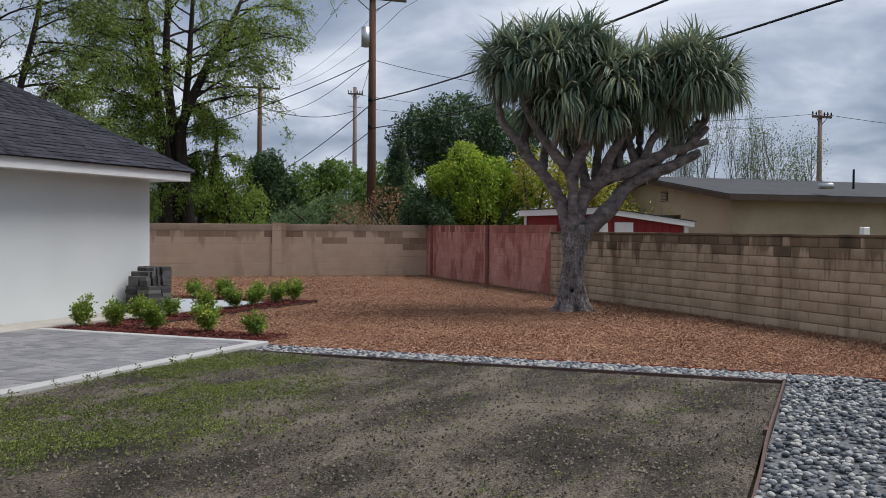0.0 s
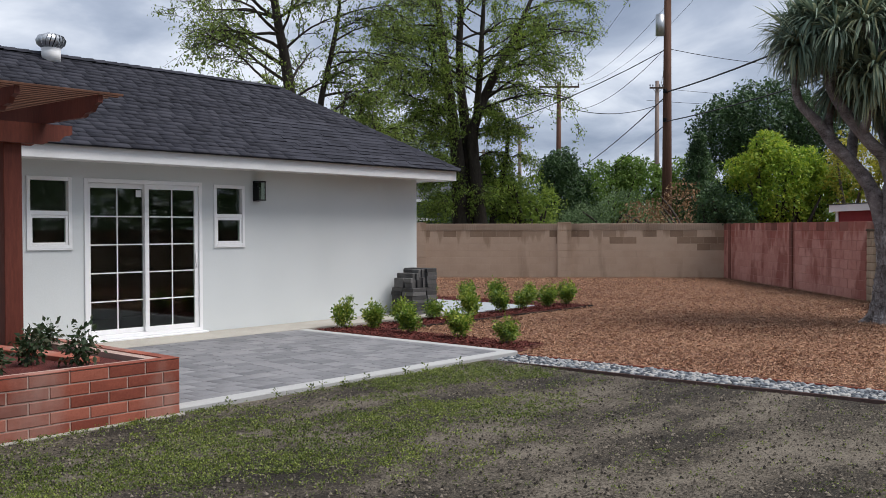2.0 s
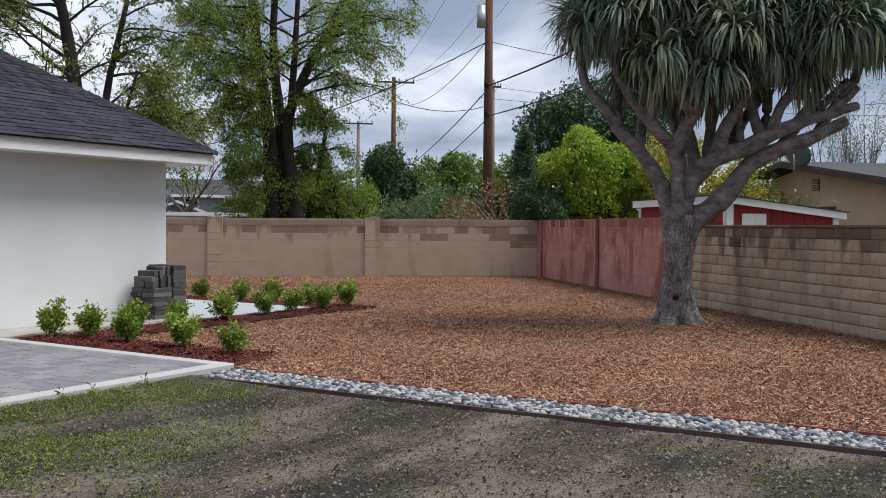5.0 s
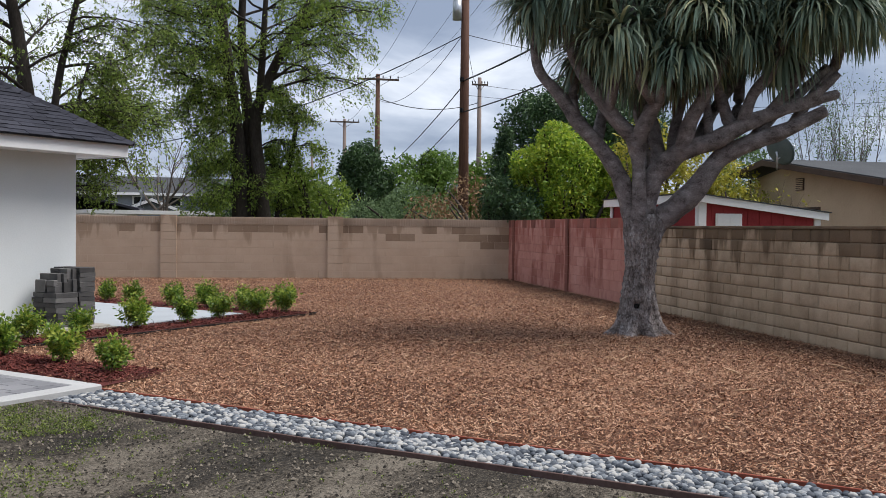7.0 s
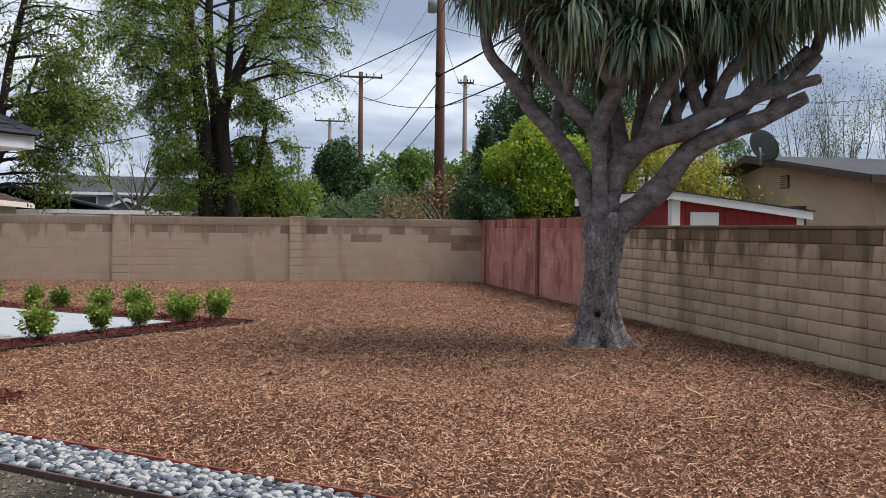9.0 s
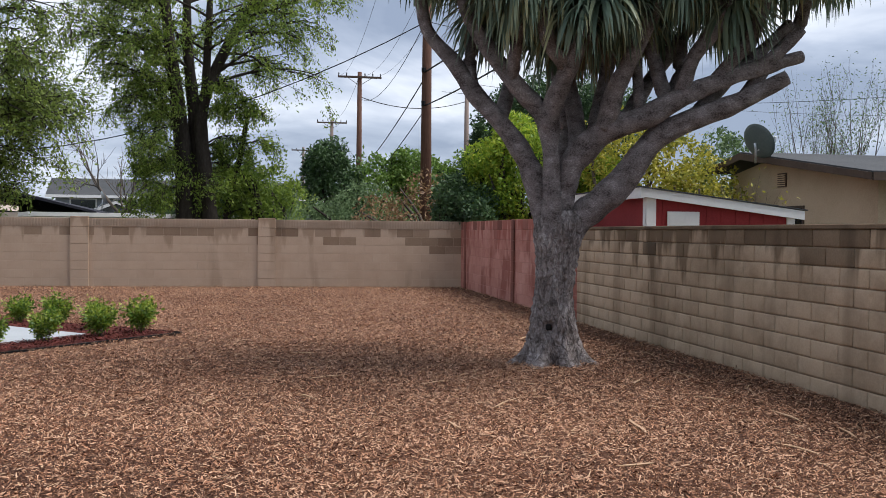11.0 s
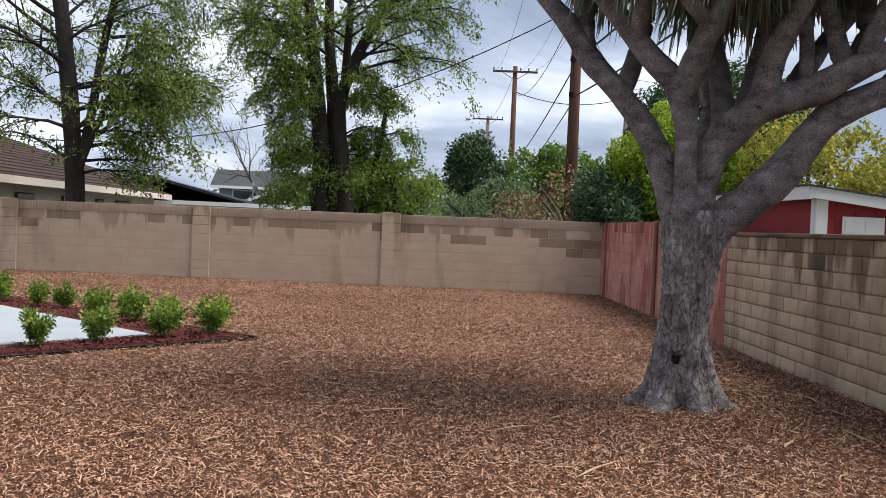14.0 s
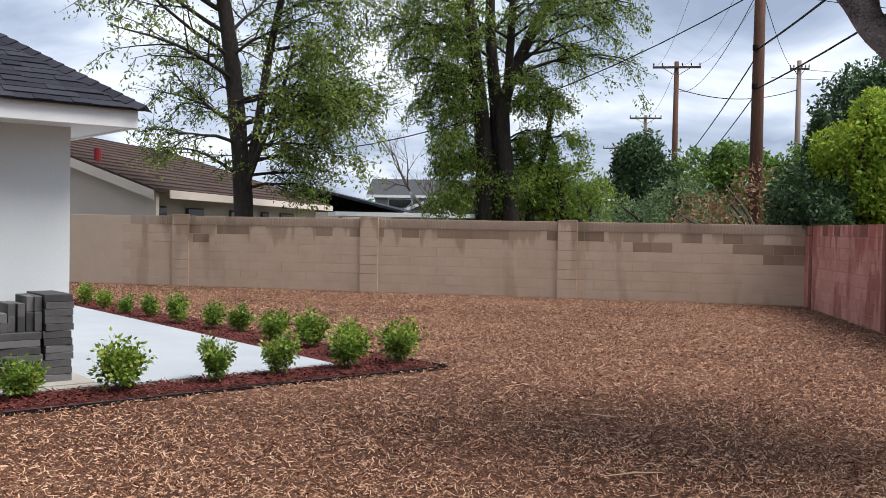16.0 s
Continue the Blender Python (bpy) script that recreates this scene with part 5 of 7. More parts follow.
for i, (x, y) in enumerate(spots):
    s = rng.uniform(0.82, 1.02)
    m = Matrix.Translation((x, y, 0.03)) @ Matrix.Rotation(rng.uniform(0, 6.28), 4, "Z")
    if i < 5:
        ob = protos[i]; ob.matrix_world = m
    else:
        ob = copy_thing(protos[rng.randrange(5)], m)
    ob.scale = (s * rng.uniform(0.78, 1.0), s * rng.uniform(0.78, 1.0), s * rng.uniform(0.76, 0.96))

# rose bushes in the brick planter
def rose(x, y, seed, h):
    rs = random.Random(seed); root = empty("rose_bush", "sparse dark-leaved rose bush in the brick planter", "rose bush", Matrix.Translation((x, y, PZ - 0.055)), "roses in the planter")
    bm = bmesh.new(); tips = []
    for k in range(5):
        a = rs.uniform(0, 6.28); grow(bm, Vector((0, 0, 0)), Vector((math.cos(a) * .5, math.sin(a) * .5, 1)), h * rs.uniform(.5, .8), 0.006, 1, rs, tips, 0.2, 0.35, (2, 3), 0.6, 5)
    part("stem", bm, M["twig"], root)
    crown_part("foliage", around(tips, 5, 0.035, seed), 0.05, M["leaf_rose"], root, seed, 0.2, 0.55)
rose(2.62, 7.95, 5, 0.30); rose(2.35, 8.35, 6, 0.24); rose(2.95, 9.3, 7, 0.22); rose(1.9, 8.0, 8, 0.2)

# ---- loose ground cover ----
rs = np.random.RandomState(9)
def chips(name, poly, n, lmin, lmax, wmin, wmax, z, material, tilt, label, dens=None):
    px, py = scatter(poly, n, rs)
    if dens is not None:
        keep = rs.uniform(0, 1, len(px)) < dens(px, py); px, py = px[keep], py[keep]
    n = len(px)
    a = rs.uniform(0, 6.283, n); L = lmin + (lmax - lmin) * rs.uniform(0, 1, n) ** 2.8; W = rs.uniform(wmin, wmax, n)
    t = rs.normal(0, tilt, n); roll = rs.normal(0, tilt * 1.6, n)
    ux, uy, uz = np.cos(a) * np.cos(t), np.sin(a) * np.cos(t), np.sin(t)
    vx, vy, vz = -np.sin(a) * np.cos(roll), np.cos(a) * np.cos(roll), np.sin(roll)
    zc = z + rs.uniform(0, 0.022, n) + np.abs(uz) * L * 0.35
    c = np.stack([px, py, zc], 1); u = np.stack([ux, uy, uz], 1) * (L / 2)[:, None]; v = np.stack([vx, vy, vz], 1) * (W / 2)[:, None]
    taper = rs.uniform(0.3, 1.0, (n, 1))
    verts = np.stack([c - u - v * taper, c + u - v, c + u + v * rs.uniform(0.2, 1, (n, 1)), c - u + v], 1).reshape(-1, 3)
    faces = np.arange(n * 4).reshape(-1, 4)
    ob = new(name, fast_mesh(name, verts, faces, material))
    return tagged(ob, label, "bark chips", kind="stuff")
close = lambda x, y: np.clip(1.1 - np.hypot(x - 10.6, y - 4.2) / 6.5, 0, 1)
near = lambda x, y: np.clip(1.25 - (np.hypot(x - 9, y - 4) - 4) / 22, 0.35, 1)
chips("bark_chips", mulch_poly, 620000, 0.012, 0.065, 0.0035, 0.010, 0.002, M["chip"], 0.4, "loose shredded reddish-brown bark chips", near)
chips("coarse_chips", mulch_poly, 240000, 0.018, 0.055, 0.005, 0.013, 0.006, M["chip"], 0.3, "larger shredded tan and brown bark pieces", near)
chips("shredded_chips", mulch_poly, 2000000, 0.010, 0.05, 0.0035, 0.010, 0.004, M["chip"], 0.34, "shaggy shredded bark along the walk", close)
chips("pale_chips", mulch_poly, 11000, 0.03, 0.13, 0.004, 0.012, 0.018, M["splinter"], 0.12, "paler straw-coloured wood shreds among the bark", near)
for poly in ([(7.93, 7.75), (8.72, 7.78), (8.62, 10.6), (8.6, 11.2), (7.93, 11.3)], [(8.6, 10.55), (14.36, 10.58), (13.5, 11.2), (8.6, 11.2)], [(13.42, 11.0), (14.32, 10.62), (14.12, 21), (13.42, 21)]):
    chips("red_bark_chips", poly, 9000, 0.02, 0.08, 0.006, 0.016, 0.035, M["red_chip"], 0.3, "loose dark red dyed bark chips")
# long splinters lying on the mulch
rng = random.Random(33)
for x, y, L, a in ((12.3, 4.6, 0.55, 0.1), (12.9, 4.65, 0.2, 0.4), (13.7, 7.9, 0.3, 2.0), (13.2, 8.4, 0.22, 0.3), (11.6, 6.1, 0.35, 1.2), (12.0, 3.4, 0.5, 0.6), (13.0, 2.6, 0.45, 0.7), (14.6, 3.9, 0.5, 0.75), (15.4, 4.3, 0.3, 0.9), (15.9, 4.7, 0.4, 0.7),
                   (12.6, 2.1, 0.35, 0.5), (16.6, 6.6, 0.6, 0.2), (17.2, 6.2, 0.35, 0.9), (11.3, 4.5, 0.3, 0.9), (10.9, 3.0, 0.25, 2.4), (12.5, 6.6, 0.4, 2.7), (14.2, 9.3, 0.5, 0.1), (13.4, 3.3, 0.3, 1.4), (10.4, 2.3, 0.2, 0.2), (14.0, 3.1, 0.25, 0.4), (11.9, 2.3, 0.4, 1.0), (12.8, 5.6, 0.35, 2.9), (11.0, 6.6, 0.2, 0.3), (13.9, 4.1, 0.3, 0.2)):
    bm = bmesh.new()
    n = 6; w = rng.uniform(0.007, 0.016)
    P = [Vector((L * (i / n - 0.5), 0.007 * math.sin(i * 1.1 + L * 20), 0.012 + 0.005 * math.sin(i * 0.9))) for i in range(n + 1)]
    add_tube(bm, P, [w * s for s in (0.35, 0.8, 1, 1, 0.9, 0.6, 0.2)], 5)
    for v in bm.verts:
        v.co.z = 0.012 + (v.co.z - 0.012) * 0.45
    me = bpy.data.meshes.new("wood_splinter"); bm.to_mesh(me); bm.free(); me.materials.append(M["splinter"])
    ob = tagged(new("wood_splinter", me), "pale torn strip of wood lying on the bark mulch", "wood splinter", "splinters on the mulch")
    ob.matrix_world = Matrix.Translation((x, y, 0.016)) @ Matrix.Rotation(a, 4, "Z")

# pebbles
def pebble_base(seed):
    b = bmesh.new(); bmesh.ops.create_icosphere(b, subdivisions=2, radius=1.0)
    for v in b.verts:
        v.co *= 1 + 0.22 * noise.noise(v.co * 1.3 + Vector((seed, 0, 0)))
    v = np.array([tuple(x.co) for x in b.verts]); b.verts.index_update(); f = np.array([[x.index for x in q.verts] for q in b.faces if q.calc_center_median().z > -0.35]); b.free()
    return v, f
bases = [pebble_base(i * 3.7) for i in range(5)]
strip = [(7.57, 1.31), (7.285, 7.45), (7.32, 7.5), (7.78, 7.5), (8.04, 0.4), (7.6, 1.0)]
side = [(7.5, 1.27), (8.05, 0.35), (8.1, -2.5), (4.0, -3.2), (2.2, -1.0), (2.2, 1.27)]
sets = []
for poly, n in ((strip, 7500), (side, 6500)):
    px, py = scatter(poly, n, rs); sets.append((px, py))
px = np.concatenate([s[0] for s in sets]); py = np.concatenate([s[1] for s in sets])
V, F, off = [], [], 0
singles = 0
pmesh = [fast_mesh("pebble", b[0], b[1], M["pebble_p"], True) for b in bases]
for i in range(len(px)):
    s = rs.uniform(0.017, 0.033); a = rs.uniform(0, 6.283); fl = rs.uniform(0.45, 0.7); el = rs.uniform(0.7, 1.0)
    z = rs.uniform(-0.012, 0.012) + 0.008
    b = i % 5
    if 3.4 < py[i] < 4.6 and 7.3 < px[i] < 8.1 and singles < 300:
        linked("pebble", pmesh[b], gravel, Matrix.Translation((px[i], py[i], z)) @ Matrix.Rotation(a, 4, "Z") @ Matrix.Diagonal((s, s * el, s * fl, 1)))
        singles += 1; continue
    bv, bf = bases[b]
    v = bv * np.array([s, s * el, s * fl]); c, d = math.cos(a), math.sin(a)
    v = np.stack([v[:, 0] * c - v[:, 1] * d + px[i], v[:, 0] * d + v[:, 1] * c + py[i], v[:, 2] + z], 1)
    V.append(v); F.append(bf + off); off += len(v)
o = linked("pebbles_rest", fast_mesh("pebbles_rest", np.concatenate(V), np.concatenate(F), M["pebble"], True), gravel); o["kind"] = "stuff"

# weeds on the bare soil
def weeds(name, n, dens, size, material, label):
    x, y = scatter([(-1, 1.35), (7.42, 1.35), (7.2, 7.45), (7.2, 7.5), (-1, 7.5)], n, rs)
    keep = np.array([rs.uniform() < dens(a, b) for a, b in zip(x, y)])
    x, y = x[keep], y[keep]
    k = 6
    p = np.stack([np.repeat(x, k) + rs.normal(0, 0.014, len(x) * k), np.repeat(y, k) + rs.normal(0, 0.014, len(x) * k), np.abs(rs.normal(0, 0.008, len(x) * k)) - 0.006], 1)
    v, f = leaf_cloud(p, size, rs, -0.45, 0.6)
    v[:, 2] = np.maximum(v[:, 2], -0.012) + soil_rise(v[:, 1])
    ob = new(name, fast_mesh(name, v, f, material)); tagged(ob, label, "weeds", kind="stuff")
def weed_density(a, b):
    q = noise.noise(Vector((a * 0.6, b * 1.1, 3.3))) + 0.55 * noise.noise(Vector((a * 2.4, b * 3.4, 1.0))) + 0.45 * noise.noise(Vector((a * 9, b * 9, 2.0)))
    band = math.exp(-((b - 6.6) / 1.35) ** 2) * (1.0 if a < 7 else 0.2)
    return max(0.02, min(1, 0.7 * band * max(0.03, 0.42 + 2.2 * q) + max(0, q - 0.2) * 0.4))
weeds("weed_patches", 100000, weed_density, 0.0145, M["leaf_weed"], "low green weeds spreading over the bare soil")
rng = random.Random(44)
for k in range(10):  # taller sprigs against the terrace border
    x = (3.6, 4.1, 4.5, 4.62, 5.2, 5.75, 6.05, 6.6, 1.0, 4.9)[k]
    root = empty("weed_sprig", "small upright weed growing against the terrace border", "weed", Matrix.Translation((x, 7.44, 0.015)), "weeds at the terrace edge")
    bm = bmesh.new(); tips = []
    grow(bm, Vector((0, 0, 0)), Vector((0.1, 0, 1)), 0.075, 0.0035, 0, rng, tips, 0.3, 0.2); part("stem", bm, M["leaf_weed"], root)
    crown_part("foliage", around(tips, 8, 0.012, k), 0.028, M["leaf_weed"], root, k, -0.3, 0.5)
# clods and grit
x, y = scatter([(0, 1.33), (7.45, 1.33), (7.2, 7.42), (0, 7.42)], 62000, rs)
V, F, off = [], [], 0
oct_v = np.array([(1, 0, 0), (-1, 0, 0), (0, 1, 0), (0, -1, 0), (0, 0, 1), (0, 0, -1)], float); oct_f = np.array([(0, 2, 4), (2, 1, 4), (1, 3, 4), (3, 0, 4)])
n = len(x); s = 0.003 + 0.013 * rs.uniform(0, 1, n) ** 4.5
v = oct_v[None] * s[:, None, None] * rs.uniform(0.6, 1.2, (n, 6, 1)) + np.stack([x, y, -0.004 + soil_rise(y)], 1)[:, None]
f = (oct_f[None] + (np.arange(n) * 6)[:, None, None])
M["clod"] = mat("soil_clod", [(0.012, 0.0095, 0.007), (0.036, 0.03, 0.022), (0.08, 0.067, 0.051), (0.18, 0.155, 0.122)], 5, 40, 0.97, 0.3, piece=0.7, island=True, space="World")
tagged(new("soil_grit", fast_mesh("soil_grit", v.reshape(-1, 3), f.reshape(-1, 3), M["clod"])), "small clods and grit on the bare soil", "soil grit", kind="stuff")

# ---- beyond the walls: neighbouring buildings ----
def prism(name, profile, origin, a, b, length, material, parent, label="", thick=None):
    """A shape: profile of (s, z) in the plane of a and up, drawn out along b from origin."""
    o, a, b = Vector((*origin, 0)), Vector((*a, 0)), Vector((*b, 0))
    n = len(profile)
    v = [o + a * s + Vector((0, 0, z)) for s, z in profile] + [o + a * s + b * length + Vector((0, 0, z)) for s, z in profile]
    f = [tuple(range(n)), tuple(reversed(range(n, 2 * n)))] + [(i, n + i, n + (i + 1) % n, (i + 1) % n) for i in range(n)]
    return linked(name, mesh_of(name, v, f, material), parent, None, label)
A_, B_ = (0.670, -0.742), (0.742, 0.670)   # across and along the wall line
# red shed
shed = empty("garden_shed", "barn-red board garden shed with white trim", "shed")
K = Vector((18.3, 5.58))
prism("wall", [(0, -0.1), (2.2, -0.1), (2.2, 1.70), (0, 1.96)], K, A_, B_, 4.1, M["shed_red"], shed)
def on_shed(s, out=0.0):
    return K + Vector(A_) * s - Vector(B_) * out
shed_m = Matrix.Translation((K.x, K.y, 0)) @ Matrix.Rotation(math.atan2(A_[1], A_[0]), 4, "Z")
for k in range(1, 10):
    s = 0.22 * k
    box("batten", s - 0.006, s + 0.006, -0.012, -0.002, 0.0, 1.93 - 0.118 * s, M["shed_red"], shed, 0, "", shed_m)
box("corner_trim", -0.03, 0.11, -0.035, -0.003, 0, 1.93, M["white"], shed, 0.004, "white corner board", shed_m)
box("corner_trim", 2.1, 2.22, -0.035, -0.003, 0, 1.67, M["white"], shed, 0.004, "white corner board", shed_m)
box("corner_trim", -0.034, -0.003, 0.0, 0.1, 0, 1.93, M["white"], shed, 0.004, "white corner board", shed_m)
box("corner_trim", -0.034, -0.003, 3.98, 4.1, 0, 1.93, M["white"], shed, 0.004, "white corner board", shed_m)
prism("rake_trim", [(-0.12, 1.90), (2.34, 1.605), (2.34, 1.73), (-0.12, 2.025)], K - Vector(B_) * 0.09, A_, B_, 0.045, M["white"], shed, "white rake board")
prism("fascia", [(-0.14, 1.88), (-0.10, 1.88), (-0.10, 2.03), (-0.14, 2.03)], K - Vector(B_) * 0.09, A_, B_, 4.3, M["white"], shed, "white eave board")
prism("roof", [(-0.16, 2.03), (2.38, 1.735), (2.38, 1.75), (-0.16, 2.048)], K - Vector(B_) * 0.11, A_, B_, 4.35, M["grey_roof"], shed, "grey roof covering")
louvre = box("vent", 0.28, 0.76, -0.03, -0.013, 1.42, 1.70, M["white"], shed, 0.004, "white louvred vent", shed_m)
for k in range(7):
    for a, b in ((0.31, 0.50), (0.54, 0.73)):
        box("louvre_slat", a, b, -0.04, -0.031, 1.45 + 0.033 * k, 1.47 + 0.033 * k, M["white"], louvre, 0, "", shed_m)

# beige house behind the block wall
bh = empty("beige_house", "low beige stucco house with dark grey shingle roof", "house")
KB = Vector((24.4, 3.4))
prism("wall", [(0, -0.1), (14, -0.1), (14, 2.42), (0, 2.42)], KB, A_, B_, 0.2, M["beige"], bh)
prism("wall", [(0.2, -0.1), (5.5, -0.1), (5.5, 2.80), (4.2, 3.0), (0.2, 2.44)], KB, B_, A_, 0.2, M["beige"], bh, "gable end wall")
prism("roof", [(-0.55, 2.42), (4.2, 3.12), (5.9, 2.85), (5.9, 2.95), (4.2, 3.24), (-0.55, 2.53)], KB - Vector(A_) * 0.5, B_, A_, 15, M["grey_roof"], bh, "dark grey shingle roof")
prism("fascia", [(-0.58, 2.36), (-0.55, 2.36), (-0.55, 2.50), (-0.58, 2.50)], KB - Vector(A_) * 0.5, B_, A_, 15, M["brown_fascia"], bh, "brown eave board")
prism("rake_board", [(-0.55, 2.37), (4.2, 3.07), (5.9, 2.79), (5.9, 2.93), (4.2, 3.21), (-0.55, 2.50)], KB - Vector(A_) * 0.53, B_, A_, 0.028, M["brown_fascia"], bh, "brown rake board")
bm_ = Matrix.Translation((KB.x, KB.y, 0)) @ Matrix.Rotation(math.atan2(B_[1], B_[0]), 4, "Z")
gv = box("gable_vent", 3.1, 3.45, 0.002, 0.03, 2.42, 2.72, M["brown_fascia"], bh, 0.004, "brown gable vent", bm_)
for k in range(6):
    box("vent_slat", 3.12, 3.43, 0.031, 0.05, 2.44 + 0.045 * k, 2.465 + 0.045 * k, M["beige"], gv, 0, "", bm_)
wv = box("window", 2.4, 3.5, 0.002, 0.03, 1.3, 2.0, M["brown_fascia"], bh, 0.004, "", bm_)
box("pane", 2.46, 2.93, 0.031, 0.04, 1.35, 1.95, M["dark_glass"], wv, 0, "", bm_); box("pane", 2.97, 3.45, 0.031, 0.04, 1.35, 1.95, M["dark_glass"], wv, 0, "", bm_)
bm = bmesh.new(); add_tube(bm, [(0, 0, 0), (0, 0, 0.16)], [0.2, 0.2], 14)
rv = part("roof_vent", bm, M["galv"], bh, "grey round roof vent", True); rv.location = (25.9, 1.0, 2.72)
bm = bmesh.new(); add_tube(bm, [(0, 0, 0), (0, 0, 0.55)], [0.03, 0.03], 8); rp = part("vent_pipe", bm, M["black"], bh, "dark vent pipe"); rp.location = (26.2, 0.3, 2.72)

# satellite dish on its roof
dish = empty("satellite_dish", "grey-green satellite dish on a roof mast", "satellite dish", Matrix.Translation((26.1, 6.0, 3.0)))
bm = bmesh.new()
rings = []
for i in range(7):
    r = 0.43 * i / 6
    rings.append([bm.verts.new((r * math.cos(2 * math.pi * k / 28), r * 0.92 * math.sin(2 * math.pi * k / 28), 0.55 * r * r)) for k in range(28)] if i else [bm.verts.new((0, 0, 0))])
for k in range(28):
    bm.faces.new((rings[0][0], rings[1][k], rings[1][(k + 1) % 28]))
for a, b in zip(rings[1:], rings[2:]):
    for k in range(28):
        bm.faces.new((a[k], b[k], b[(k + 1) % 28], a[(k + 1) % 28]))
bmesh.ops.solidify(bm, geom=bm.faces[:], thickness=0.012)
M["dish"] = mat("dish_grey", [(0.10, 0.125, 0.12), (0.15, 0.175, 0.165)], 2, 30, 0.5, 0.05)
d_ = part("reflector", bm, M["dish"], dish, "grey-green reflector", True)
d_.matrix_local = Matrix.Translation((0, 0, 0.33)) @ Vector((0.75, -0.5, 0.42)).to_track_quat("Z", "Y").to_matrix().to_4x4()
tube("mast", [(0, 0, -0.1), (0, 0, 0.2), (-0.02, 0.01, 0.33)], [0.025, 0.025, 0.03], M["galv"], dish)
tube("feed_arm", [(0, 0, 0.15), (0.2, -0.14, 0.25), (0.42, -0.28, 0.42)], [0.015] * 3, M["galv"], dish)
box("feed_horn", 0.38, 0.48, -0.33, -0.23, 0.40, 0.50, M["galv"], dish, 0.02)

# clutter lying against the far side of the block wall
for nm, s, w, h, mt, lab in (("cinder_block", 8.9, 0.5, 0.08, "black", "dark box resting against the back of the wall"), ("white_post", 9.35, 0.09, 0.22, "white", "short white post behind the wall"), ("timber_plank", 9.9, 1.0, 0.04, "concrete", "pale plank lying behind the wall")):
    p = on_r(RED + s) - Vector((-0.670, 0.742)) * 0.42
    ob = box(nm, -w / 2, w / 2, -0.06, 0.06, 0.0, 1.47 + h, M[mt], None, 0.01); ob.matrix_world = Matrix.Translation((p.x, p.y, -0.1)) @ Matrix.Rotation(math.atan2(WR.y, WR.x), 4, "Z")
    tagged(ob, lab, "garden clutter")

# cream house with a brown roof beyond the far wall: gable end towards the garden, hipped at its far end
nh = empty("cream_house", "cream stucco neighbour house with brown shingle roof", "house")
A0, F0, G0 = Vector((18.39, 28.39)), Vector((0.7344, 0.6787)), Vector((-0.6787, 0.7344))
HL, HG, ZE, ZR = 19.4, 5.5, 2.45, 4.5
def p3(s, g, z):
    q = A0 + F0 * s + G0 * g
    return (q.x, q.y, z)
def slab(name, pts, down, material, label="", parent=None):
    """A sloping sheet with thickness below it."""
    n = len(pts); v = list(pts) + [(x, y, z - down) for x, y, z in pts]
    f = [tuple(range(n)), tuple(reversed(range(n, 2 * n)))] + [(i, n + i, n + (i + 1) % n, (i + 1) % n) for i in range(n)]
    return linked(name, mesh_of(name, v, f, material), parent or nh, None, label)
def strip_board(name, p, q, h, material, parent, label=""):
    p, q = Vector(p), Vector(q); side_ = (q - p).cross(Vector((0, 0, 1))).normalized() * 0.03
    v = [p, q, q + Vector((0, 0, h)), p + Vector((0, 0, h))]; v = v + [x + side_ for x in v]
    return linked(name, mesh_of(name, v, [(0, 1, 2, 3), (7, 6, 5, 4), (0, 4, 5, 1), (1, 5, 6, 2), (2, 6, 7, 3), (3, 7, 4, 0)], material), parent, None, label)
slab("wall", [p3(0.5, 0.5, ZE - 0.05), p3(HL - 0.5, 0.5, ZE - 0.05), p3(HL - 0.5, 0.7, ZE - 0.05), p3(0.5, 0.7, ZE - 0.05)], ZE + 0.05, M["cream"])
gv_ = [p3(0.45, g, z) for g, z in ((0.0, -0.1), (2 * HG, -0.1), (2 * HG, ZE - 0.1), (HG, ZR - 0.12), (0.0, ZE - 0.1))]
gv2 = [(x + F0.x * 0.2, y + F0.y * 0.2, z) for x, y, z in gv_]
linked("wall", mesh_of("wall", gv_ + gv2, [(0, 1, 2, 3, 4), (9, 8, 7, 6, 5)] + [(i, 5 + i, 5 + (i + 1) % 5, (i + 1) % 5) for i in range(5)], M["cream"]), nh, None, "pale gable end wall")
slab("roof", [p3(-0.1, -0.15, ZE), p3(HL, -0.15, ZE), p3(HL - HG, HG, ZR), p3(-0.1, HG, ZR)], 0.10, M["brown_roof"], "brown shingle roof slope")
slab("roof", [p3(HL, -0.15, ZE), p3(HL, 2 * HG + 0.15, ZE), p3(HL - HG, HG, ZR)], 0.10, M["brown_roof"], "brown shingle hip end")
slab("roof", [p3(HL, 2 * HG + 0.15, ZE), p3(-0.1, 2 * HG + 0.15, ZE), p3(-0.1, HG, ZR), p3(HL - HG, HG, ZR)], 0.10, M["brown_roof"], "brown shingle roof slope")
strip_board("fascia", p3(0.9, -0.19, ZE - 0.27), p3(HL, -0.19, ZE - 0.27), 0.24, M["cream"], nh, "cream eave board")
strip_board("rake_board", p3(-0.12, HG, ZR - 0.34), p3(-0.12, -0.2, ZE - 0.34), 0.26, M["cream"], nh, "cream rake board")
for k in range(14):  # courses of shingles on the slope that faces the garden
    t = (k + 0.5) / 14
    strip_board("shingle_course", p3(-0.1, -0.15 + (HG + 0.15) * t, ZE + (ZR - ZE) * t + 0.004), p3(HL - HG * t, -0.15 + (HG + 0.15) * t, ZE + (ZR - ZE) * t + 0.004), 0.02, M["brown_roof"], nh)
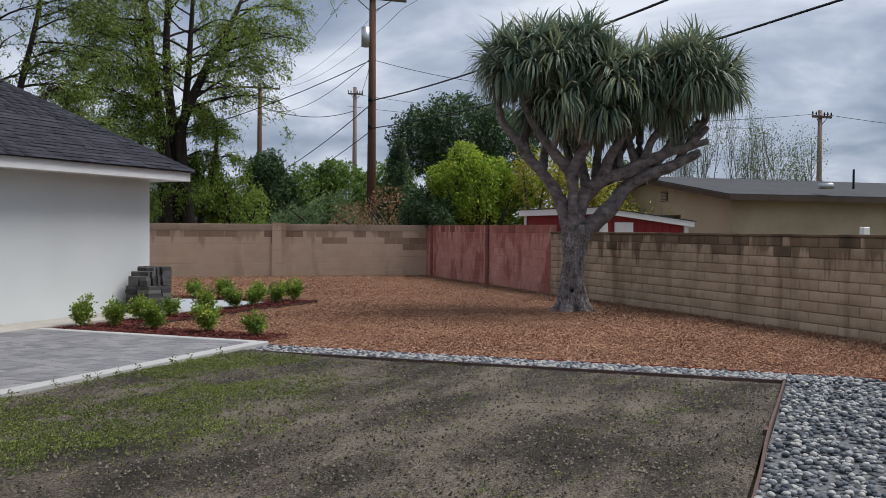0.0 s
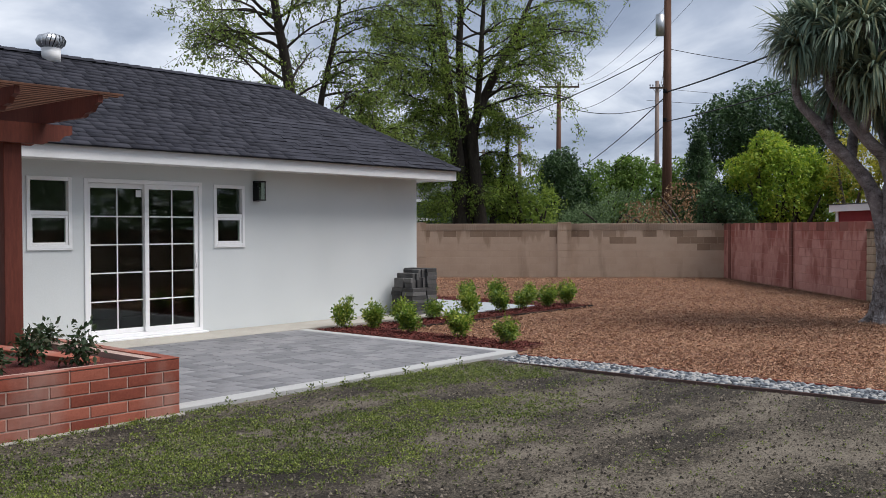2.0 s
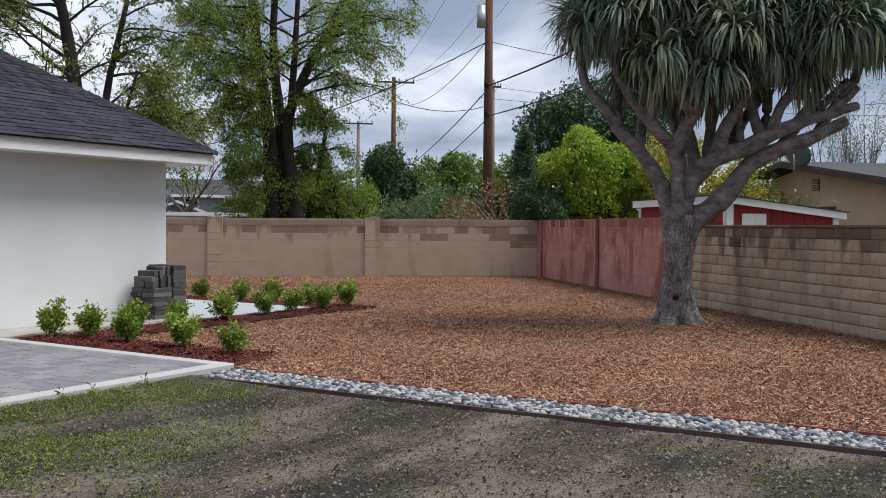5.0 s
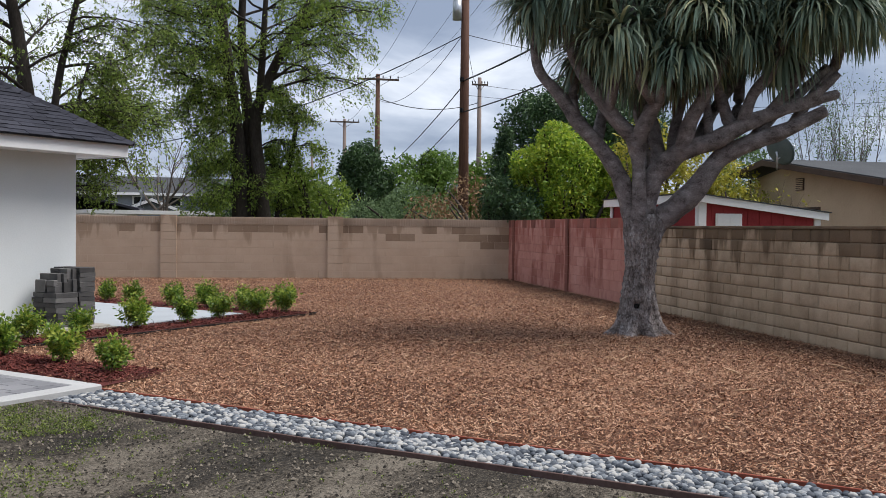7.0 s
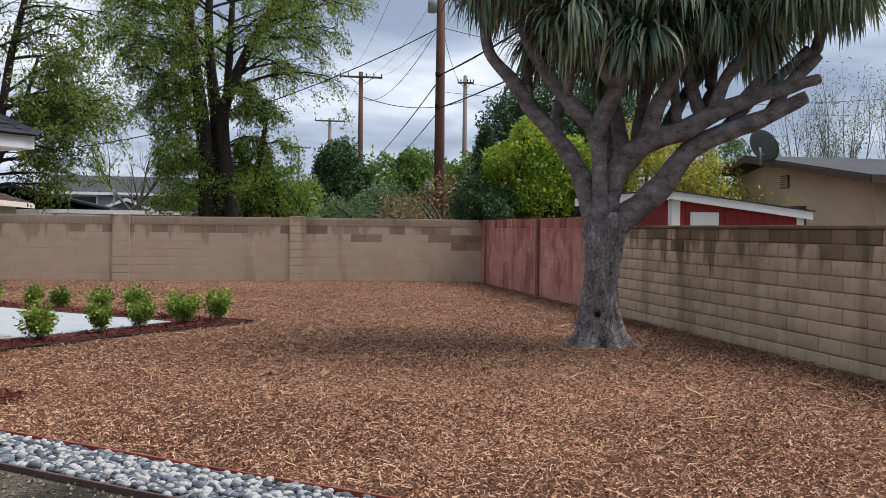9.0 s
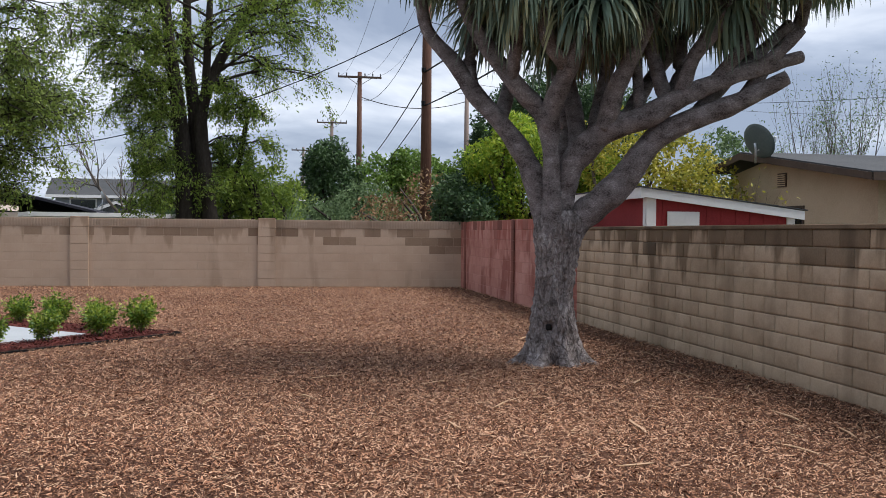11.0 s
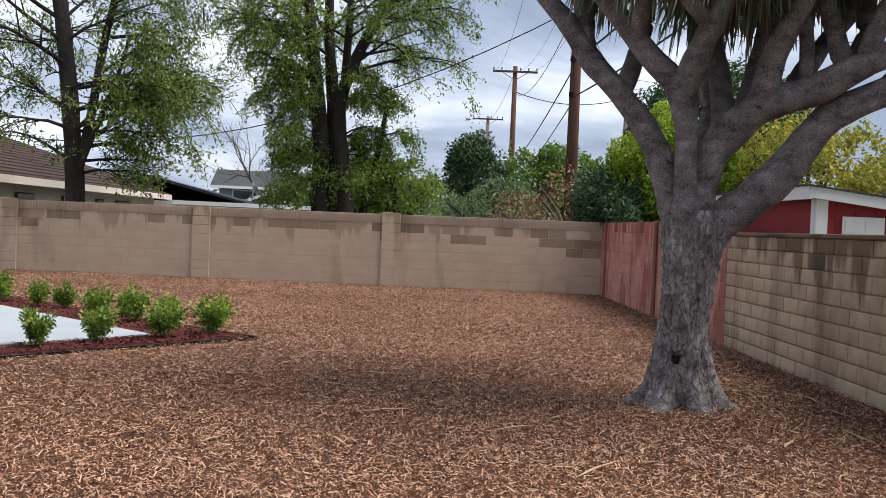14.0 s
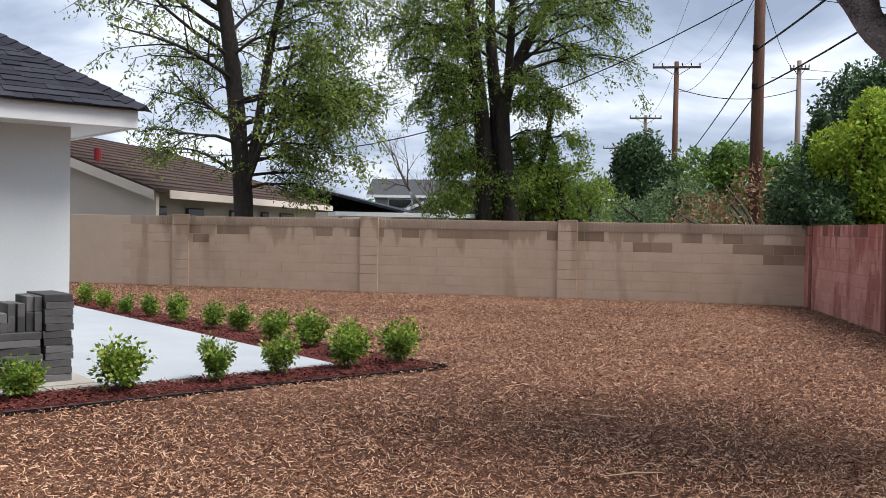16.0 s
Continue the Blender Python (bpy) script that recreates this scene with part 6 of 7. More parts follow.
for sw, w in ((1.4, 0.7), (3.6, 1.4), (7.4, 1.6), (10.8, 0.9), (13.2, 1.9)):
    wn_ = strip_board("window", p3(sw, 0.46, 1.35), p3(sw + w, 0.46, 1.35), 0.62, M["brown_fascia"], nh, "dark framed window")
    strip_board("pane", p3(sw + 0.05, 0.42, 1.4), p3(sw + w - 0.05, 0.42, 1.4), 0.52, M["dark_glass"], wn_)
bm = bmesh.new(); add_tube(bm, [(0, 0, 0), (0, 0, 0.5)], [0.1, 0.1], 10); fl = part("flue", bm, M["shed_red"], nh, "red roof flue"); fl.location = p3(0.9, 2.0, 3.1)

def gable_house(name, label, c, f, g, w, dpt, base, eave, ridge, wallm, roofm, over=0.4, windows=()):
    """A house with its gable or eave towards the garden: f along the front, g to the back."""
    h = empty(name, label, "house")
    f, g, c = Vector(f).normalized(), Vector(g).normalized(), Vector(c)
    prism("wall", [(0, base), (w, base), (w, eave), (w / 2, ridge - 0.1), (0, eave)], c, f, g, dpt, wallm, h)
    prism("roof", [(-over, eave - over * (ridge - eave) / (w / 2)), (w / 2, ridge), (w + over, eave - over * (ridge - eave) / (w / 2)), (w + over, eave - over * (ridge - eave) / (w / 2) + 0.18), (w / 2, ridge + 0.18), (-over, eave - over * (ridge - eave) / (w / 2) + 0.18)], c - g * over, f, g, dpt + 2 * over, roofm, h)
    prism("rake_board", [(-over, eave - over * (ridge - eave) / (w / 2) - 0.05), (w / 2, ridge - 0.05), (w + over, eave - over * (ridge - eave) / (w / 2) - 0.05), (w + over, eave - over * (ridge - eave) / (w / 2) + 0.14), (w / 2, ridge + 0.14), (-over, eave - over * (ridge - eave) / (w / 2) + 0.14)], c - g * (over + 0.05), f, g, 0.05, M["white"], h, "white rake board")
    for s, ww, z, hh in windows:
        q = c + f * s - g * 0.05; r_ = c + f * (s + ww) - g * 0.05
        wd = strip_board("window", (q.x, q.y, z), (r_.x, r_.y, z), hh, M["white"], h)
        q = c + f * (s + 0.12) - g * 0.12; r_ = c + f * (s + ww - 0.12) - g * 0.12
        strip_board("pane", (q.x, q.y, z + 0.1), (r_.x, r_.y, z + 0.1), hh - 0.2, M["dark_glass"], wd)
    return h
VF, VG = (0.755, -0.656), (0.656, 0.755)
two = empty("grey_house", "two-storey blue-grey house with grey roof", "house")
C2 = Vector((60.5, 77.0))
prism("wall", [(0, 0), (24, 0), (24, 4.5), (0, 4.5)], C2, VF, VG, 9, M["blue_siding"], two)
prism("roof", [(-0.8, 4.45), (5, 6.3), (10, 4.45)], C2 - Vector(VF) * 0.8, VG, VF, 25.5, M["grey_roof"], two, "grey shingle roof")
prism("fascia", [(-0.86, 4.25), (-0.8, 4.25), (-0.8, 4.5), (-0.86, 4.5)], C2 - Vector(VF) * 0.8, VG, VF, 25.5, M["white"], two, "white eave board")
for s, w in ((1.2, 2.4), (5.0, 2.2), (8.2, 1.4), (12, 1.8), (17, 2.2)):
    q, r_ = C2 + Vector(VF) * s - Vector(VG) * 0.06, C2 + Vector(VF) * (s + w) - Vector(VG) * 0.06
    wd = strip_board("window", (q.x, q.y, 3.2), (r_.x, r_.y, 3.2), 1.0, M["white"], two)
    q, r_ = C2 + Vector(VF) * (s + 0.15) - Vector(VG) * 0.14, C2 + Vector(VF) * (s + w - 0.15) - Vector(VG) * 0.14
    strip_board("pane", (q.x, q.y, 3.32), (r_.x, r_.y, 3.32), 0.76, M["dark_glass"], wd)
gable_house("grey_garage", "low blue-grey gabled outbuilding", (39.0, 46.5), VF, VG, 5.5, 5, 0, 1.75, 2.85, M["blue_siding"], M["grey_roof"])
dh = empty("dark_roofed_house", "low house with a dark hip roof and white eave boards", "house")
for loop in ([(19.8, -3.6, 2.25), (24.6, -3.6, 2.25), (20.6, 1.0, 3.35), (19.8, 1.0, 3.35)], [(24.6, -3.6, 2.25), (24.6, 5.6, 2.25), (20.6, 1.0, 3.35)], [(24.6, 5.6, 2.25), (19.8, 5.6, 2.25), (19.8, 1.0, 3.35), (20.6, 1.0, 3.35)]):
    slab("roof", [p3(*q) for q in loop], 0.12, M["shingle"], "dark shingle roof slope", dh)
slab("wall", [p3(20.0, -3.0, 2.15), p3(24.1, -3.0, 2.15), p3(24.1, 5.0, 2.15), p3(20.0, 5.0, 2.15)], 2.25, M["cream"], "", dh)
strip_board("fascia", p3(19.8, -3.64, 2.02), p3(24.6, -3.64, 2.02), 0.16, M["white"], dh, "white eave board")
strip_board("fascia", p3(24.63, -3.6, 2.02), p3(24.63, 5.6, 2.02), 0.16, M["white"], dh, "white eave board")
rd = empty("satellite_dish", "small grey satellite dish on the dark roof", "satellite dish", Matrix.Translation(p3(24.2, -3.2, 2.27)))
bm = bmesh.new(); bmesh.ops.create_uvsphere(bm, u_segments=20, v_segments=12, radius=0.42)
bmesh.ops.delete(bm, geom=[v for v in bm.verts if v.co.z > -0.2], context="VERTS")
for v in bm.verts:
    v.co.z = (v.co.z + 0.42) * 0.45
rdp = part("reflector", bm, M["galv"], rd, "grey reflector", True)
rdp.matrix_local = Matrix.Translation((0, 0, 0.75)) @ Vector((0.8, -0.4, 0.35)).to_track_quat("Z", "Y").to_matrix().to_4x4()
tube("mast", [(0, 0, -0.1), (0, 0, 0.45), (0.05, -0.02, 0.75)], [0.03, 0.03, 0.03], M["galv"], rd)
for a in (0.4, 2.5):
    tube("strut", [(0.45 * math.cos(a), 0.45 * math.sin(a), -0.02), (0, 0, 0.5)], [0.015, 0.015], M["galv"], rd)
cp = empty("carport", "low white-edged flat carport roof beyond the wall", "carport")
prism("roof", [(0, 2.02), (0, 1.86), (3, 1.86), (3, 2.02)], (27.5, 33.0), (0.459, 0.888), (0.888, -0.459), 9.0, M["white"], cp)
for s in (0.2, 4.4, 8.7):
    q = Vector((27.5, 33.0)) + Vector((0.888, -0.459)) * s + Vector((0.459, 0.888)) * 0.3
    box("post", q.x - 0.06, q.x + 0.06, q.y - 0.06, q.y + 0.06, -0.1, 1.855, M["white"], cp)

# ---- utility poles and wires ----
def pole(name, x, y, h, r, material, arm_z=(), arm_w=2.6, arm_dir=(0.6, -0.8), label="weathered wooden utility pole with crossarm", insul=True):
    p = empty(name, label, "utility pole", Matrix.Translation((x, y, -0.12)))
    tube("shaft", [(0, 0, 0), (0, 0, h * 0.5), (0.02, 0, h + 0.12)], [r * 1.25, r, r * 0.75], material, p, 12)
    a = Vector((*arm_dir, 0)).normalized()
    for z in arm_z:
        m = Matrix.Translation((0, 0, z + 0.12)) @ Matrix.Rotation(math.atan2(a.y, a.x), 4, "Z")
        arm = box("crossarm", -arm_w / 2, arm_w / 2, -0.06 - r, 0.06 - r, -0.07, 0.07, M["brown_fascia"], p, 0.006, "", m)
        for s in (-0.48, -0.3, 0.12, 0.3, 0.48):
            q = m @ Vector((s * arm_w, -r, 0.07)); tube("insulator", [q, q + Vector((0, 0, 0.1)), q + Vector((0, 0, 0.22))], [0.02, 0.05, 0.03], M["black"], arm, 8)
        for s in (-0.28, 0.28):
            tube("brace", [m @ Vector((s * arm_w, -r, -0.05)), (0, 0, z - 0.45)], [0.02, 0.02], M["brown_fascia"], p, 5)
    return p
PD = Vector((0.742, 0.670, 0)); AD = (0.67, -0.742)
p1 = pole("utility_pole", 32.5, 18.45, 11.6, 0.17, M["pole"], (11.0,), 2.8, AD, "tall reddish-brown utility pole with crossarm and transformer")
tube("transformer", [(-0.30, 0.16, 9.1), (-0.30, 0.16, 9.9)], [0.17, 0.17], M["galv"], p1, 14, True, "grey transformer can")
for z in (6.87, 5.75):
    box("bracket", -0.24, -0.1, -0.06, 0.06, z, z + 0.16, M["black"], p1, 0.01)
pole("utility_pole", 59.8, 41.8, 12.75, 0.2, M["pole"], (12.35,), 3.1, AD)
pole("utility_pole", 69.3, 38.5, 13.6, 0.2, M["pole_grey"], (13.0,), 1.3, AD, "grey wooden utility pole with short crossarm")
pole("utility_pole", 78.0, 58.8, 12.2, 0.2, M["pole_grey"], (11.9,), 2.9, AD)
pole("utility_pole", 100.0, 81.0, 12.2, 0.2, M["pole_grey"], (11.8,), 3.0, AD)
pole("utility_pole", 57.5, 1.5, 8.7, 0.16, M["pole_grey"], (8.3,), 1.4, AD, "grey wooden utility pole with short crossarm")
def wire(a, b, sag, r, label="sagging black overhead cable"):
    a, b = Vector(a), Vector(b)
    pts = [a.lerp(b, i / 16) - Vector((0, 0, sag * 4 * (i / 16) * (1 - i / 16))) for i in range(17)]
    bm = bmesh.new(); add_tube(bm, pts, [r] * 17, 5); me = bpy.data.meshes.new("overhead_wire"); bm.to_mesh(me); bm.free(); me.materials.append(M["wire"])
    tagged(new("overhead_wire", me), label, "overhead cable", "cables between the poles")
end = Vector((32.4, 18.4, 0)) - PD * 42
wire((32.4, 18.4, 6.80), (end.x, end.y, 6.7), 0.7, 0.028); wire((32.4, 18.4, 5.66), (end.x, end.y, 5.5), 0.6, 0.022)
for dx, z0, z1 in ((-1.3, 10.7, 11.0), (0.4, 10.7, 11.0), (1.3, 10.7, 11.0)):
    q = Vector((*AD, 0)) * dx
    wire(Vector((32.5, 18.45, z0)) + q, Vector((59.8, 41.8, 12.5)) + q, 0.9, 0.008); wire(Vector((32.5, 18.45, z0)) + q, Vector((end.x, end.y, z1)) + q, 0.6, 0.008)
wire((32.5, 18.45, 8.6), (59.8, 41.8, 10.9), 1.1, 0.014); wire((32.5, 18.45, 6.7), (62, 45, 4.8), 0.6, 0.022); wire((32.5, 18.45, 5.6), (62, 45, 3.6), 0.6, 0.018)
wire((32.5, 18.45, 8.7), (69.3, 38.5, 12.9), 0.8, 0.012); wire((59.8, 41.8, 11.0), (69.3, 38.5, 11.6), 0.7, 0.03)
wire((59.8, 41.8, 12.5), (78, 58.8, 12.0), 0.8, 0.012); wire((32.5, 18.45, 8.5), (44, 9, 8.8), 0.7, 0.012)
wire((69.3, 38.5, 13.0), (110, 8, 13.2), 0.8, 0.016); wire((57.5, 1.5, 8.5), (80, -20, 8.5), 0.5, 0.016); wire((57.5, 1.5, 8.5), (52, 30, 9.5), 0.8, 0.012)
wire((32.5, 18.45, 8.5), (22.5, 38.8, 4.4), 1.9, 0.018, "black service cable sagging to the cream house")

# ---- trees and bushes beyond the walls ----
def big_tree(name, label, x, y, stems, leafm, seed, per, sigma, size, bark, depth=3, kids=(3, 4), ratio=0.6, up=0.15, droop=0.1, wander=0.28, angle=0.75, extra=None):
    t = empty(name, label, "tree", Matrix.Translation((x, y, -0.12)))
    rng = random.Random(seed); bm = bmesh.new(); tips = []
    for p, d, L, r in stems:
        grow(bm, Vector(p), Vector(d), L, r, depth, rng, tips, up, wander, kids, ratio, 8, angle, droop)
    part("trunk", bm, bark, t, "", True)
    pts = around(tips, per, sigma, seed)
    if extra is not None:
        pts = np.concatenate([pts, extra])
    pts = pts[pts[:, 2] > 0.8]
    crown_part("crown", pts, size, leafm, t, seed, 0.45, 0.4)
    return t
def twiggy(bm, p, d, length, r, rng, leaves, droop, n_side, n_twig, per, spread):
    """A bough that arches out and droops: side branches, twigs on them, and leaf points hung along the twigs."""
    def run(p, d, L, r, n, sides, sag):
        pts, rad, q, dd = [p.copy()], [r], p.copy(), d.normalized()
        for i in range(n):
            dd = (dd + Vector((rng.gauss(0, 0.16), rng.gauss(0, 0.16), rng.gauss(0, 0.10) + 0.05 - sag * (i + 1) / n))).normalized()
            q = q + dd * (L / n); pts.append(q.copy()); rad.append(max(0.004, r * (1 - 0.8 * (i + 1) / n)))
        add_tube(bm, pts if n > 3 else pts[::3], rad if n > 3 else rad[::3], sides, cap=False)
        return pts, rad, dd
    def fork(pts, lo):
        t = rng.uniform(lo, 1.0) * (len(pts) - 1); i = min(len(pts) - 2, int(t))
        dd = (pts[i + 1] - pts[i]).normalized()
        ax = dd.orthogonal().normalized(); ax.rotate(Matrix.Rotation(rng.uniform(0, 6.28), 3, dd))
        return pts[i].lerp(pts[i + 1], t - i), dd, ax, i
    main, rad, _ = run(p, d, length, r, 6, 6, droop)
    for _k in range(n_side):
        o, dd, ax, i = fork(main, 0.25)
        ax.z *= 0.5
        side_p, srad, _ = run(o, dd + ax * rng.uniform(0.6, 1.3), length * rng.uniform(0.25, 0.5), rad[i] * 0.55, 4, 4, droop * 1.1)
        for _j in range(n_twig):
            o2, d2, a2, _i = fork(side_p, 0.2)
            tw, _r, _d = run(o2, d2 + a2 * rng.uniform(0.5, 1.2) + Vector((0, 0, -0.15)), rng.uniform(0.35, 0.8), 0.010, 3, 3, droop * 1.6)
            for _l in range(per):
                t = rng.uniform(0.2, 3.0); i2 = min(2, int(t))
                q = tw[i2].lerp(tw[i2 + 1], t - i2)
                leaves.append((q.x + rng.gauss(0, spread), q.y + rng.gauss(0, spread), q.z + rng.gauss(0, spread) - spread * 0.5))
RV = Vector((0.66, -0.75, 0)); DV = Vector((0.75, 0.66, 0))   # across and along the way the walk looks
def stem_tree(name, label, x, y, stems, boughs, leafm, seed, size, slim=0.42):
    """A tree of given stems (r, z, d, radius), with boughs (stem, height from, to, count, length, rise, side, droop, sprays, twigs, leaves)."""
    t = empty(name, label, "tree", Matrix.Translation((x, y, -0.12)))
    rng = random.Random(seed); paths = []
    for st in stems:
        P, R = smooth_path([RV * r + DV * d + Vector((0, 0, z)) for r, z, d, _ in st], [q for *_, q in st], 5)
        bm = bmesh.new(); add_tube(bm, P, [q * (1 + 0.12 * noise.noise(p * 1.7)) for p, q in zip(P, R)], 12, 0.14)
        part("stem", bm, M["bark_dark"], t, "", True); paths.append((P, R))
    bm = bmesh.new(); leaves = []
    for si, z0, z1, n, L, rise, side_, droop, ns, nt, per in boughs:
        P, R = paths[si]
        for k in range(n):
            z = z0 + (z1 - z0) * (k + rng.random()) / n
            i = min(range(len(P)), key=lambda q: abs(P[q].z - z))
            a = rng.uniform(-1.1, 1.1) + (0 if (side_ > 0 or (side_ == 0 and k % 2)) else math.pi)
            d = RV * math.cos(a) + DV * math.sin(a) + Vector((0, 0, rise * rng.uniform(0.6, 1.4)))
            twiggy(bm, P[i], d, L * rng.uniform(0.7, 1.2), min(R[i] * 0.45, 0.018 + 0.012 * L), rng, leaves, droop, ns, nt, per, 0.085)
    part("bough", bm, M["bark_dark"], t, "", True)
    pts = np.array(leaves); pts = pts[pts[:, 2] > 1.2]
    crown_part("crown", pts, size, leafm, t, seed, 0.6, slim)
    return t
stem_tree("ash_tree", "large ash tree with dark leaf-clad stems and drooping boughs", 28.5, 25.2,
    [[(-0.30, 0, 0, 0.36), (-0.37, 1.7, 0, 0.31), (-0.48, 4.8, 0, 0.26), (-0.95, 8.4, 0.1, 0.19), (-1.3, 11.5, 0.2, 0.10)],
     [(0.0, 0, 0.3, 0.30), (0.0, 1.7, 0.3, 0.26), (-0.05, 4.9, 0.3, 0.22), (-0.35, 8.5, 0.4, 0.16), (-0.2, 12.2, 0.4, 0.08)],
     [(0.55, 0, -0.1, 0.32), (0.52, 1.7, -0.1, 0.27), (0.18, 4.9, -0.1, 0.22), (0.34, 6.1, -0.1, 0.20), (1.05, 7.8, -0.1, 0.17), (1.9, 9.4, 0.0, 0.12), (2.6, 11.0, 0.0, 0.07)],
     [(0.9, 0, 0.5, 0.16), (1.1, 2.6, 0.5, 0.13), (1.5, 4.2, 0.5, 0.10), (1.7, 5.6, 0.5, 0.06)],
     [(0.3, 5.9, -0.1, 0.15), (0.45, 8.0, -0.6, 0.12), (0.6, 11.0, -0.9, 0.06)]],
    [(0, 2.2, 6.4, 18, 1.7, 0.5, -1, 0.28, 7, 4, 24), (0, 5.6, 11.2, 14, 3.3, 0.5, -1, 0.22, 9, 5, 18), (1, 2.4, 7.0, 8, 1.2, 0.6, 0, 0.25, 7, 4, 24), (1, 6.6, 12.0, 12, 3.1, 0.6, 0, 0.18, 9, 5, 18),
     (2, 2.4, 6.6, 9, 1.5, 0.5, 1, 0.3, 7, 4, 24), (2, 6.2, 10.8, 14, 3.6, 0.45, 1, 0.24, 9, 5, 17), (3, 1.6, 5.6, 10, 1.2, 0.6, 0, 0.3, 7, 4, 24), (4, 6.6, 11.0, 11, 2.8, 0.5, 0, 0.2, 9, 6, 20), (0, 5.0, 8.0, 6, 2.6, 0.3, -1, 0.3, 9, 5, 18)],
    M["leaf_ash"], 9, 0.115)
# the slimmer, sparser tree nearer the house
stem_tree("ash_tree", "slim dark-trunked tree with sparse layered young leaves", 19.4, 24.8,
    [[(0.0, 0, 0, 0.30), (0.02, 1.8, 0, 0.245), (-0.12, 3.6, 0, 0.22), (-0.45, 6.4, 0, 0.19), (-0.9, 9.0, 0, 0.13), (-1.1, 11.0, 0, 0.07)],
     [(0.06, 2.6, 0, 0.13), (0.30, 3.8, 0.05, 0.12), (0.62, 6.0, 0.1, 0.10), (1.1, 8.2, 0.1, 0.07), (1.3, 10.0, 0.1, 0.04)],
     [(0.05, 2.4, -0.1, 0.085), (0.5, 3.4, -0.3, 0.075), (1.1, 4.7, -0.5, 0.06), (1.5, 6.0, -0.6, 0.035)]],
    [(0, 2.6, 5.0, 9, 2.9, 0.4, 0, 0.20, 8, 5, 11), (0, 5.0, 10.0, 15, 3.6, 0.5, -1, 0.16, 9, 5, 12), (1, 4.0, 9.6, 14, 2.7, 0.45, 1, 0.18, 9, 5, 12), (2, 3.0, 5.8, 9, 2.2, 0.3, 1, 0.22, 8, 5, 16), (0, 6.0, 10.8, 9, 2.7, 0.7, 1, 0.16, 9, 5, 14), (0, 2.5, 4.6, 7, 2.6, 0.15, 1, 0.2, 8, 5, 15)],
    M["leaf_young"], 23, 0.115)
def bush(name, label, blobs, n, size, leafm, seed, trunk=None, gap=0.0, slim=0.45, gs=1.0, shell=0.6, cat="bush", bark="bark_dark"):
    """A mass of leaves on a few limbs; the blobs are given in the world."""
    c = Vector(blobs[0][0]); t = empty(name, label, cat, Matrix.Translation((c.x, c.y, -0.12)))
    o = np.array((c.x, c.y, -0.12))
    bm = bmesh.new(); rng = random.Random(seed)
    for (bc, br) in blobs:
        for k in range(5):
            a = rng.uniform(0, 6.28)
            e = Vector(bc) + Vector((br[0] * 0.7 * math.cos(a), br[1] * 0.7 * math.sin(a), br[2] * rng.uniform(-0.2, 0.75))) - Vector(o)
            q = Vector((rng.gauss(0, .1), rng.gauss(0, .1), 0))
            P, R = smooth_path([q, q.lerp(e, 0.5) + Vector((rng.gauss(0, .2), rng.gauss(0, .2), 0.3)), e], [0.10, 0.06, 0.02], 4); add_tube(bm, P, R, 5)
    part("trunk", bm, M[bark], t, "", True)
    crown_part("crown", lumpy(blobs, n, seed, shell, gap, gs) - o, size, leafm, t, seed, 0.2, slim)
    return t
# dark core tree, hedge trees, olive bush, dry shrub at the pole's foot
bush("evergreen_tree", "dense dark green round evergreen tree", [((38.3, 27.0, 2.6), (1.5, 1.5, 2.3)), ((38.0, 27.2, 4.3), (0.95, 0.95, 1.15)), ((38.6, 26.3, 1.6), (1.3, 1.3, 1.6))], 24000, 0.17, M["leaf_dark"], 91, gap=0.12, cat="tree", shell=0.55)
bush("evergreen_tree", "dark green rounded tree beyond the tan wall", [((34.6, 29.4, 2.0), (1.5, 1.5, 1.9)), ((33.2, 30.6, 1.7), (1.2, 1.2, 1.5)), ((36.2, 28.2, 1.8), (1.0, 1.0, 1.6))], 17000, 0.18, M["leaf_dark"], 92, gap=0.2, cat="tree")
bush("green_tree", "rounded mid-green tree beyond the tan wall", [((40.2, 26.0, 2.6), (1.7, 1.7, 2.3)), ((41.4, 24.0, 2.8), (1.8, 1.8, 2.1)), ((42.6, 22.2, 2.7), (1.7, 1.7, 2.1)), ((40.9, 25.0, 4.3), (0.9, 0.9, 0.8))], 32000, 0.18, M["leaf_mid"], 93, gap=0.12, cat="tree")
bush("green_tree", "light green feathery tree beside the ash", [((30.6, 23.6, 2.1), (1.2, 1.2, 1.7)), ((29.8, 24.6, 3.0), (0.9, 0.9, 1.2)), ((31.6, 24.6, 1.8), (1.1, 1.1, 1.5))], 9000, 0.15, M["leaf_ash"], 94, gap=0.25, cat="tree")
bush("olive_bush", "grey-green soft bush above the tan wall", [((28.6, 18.1, 1.5), (1.25, 1.25, 1.35)), ((27.7, 19.2, 1.35), (1.0, 1.0, 1.0)), ((29.3, 17.2, 1.3), (0.9, 0.9, 0.9))], 13000, 0.11, M["leaf_olive"], 95, gap=0.1, slim=0.25)
bush("dry_shrub", "half-dead brown shrub round the foot of the pole", [((28.1, 15.6, 1.7), (1.05, 1.05, 1.35)), ((29.0, 14.4, 1.7), (1.0, 1.0, 1.0)), ((27.2, 16.6, 1.5), (0.8, 0.8, 0.9))], 3800, 0.12, M["leaf_brown"], 96, gap=0.35, bark="twig")
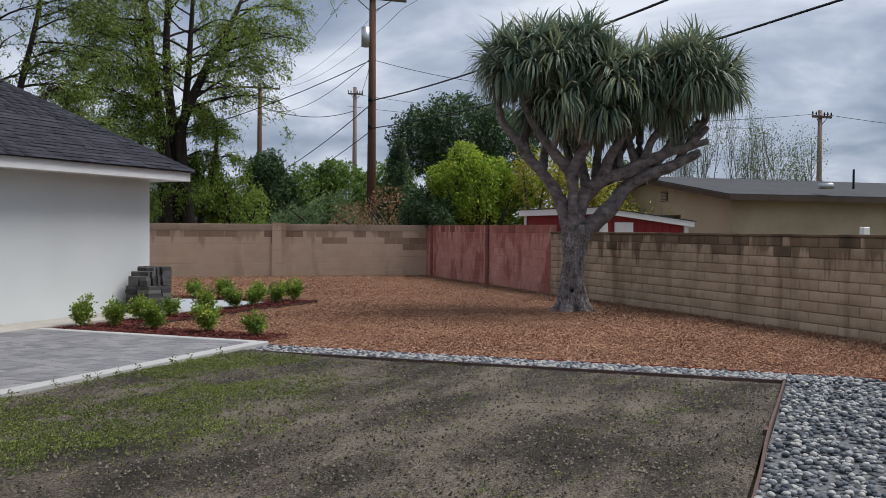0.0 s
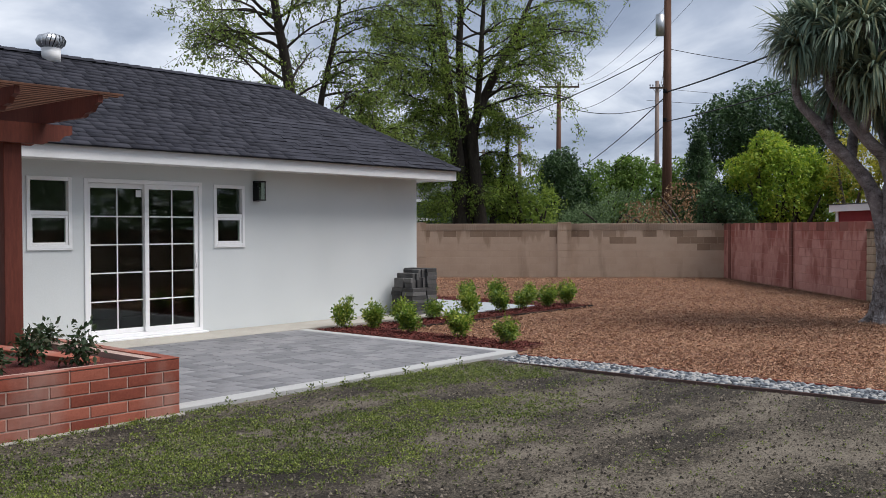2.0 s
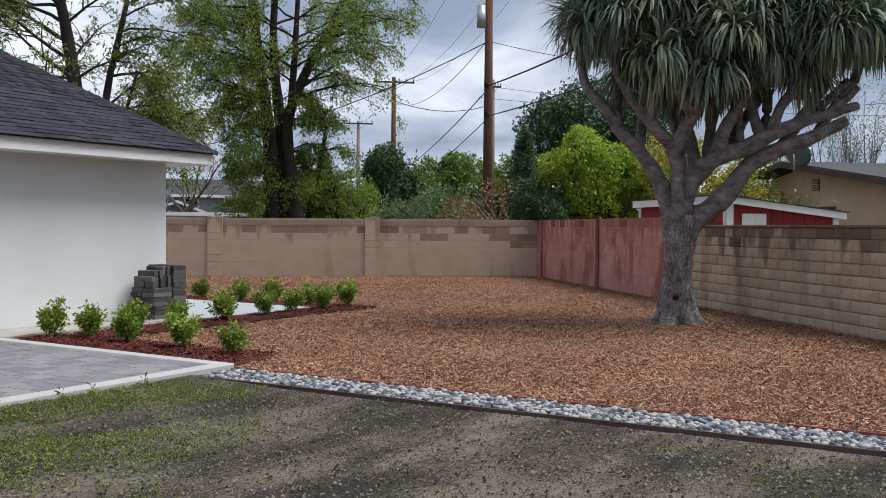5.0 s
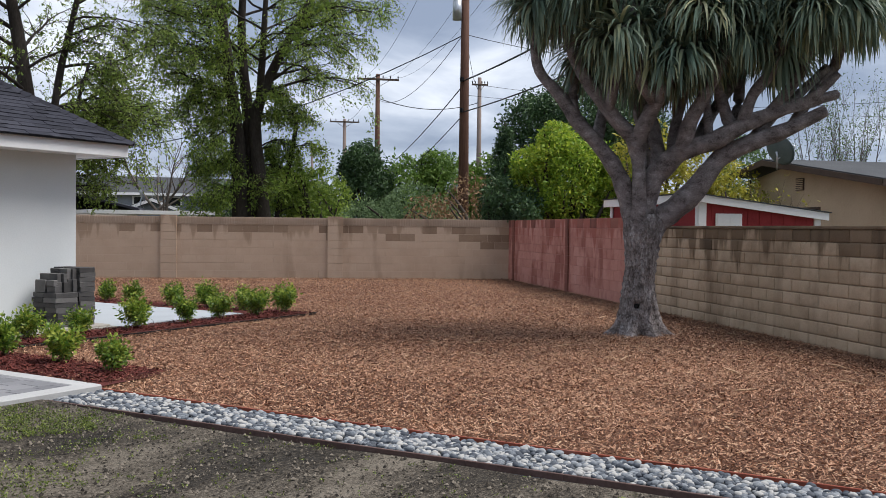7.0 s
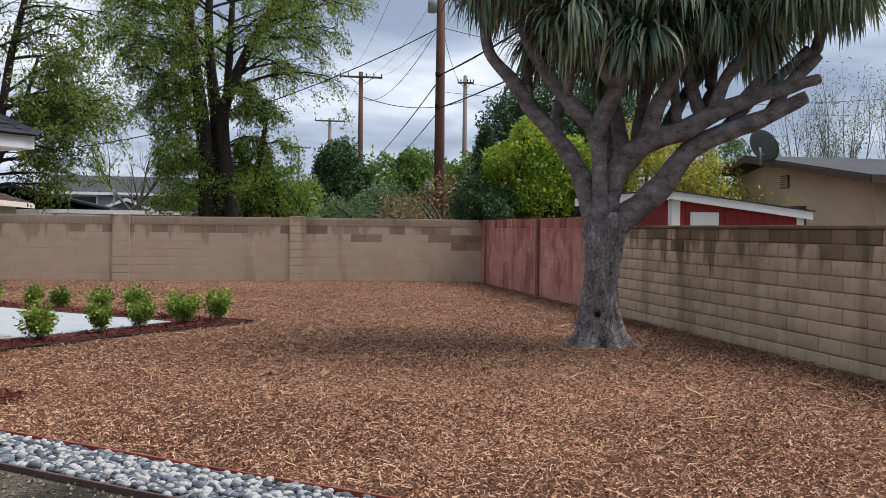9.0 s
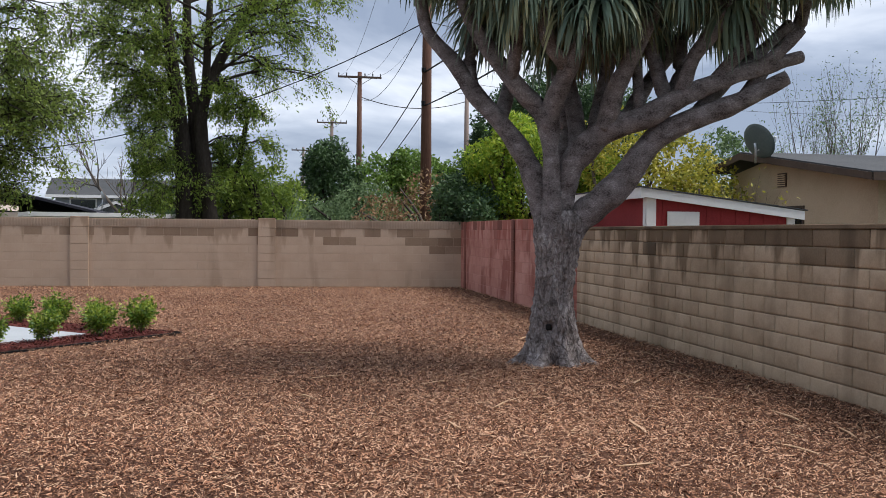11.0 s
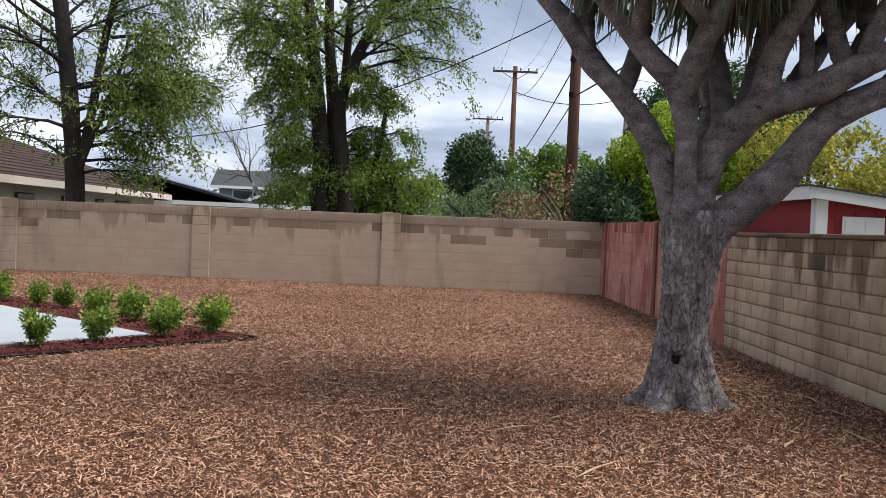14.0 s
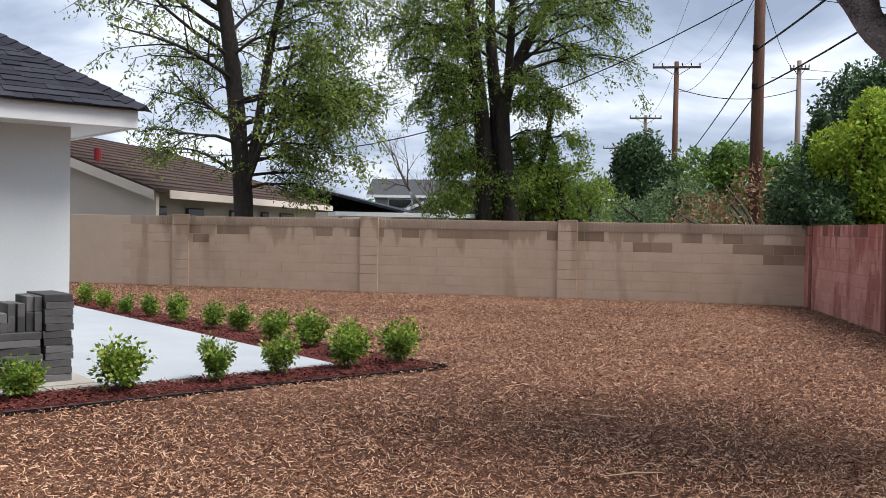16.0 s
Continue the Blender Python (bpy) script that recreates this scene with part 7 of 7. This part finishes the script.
bush("bright_tree", "bright yellow-green leafy tree behind the red wall", [((27.2, 12.0, 2.7), (1.1, 1.1, 1.3)), ((26.9, 12.7, 2.2), (0.8, 0.8, 1.1)), ((28.2, 11.0, 2.3), (0.9, 0.9, 1.2)), ((27.3, 12.3, 3.9), (0.6, 0.6, 0.65)), ((27.9, 11.5, 3.4), (0.7, 0.7, 0.6)), ((26.8, 12.9, 3.1), (0.6, 0.6, 0.6)), ((28.6, 10.4, 2.9), (0.6, 0.6, 0.6))], 30000, 0.115, M["leaf_bright"], 97, gap=0.2, cat="tree")
bush("yellow_tree", "sparse yellow-leaved tree behind the red wall", [((28.0, 9.7, 2.8), (1.2, 1.2, 1.5)), ((28.6, 8.6, 2.7), (1.1, 1.1, 1.4)), ((27.5, 8.6, 2.2), (0.9, 0.9, 1.2))], 8500, 0.13, M["leaf_yellow"], 98, gap=0.4, cat="tree", bark="twig")
bush("green_tree", "dark leafy shrub overhanging the wall corner", [((26.6, 13.6, 2.0), (0.8, 0.8, 0.9)), ((26.3, 12.8, 2.0), (0.6, 0.6, 0.7)), ((25.7, 12.5, 1.75), (0.4, 0.35, 0.35)), ((27.4, 14.0, 2.0), (0.7, 0.7, 0.9))], 10000, 0.12, M["leaf_dark"], 99, gap=0.1)
bush("broad_tree", "tall dark green broad tree in the distance", [((46.0, 19.8, 6.6), (2.6, 2.6, 2.4)), ((46.6, 17.6, 6.2), (2.2, 2.2, 2.0)), ((45.0, 21.6, 6.3), (1.8, 1.8, 2.0)), ((46, 19, 4.0), (2.2, 2.2, 2.0))], 40000, 0.19, M["leaf_dark"], 100, gap=0.15, cat="tree")
bush("yellow_tree", "yellow-green leafy bush beyond the shed", [((27.6, 7.6, 2.2), (0.9, 0.9, 1.0)), ((26.8, 6.9, 1.9), (0.7, 0.7, 0.8))], 2600, 0.12, M["leaf_yellow"], 101, gap=0.4, bark="twig")
bush("green_tree", "olive green tree beyond the shed", [((31.5, 8.2, 2.9), (0.9, 0.9, 1.4))], 3500, 0.13, M["leaf_olive"], 102, gap=0.15, cat="tree")
# conifer
con = empty("conifer", "dark narrow spruce in the distance", "tree", Matrix.Translation((41.0, 21.2, -0.12)))
tube("trunk", [(0, 0, 0), (0, 0, 6.4)], [0.16, 0.02], M["bark_dark"], con)
rs2 = np.random.RandomState(5); pts = []
for k in range(26):
    z = 1.2 + 5.1 * k / 26; R = 1.75 * (1 - (z - 1.0) / 5.6) + 0.1
    for j in range(15):
        a = rs2.uniform(0, 6.28); rr = R * rs2.uniform(0.8, 1.1)
        for s in np.linspace(0.1, 1, 15):
            for q in range(3):
                pts.append((rr * s * math.cos(a) + rs2.normal(0, .05), rr * s * math.sin(a) + rs2.normal(0, .05), z - 0.25 * s * s * rr + rs2.normal(0, .04)))
crown_part("crown", np.array(pts), 0.17, M["leaf_dark"], con, 6, 0.6, 0.25)
# palm fronds spilling over the corner
fern = empty("palm_frond_clump", "clump of arching palm fronds above the wall corner", "palm", Matrix.Translation((26.6, 12.55, 1.2)))
rng = random.Random(12)
for k in range(14):
    a = rng.uniform(0, 6.28); L = rng.uniform(0.7, 1.1); v, f = [], []
    for i in range(12):
        t = i / 11; c = Vector((math.cos(a) * L * t, math.sin(a) * L * t, 0.75 * t - 0.75 * t * t + 0.3 * t)); sd = Vector((-math.sin(a), math.cos(a), 0))
        for s in (-1, 1):
            o = len(v); e = c + sd * s * 0.34 * math.sin(math.pi * (0.12 + 0.8 * t)) + Vector((math.cos(a) * .12, math.sin(a) * .12, -0.14)); w = Vector((math.cos(a), math.sin(a), 0)) * 0.016
            v += [c - w, c + w, e]; f.append((o, o + 1, o + 2))
    linked("frond", mesh_of("frond", v, f, M["leaf_bright"] if k % 4 == 0 else M["leaf_mid"]), fern)
# bare and half-bare trees
big_tree("bare_tree", "bare grey winter tree beyond the far wall", 39.2, 42.0, [((0, 0, 0), (0.1, 0, 1), 3.2, 0.16), ((0, 0, 2.2), (-0.6, 0.6, 0.8), 3.0, 0.1), ((0, 0, 2.4), (0.5, -0.5, 0.8), 2.6, 0.09)], M["leaf_brown"], 41, 1, 0.1, 0.05, M["twig"], 3, (3, 4), 0.62)
for k, (x, y, h, per) in enumerate(((44.5, 6.5, 3.5, 3), (45.5, 4.5, 3.4, 2), (43.5, 3.2, 3.0, 4), (46.0, 8.2, 3.5, 2), (40.5, 8.8, 2.2, 2), (42, 1.6, 2.6, 3))):
    big_tree("thin_tree", "thin half-bare upright tree with few leaves", x, y, [((0.5 * math.cos(j), 0.5 * math.sin(j), 0), (0.12 * math.cos(j * 2.1), 0.12 * math.sin(j * 2.1), 1), h, 0.06) for j in range(4)], M["leaf_olive"], 50 + k, per, 0.15, 0.10, M["twig"], 3, (2, 3), 0.66, 0.35, 0.0, 0.16, 0.45)
big_tree("thin_tree", "thin bare reddish shrub beside the beige house", 23.2, 5.6, [((0, 0, 0), (0.1, 0.2, 1), 1.3, 0.03), ((0.2, 0, 0), (-0.2, 0.1, 1), 1.2, 0.03), ((0.1, 0.2, 0), (0.2, -0.1, 1), 1.3, 0.025)], M["leaf_yellow"], 66, 1, 0.1, 0.09, M["twig"], 2, (3, 4), 0.65, 0.3, 0, 0.2, 0.5)
# far line of trees
far_pts = []
for k in range(70):
    a = radians(-12 + 5.2 * k)
    D = (130 if k < 24 else 60) + 12 * math.sin(k * 2.3)
    tall = 2.6 if 40 < k < 66 else 0.0
    far_pts.append(((D * math.cos(a), D * math.sin(a), 2.0 + tall * 0.5), (8, 8, 3.2 + tall + 1.4 * math.sin(k * 1.7))))
v, f = leaf_cloud(lumpy(far_pts, 40000, 110, 0.5, 0.1, 0.2), 1.2, np.random.RandomState(3))
tagged(new("far_woods", fast_mesh("far_woods", v, f, M["leaf_olive"])), "distant line of grey-green trees", "trees", kind="stuff")

# plain walls that close the garden behind
structure(box("wall_west", -14.2, -14.0, -17, 30, -0.2, 1.8, M["tan"], None, 0.01), "plain tan block wall closing the garden", "wall")
structure(box("wall_rear", -14.0, 5.9, -17.2, -17.0, -0.2, 1.8, M["tan"], None, 0.01), "plain tan block wall closing the garden", "wall")
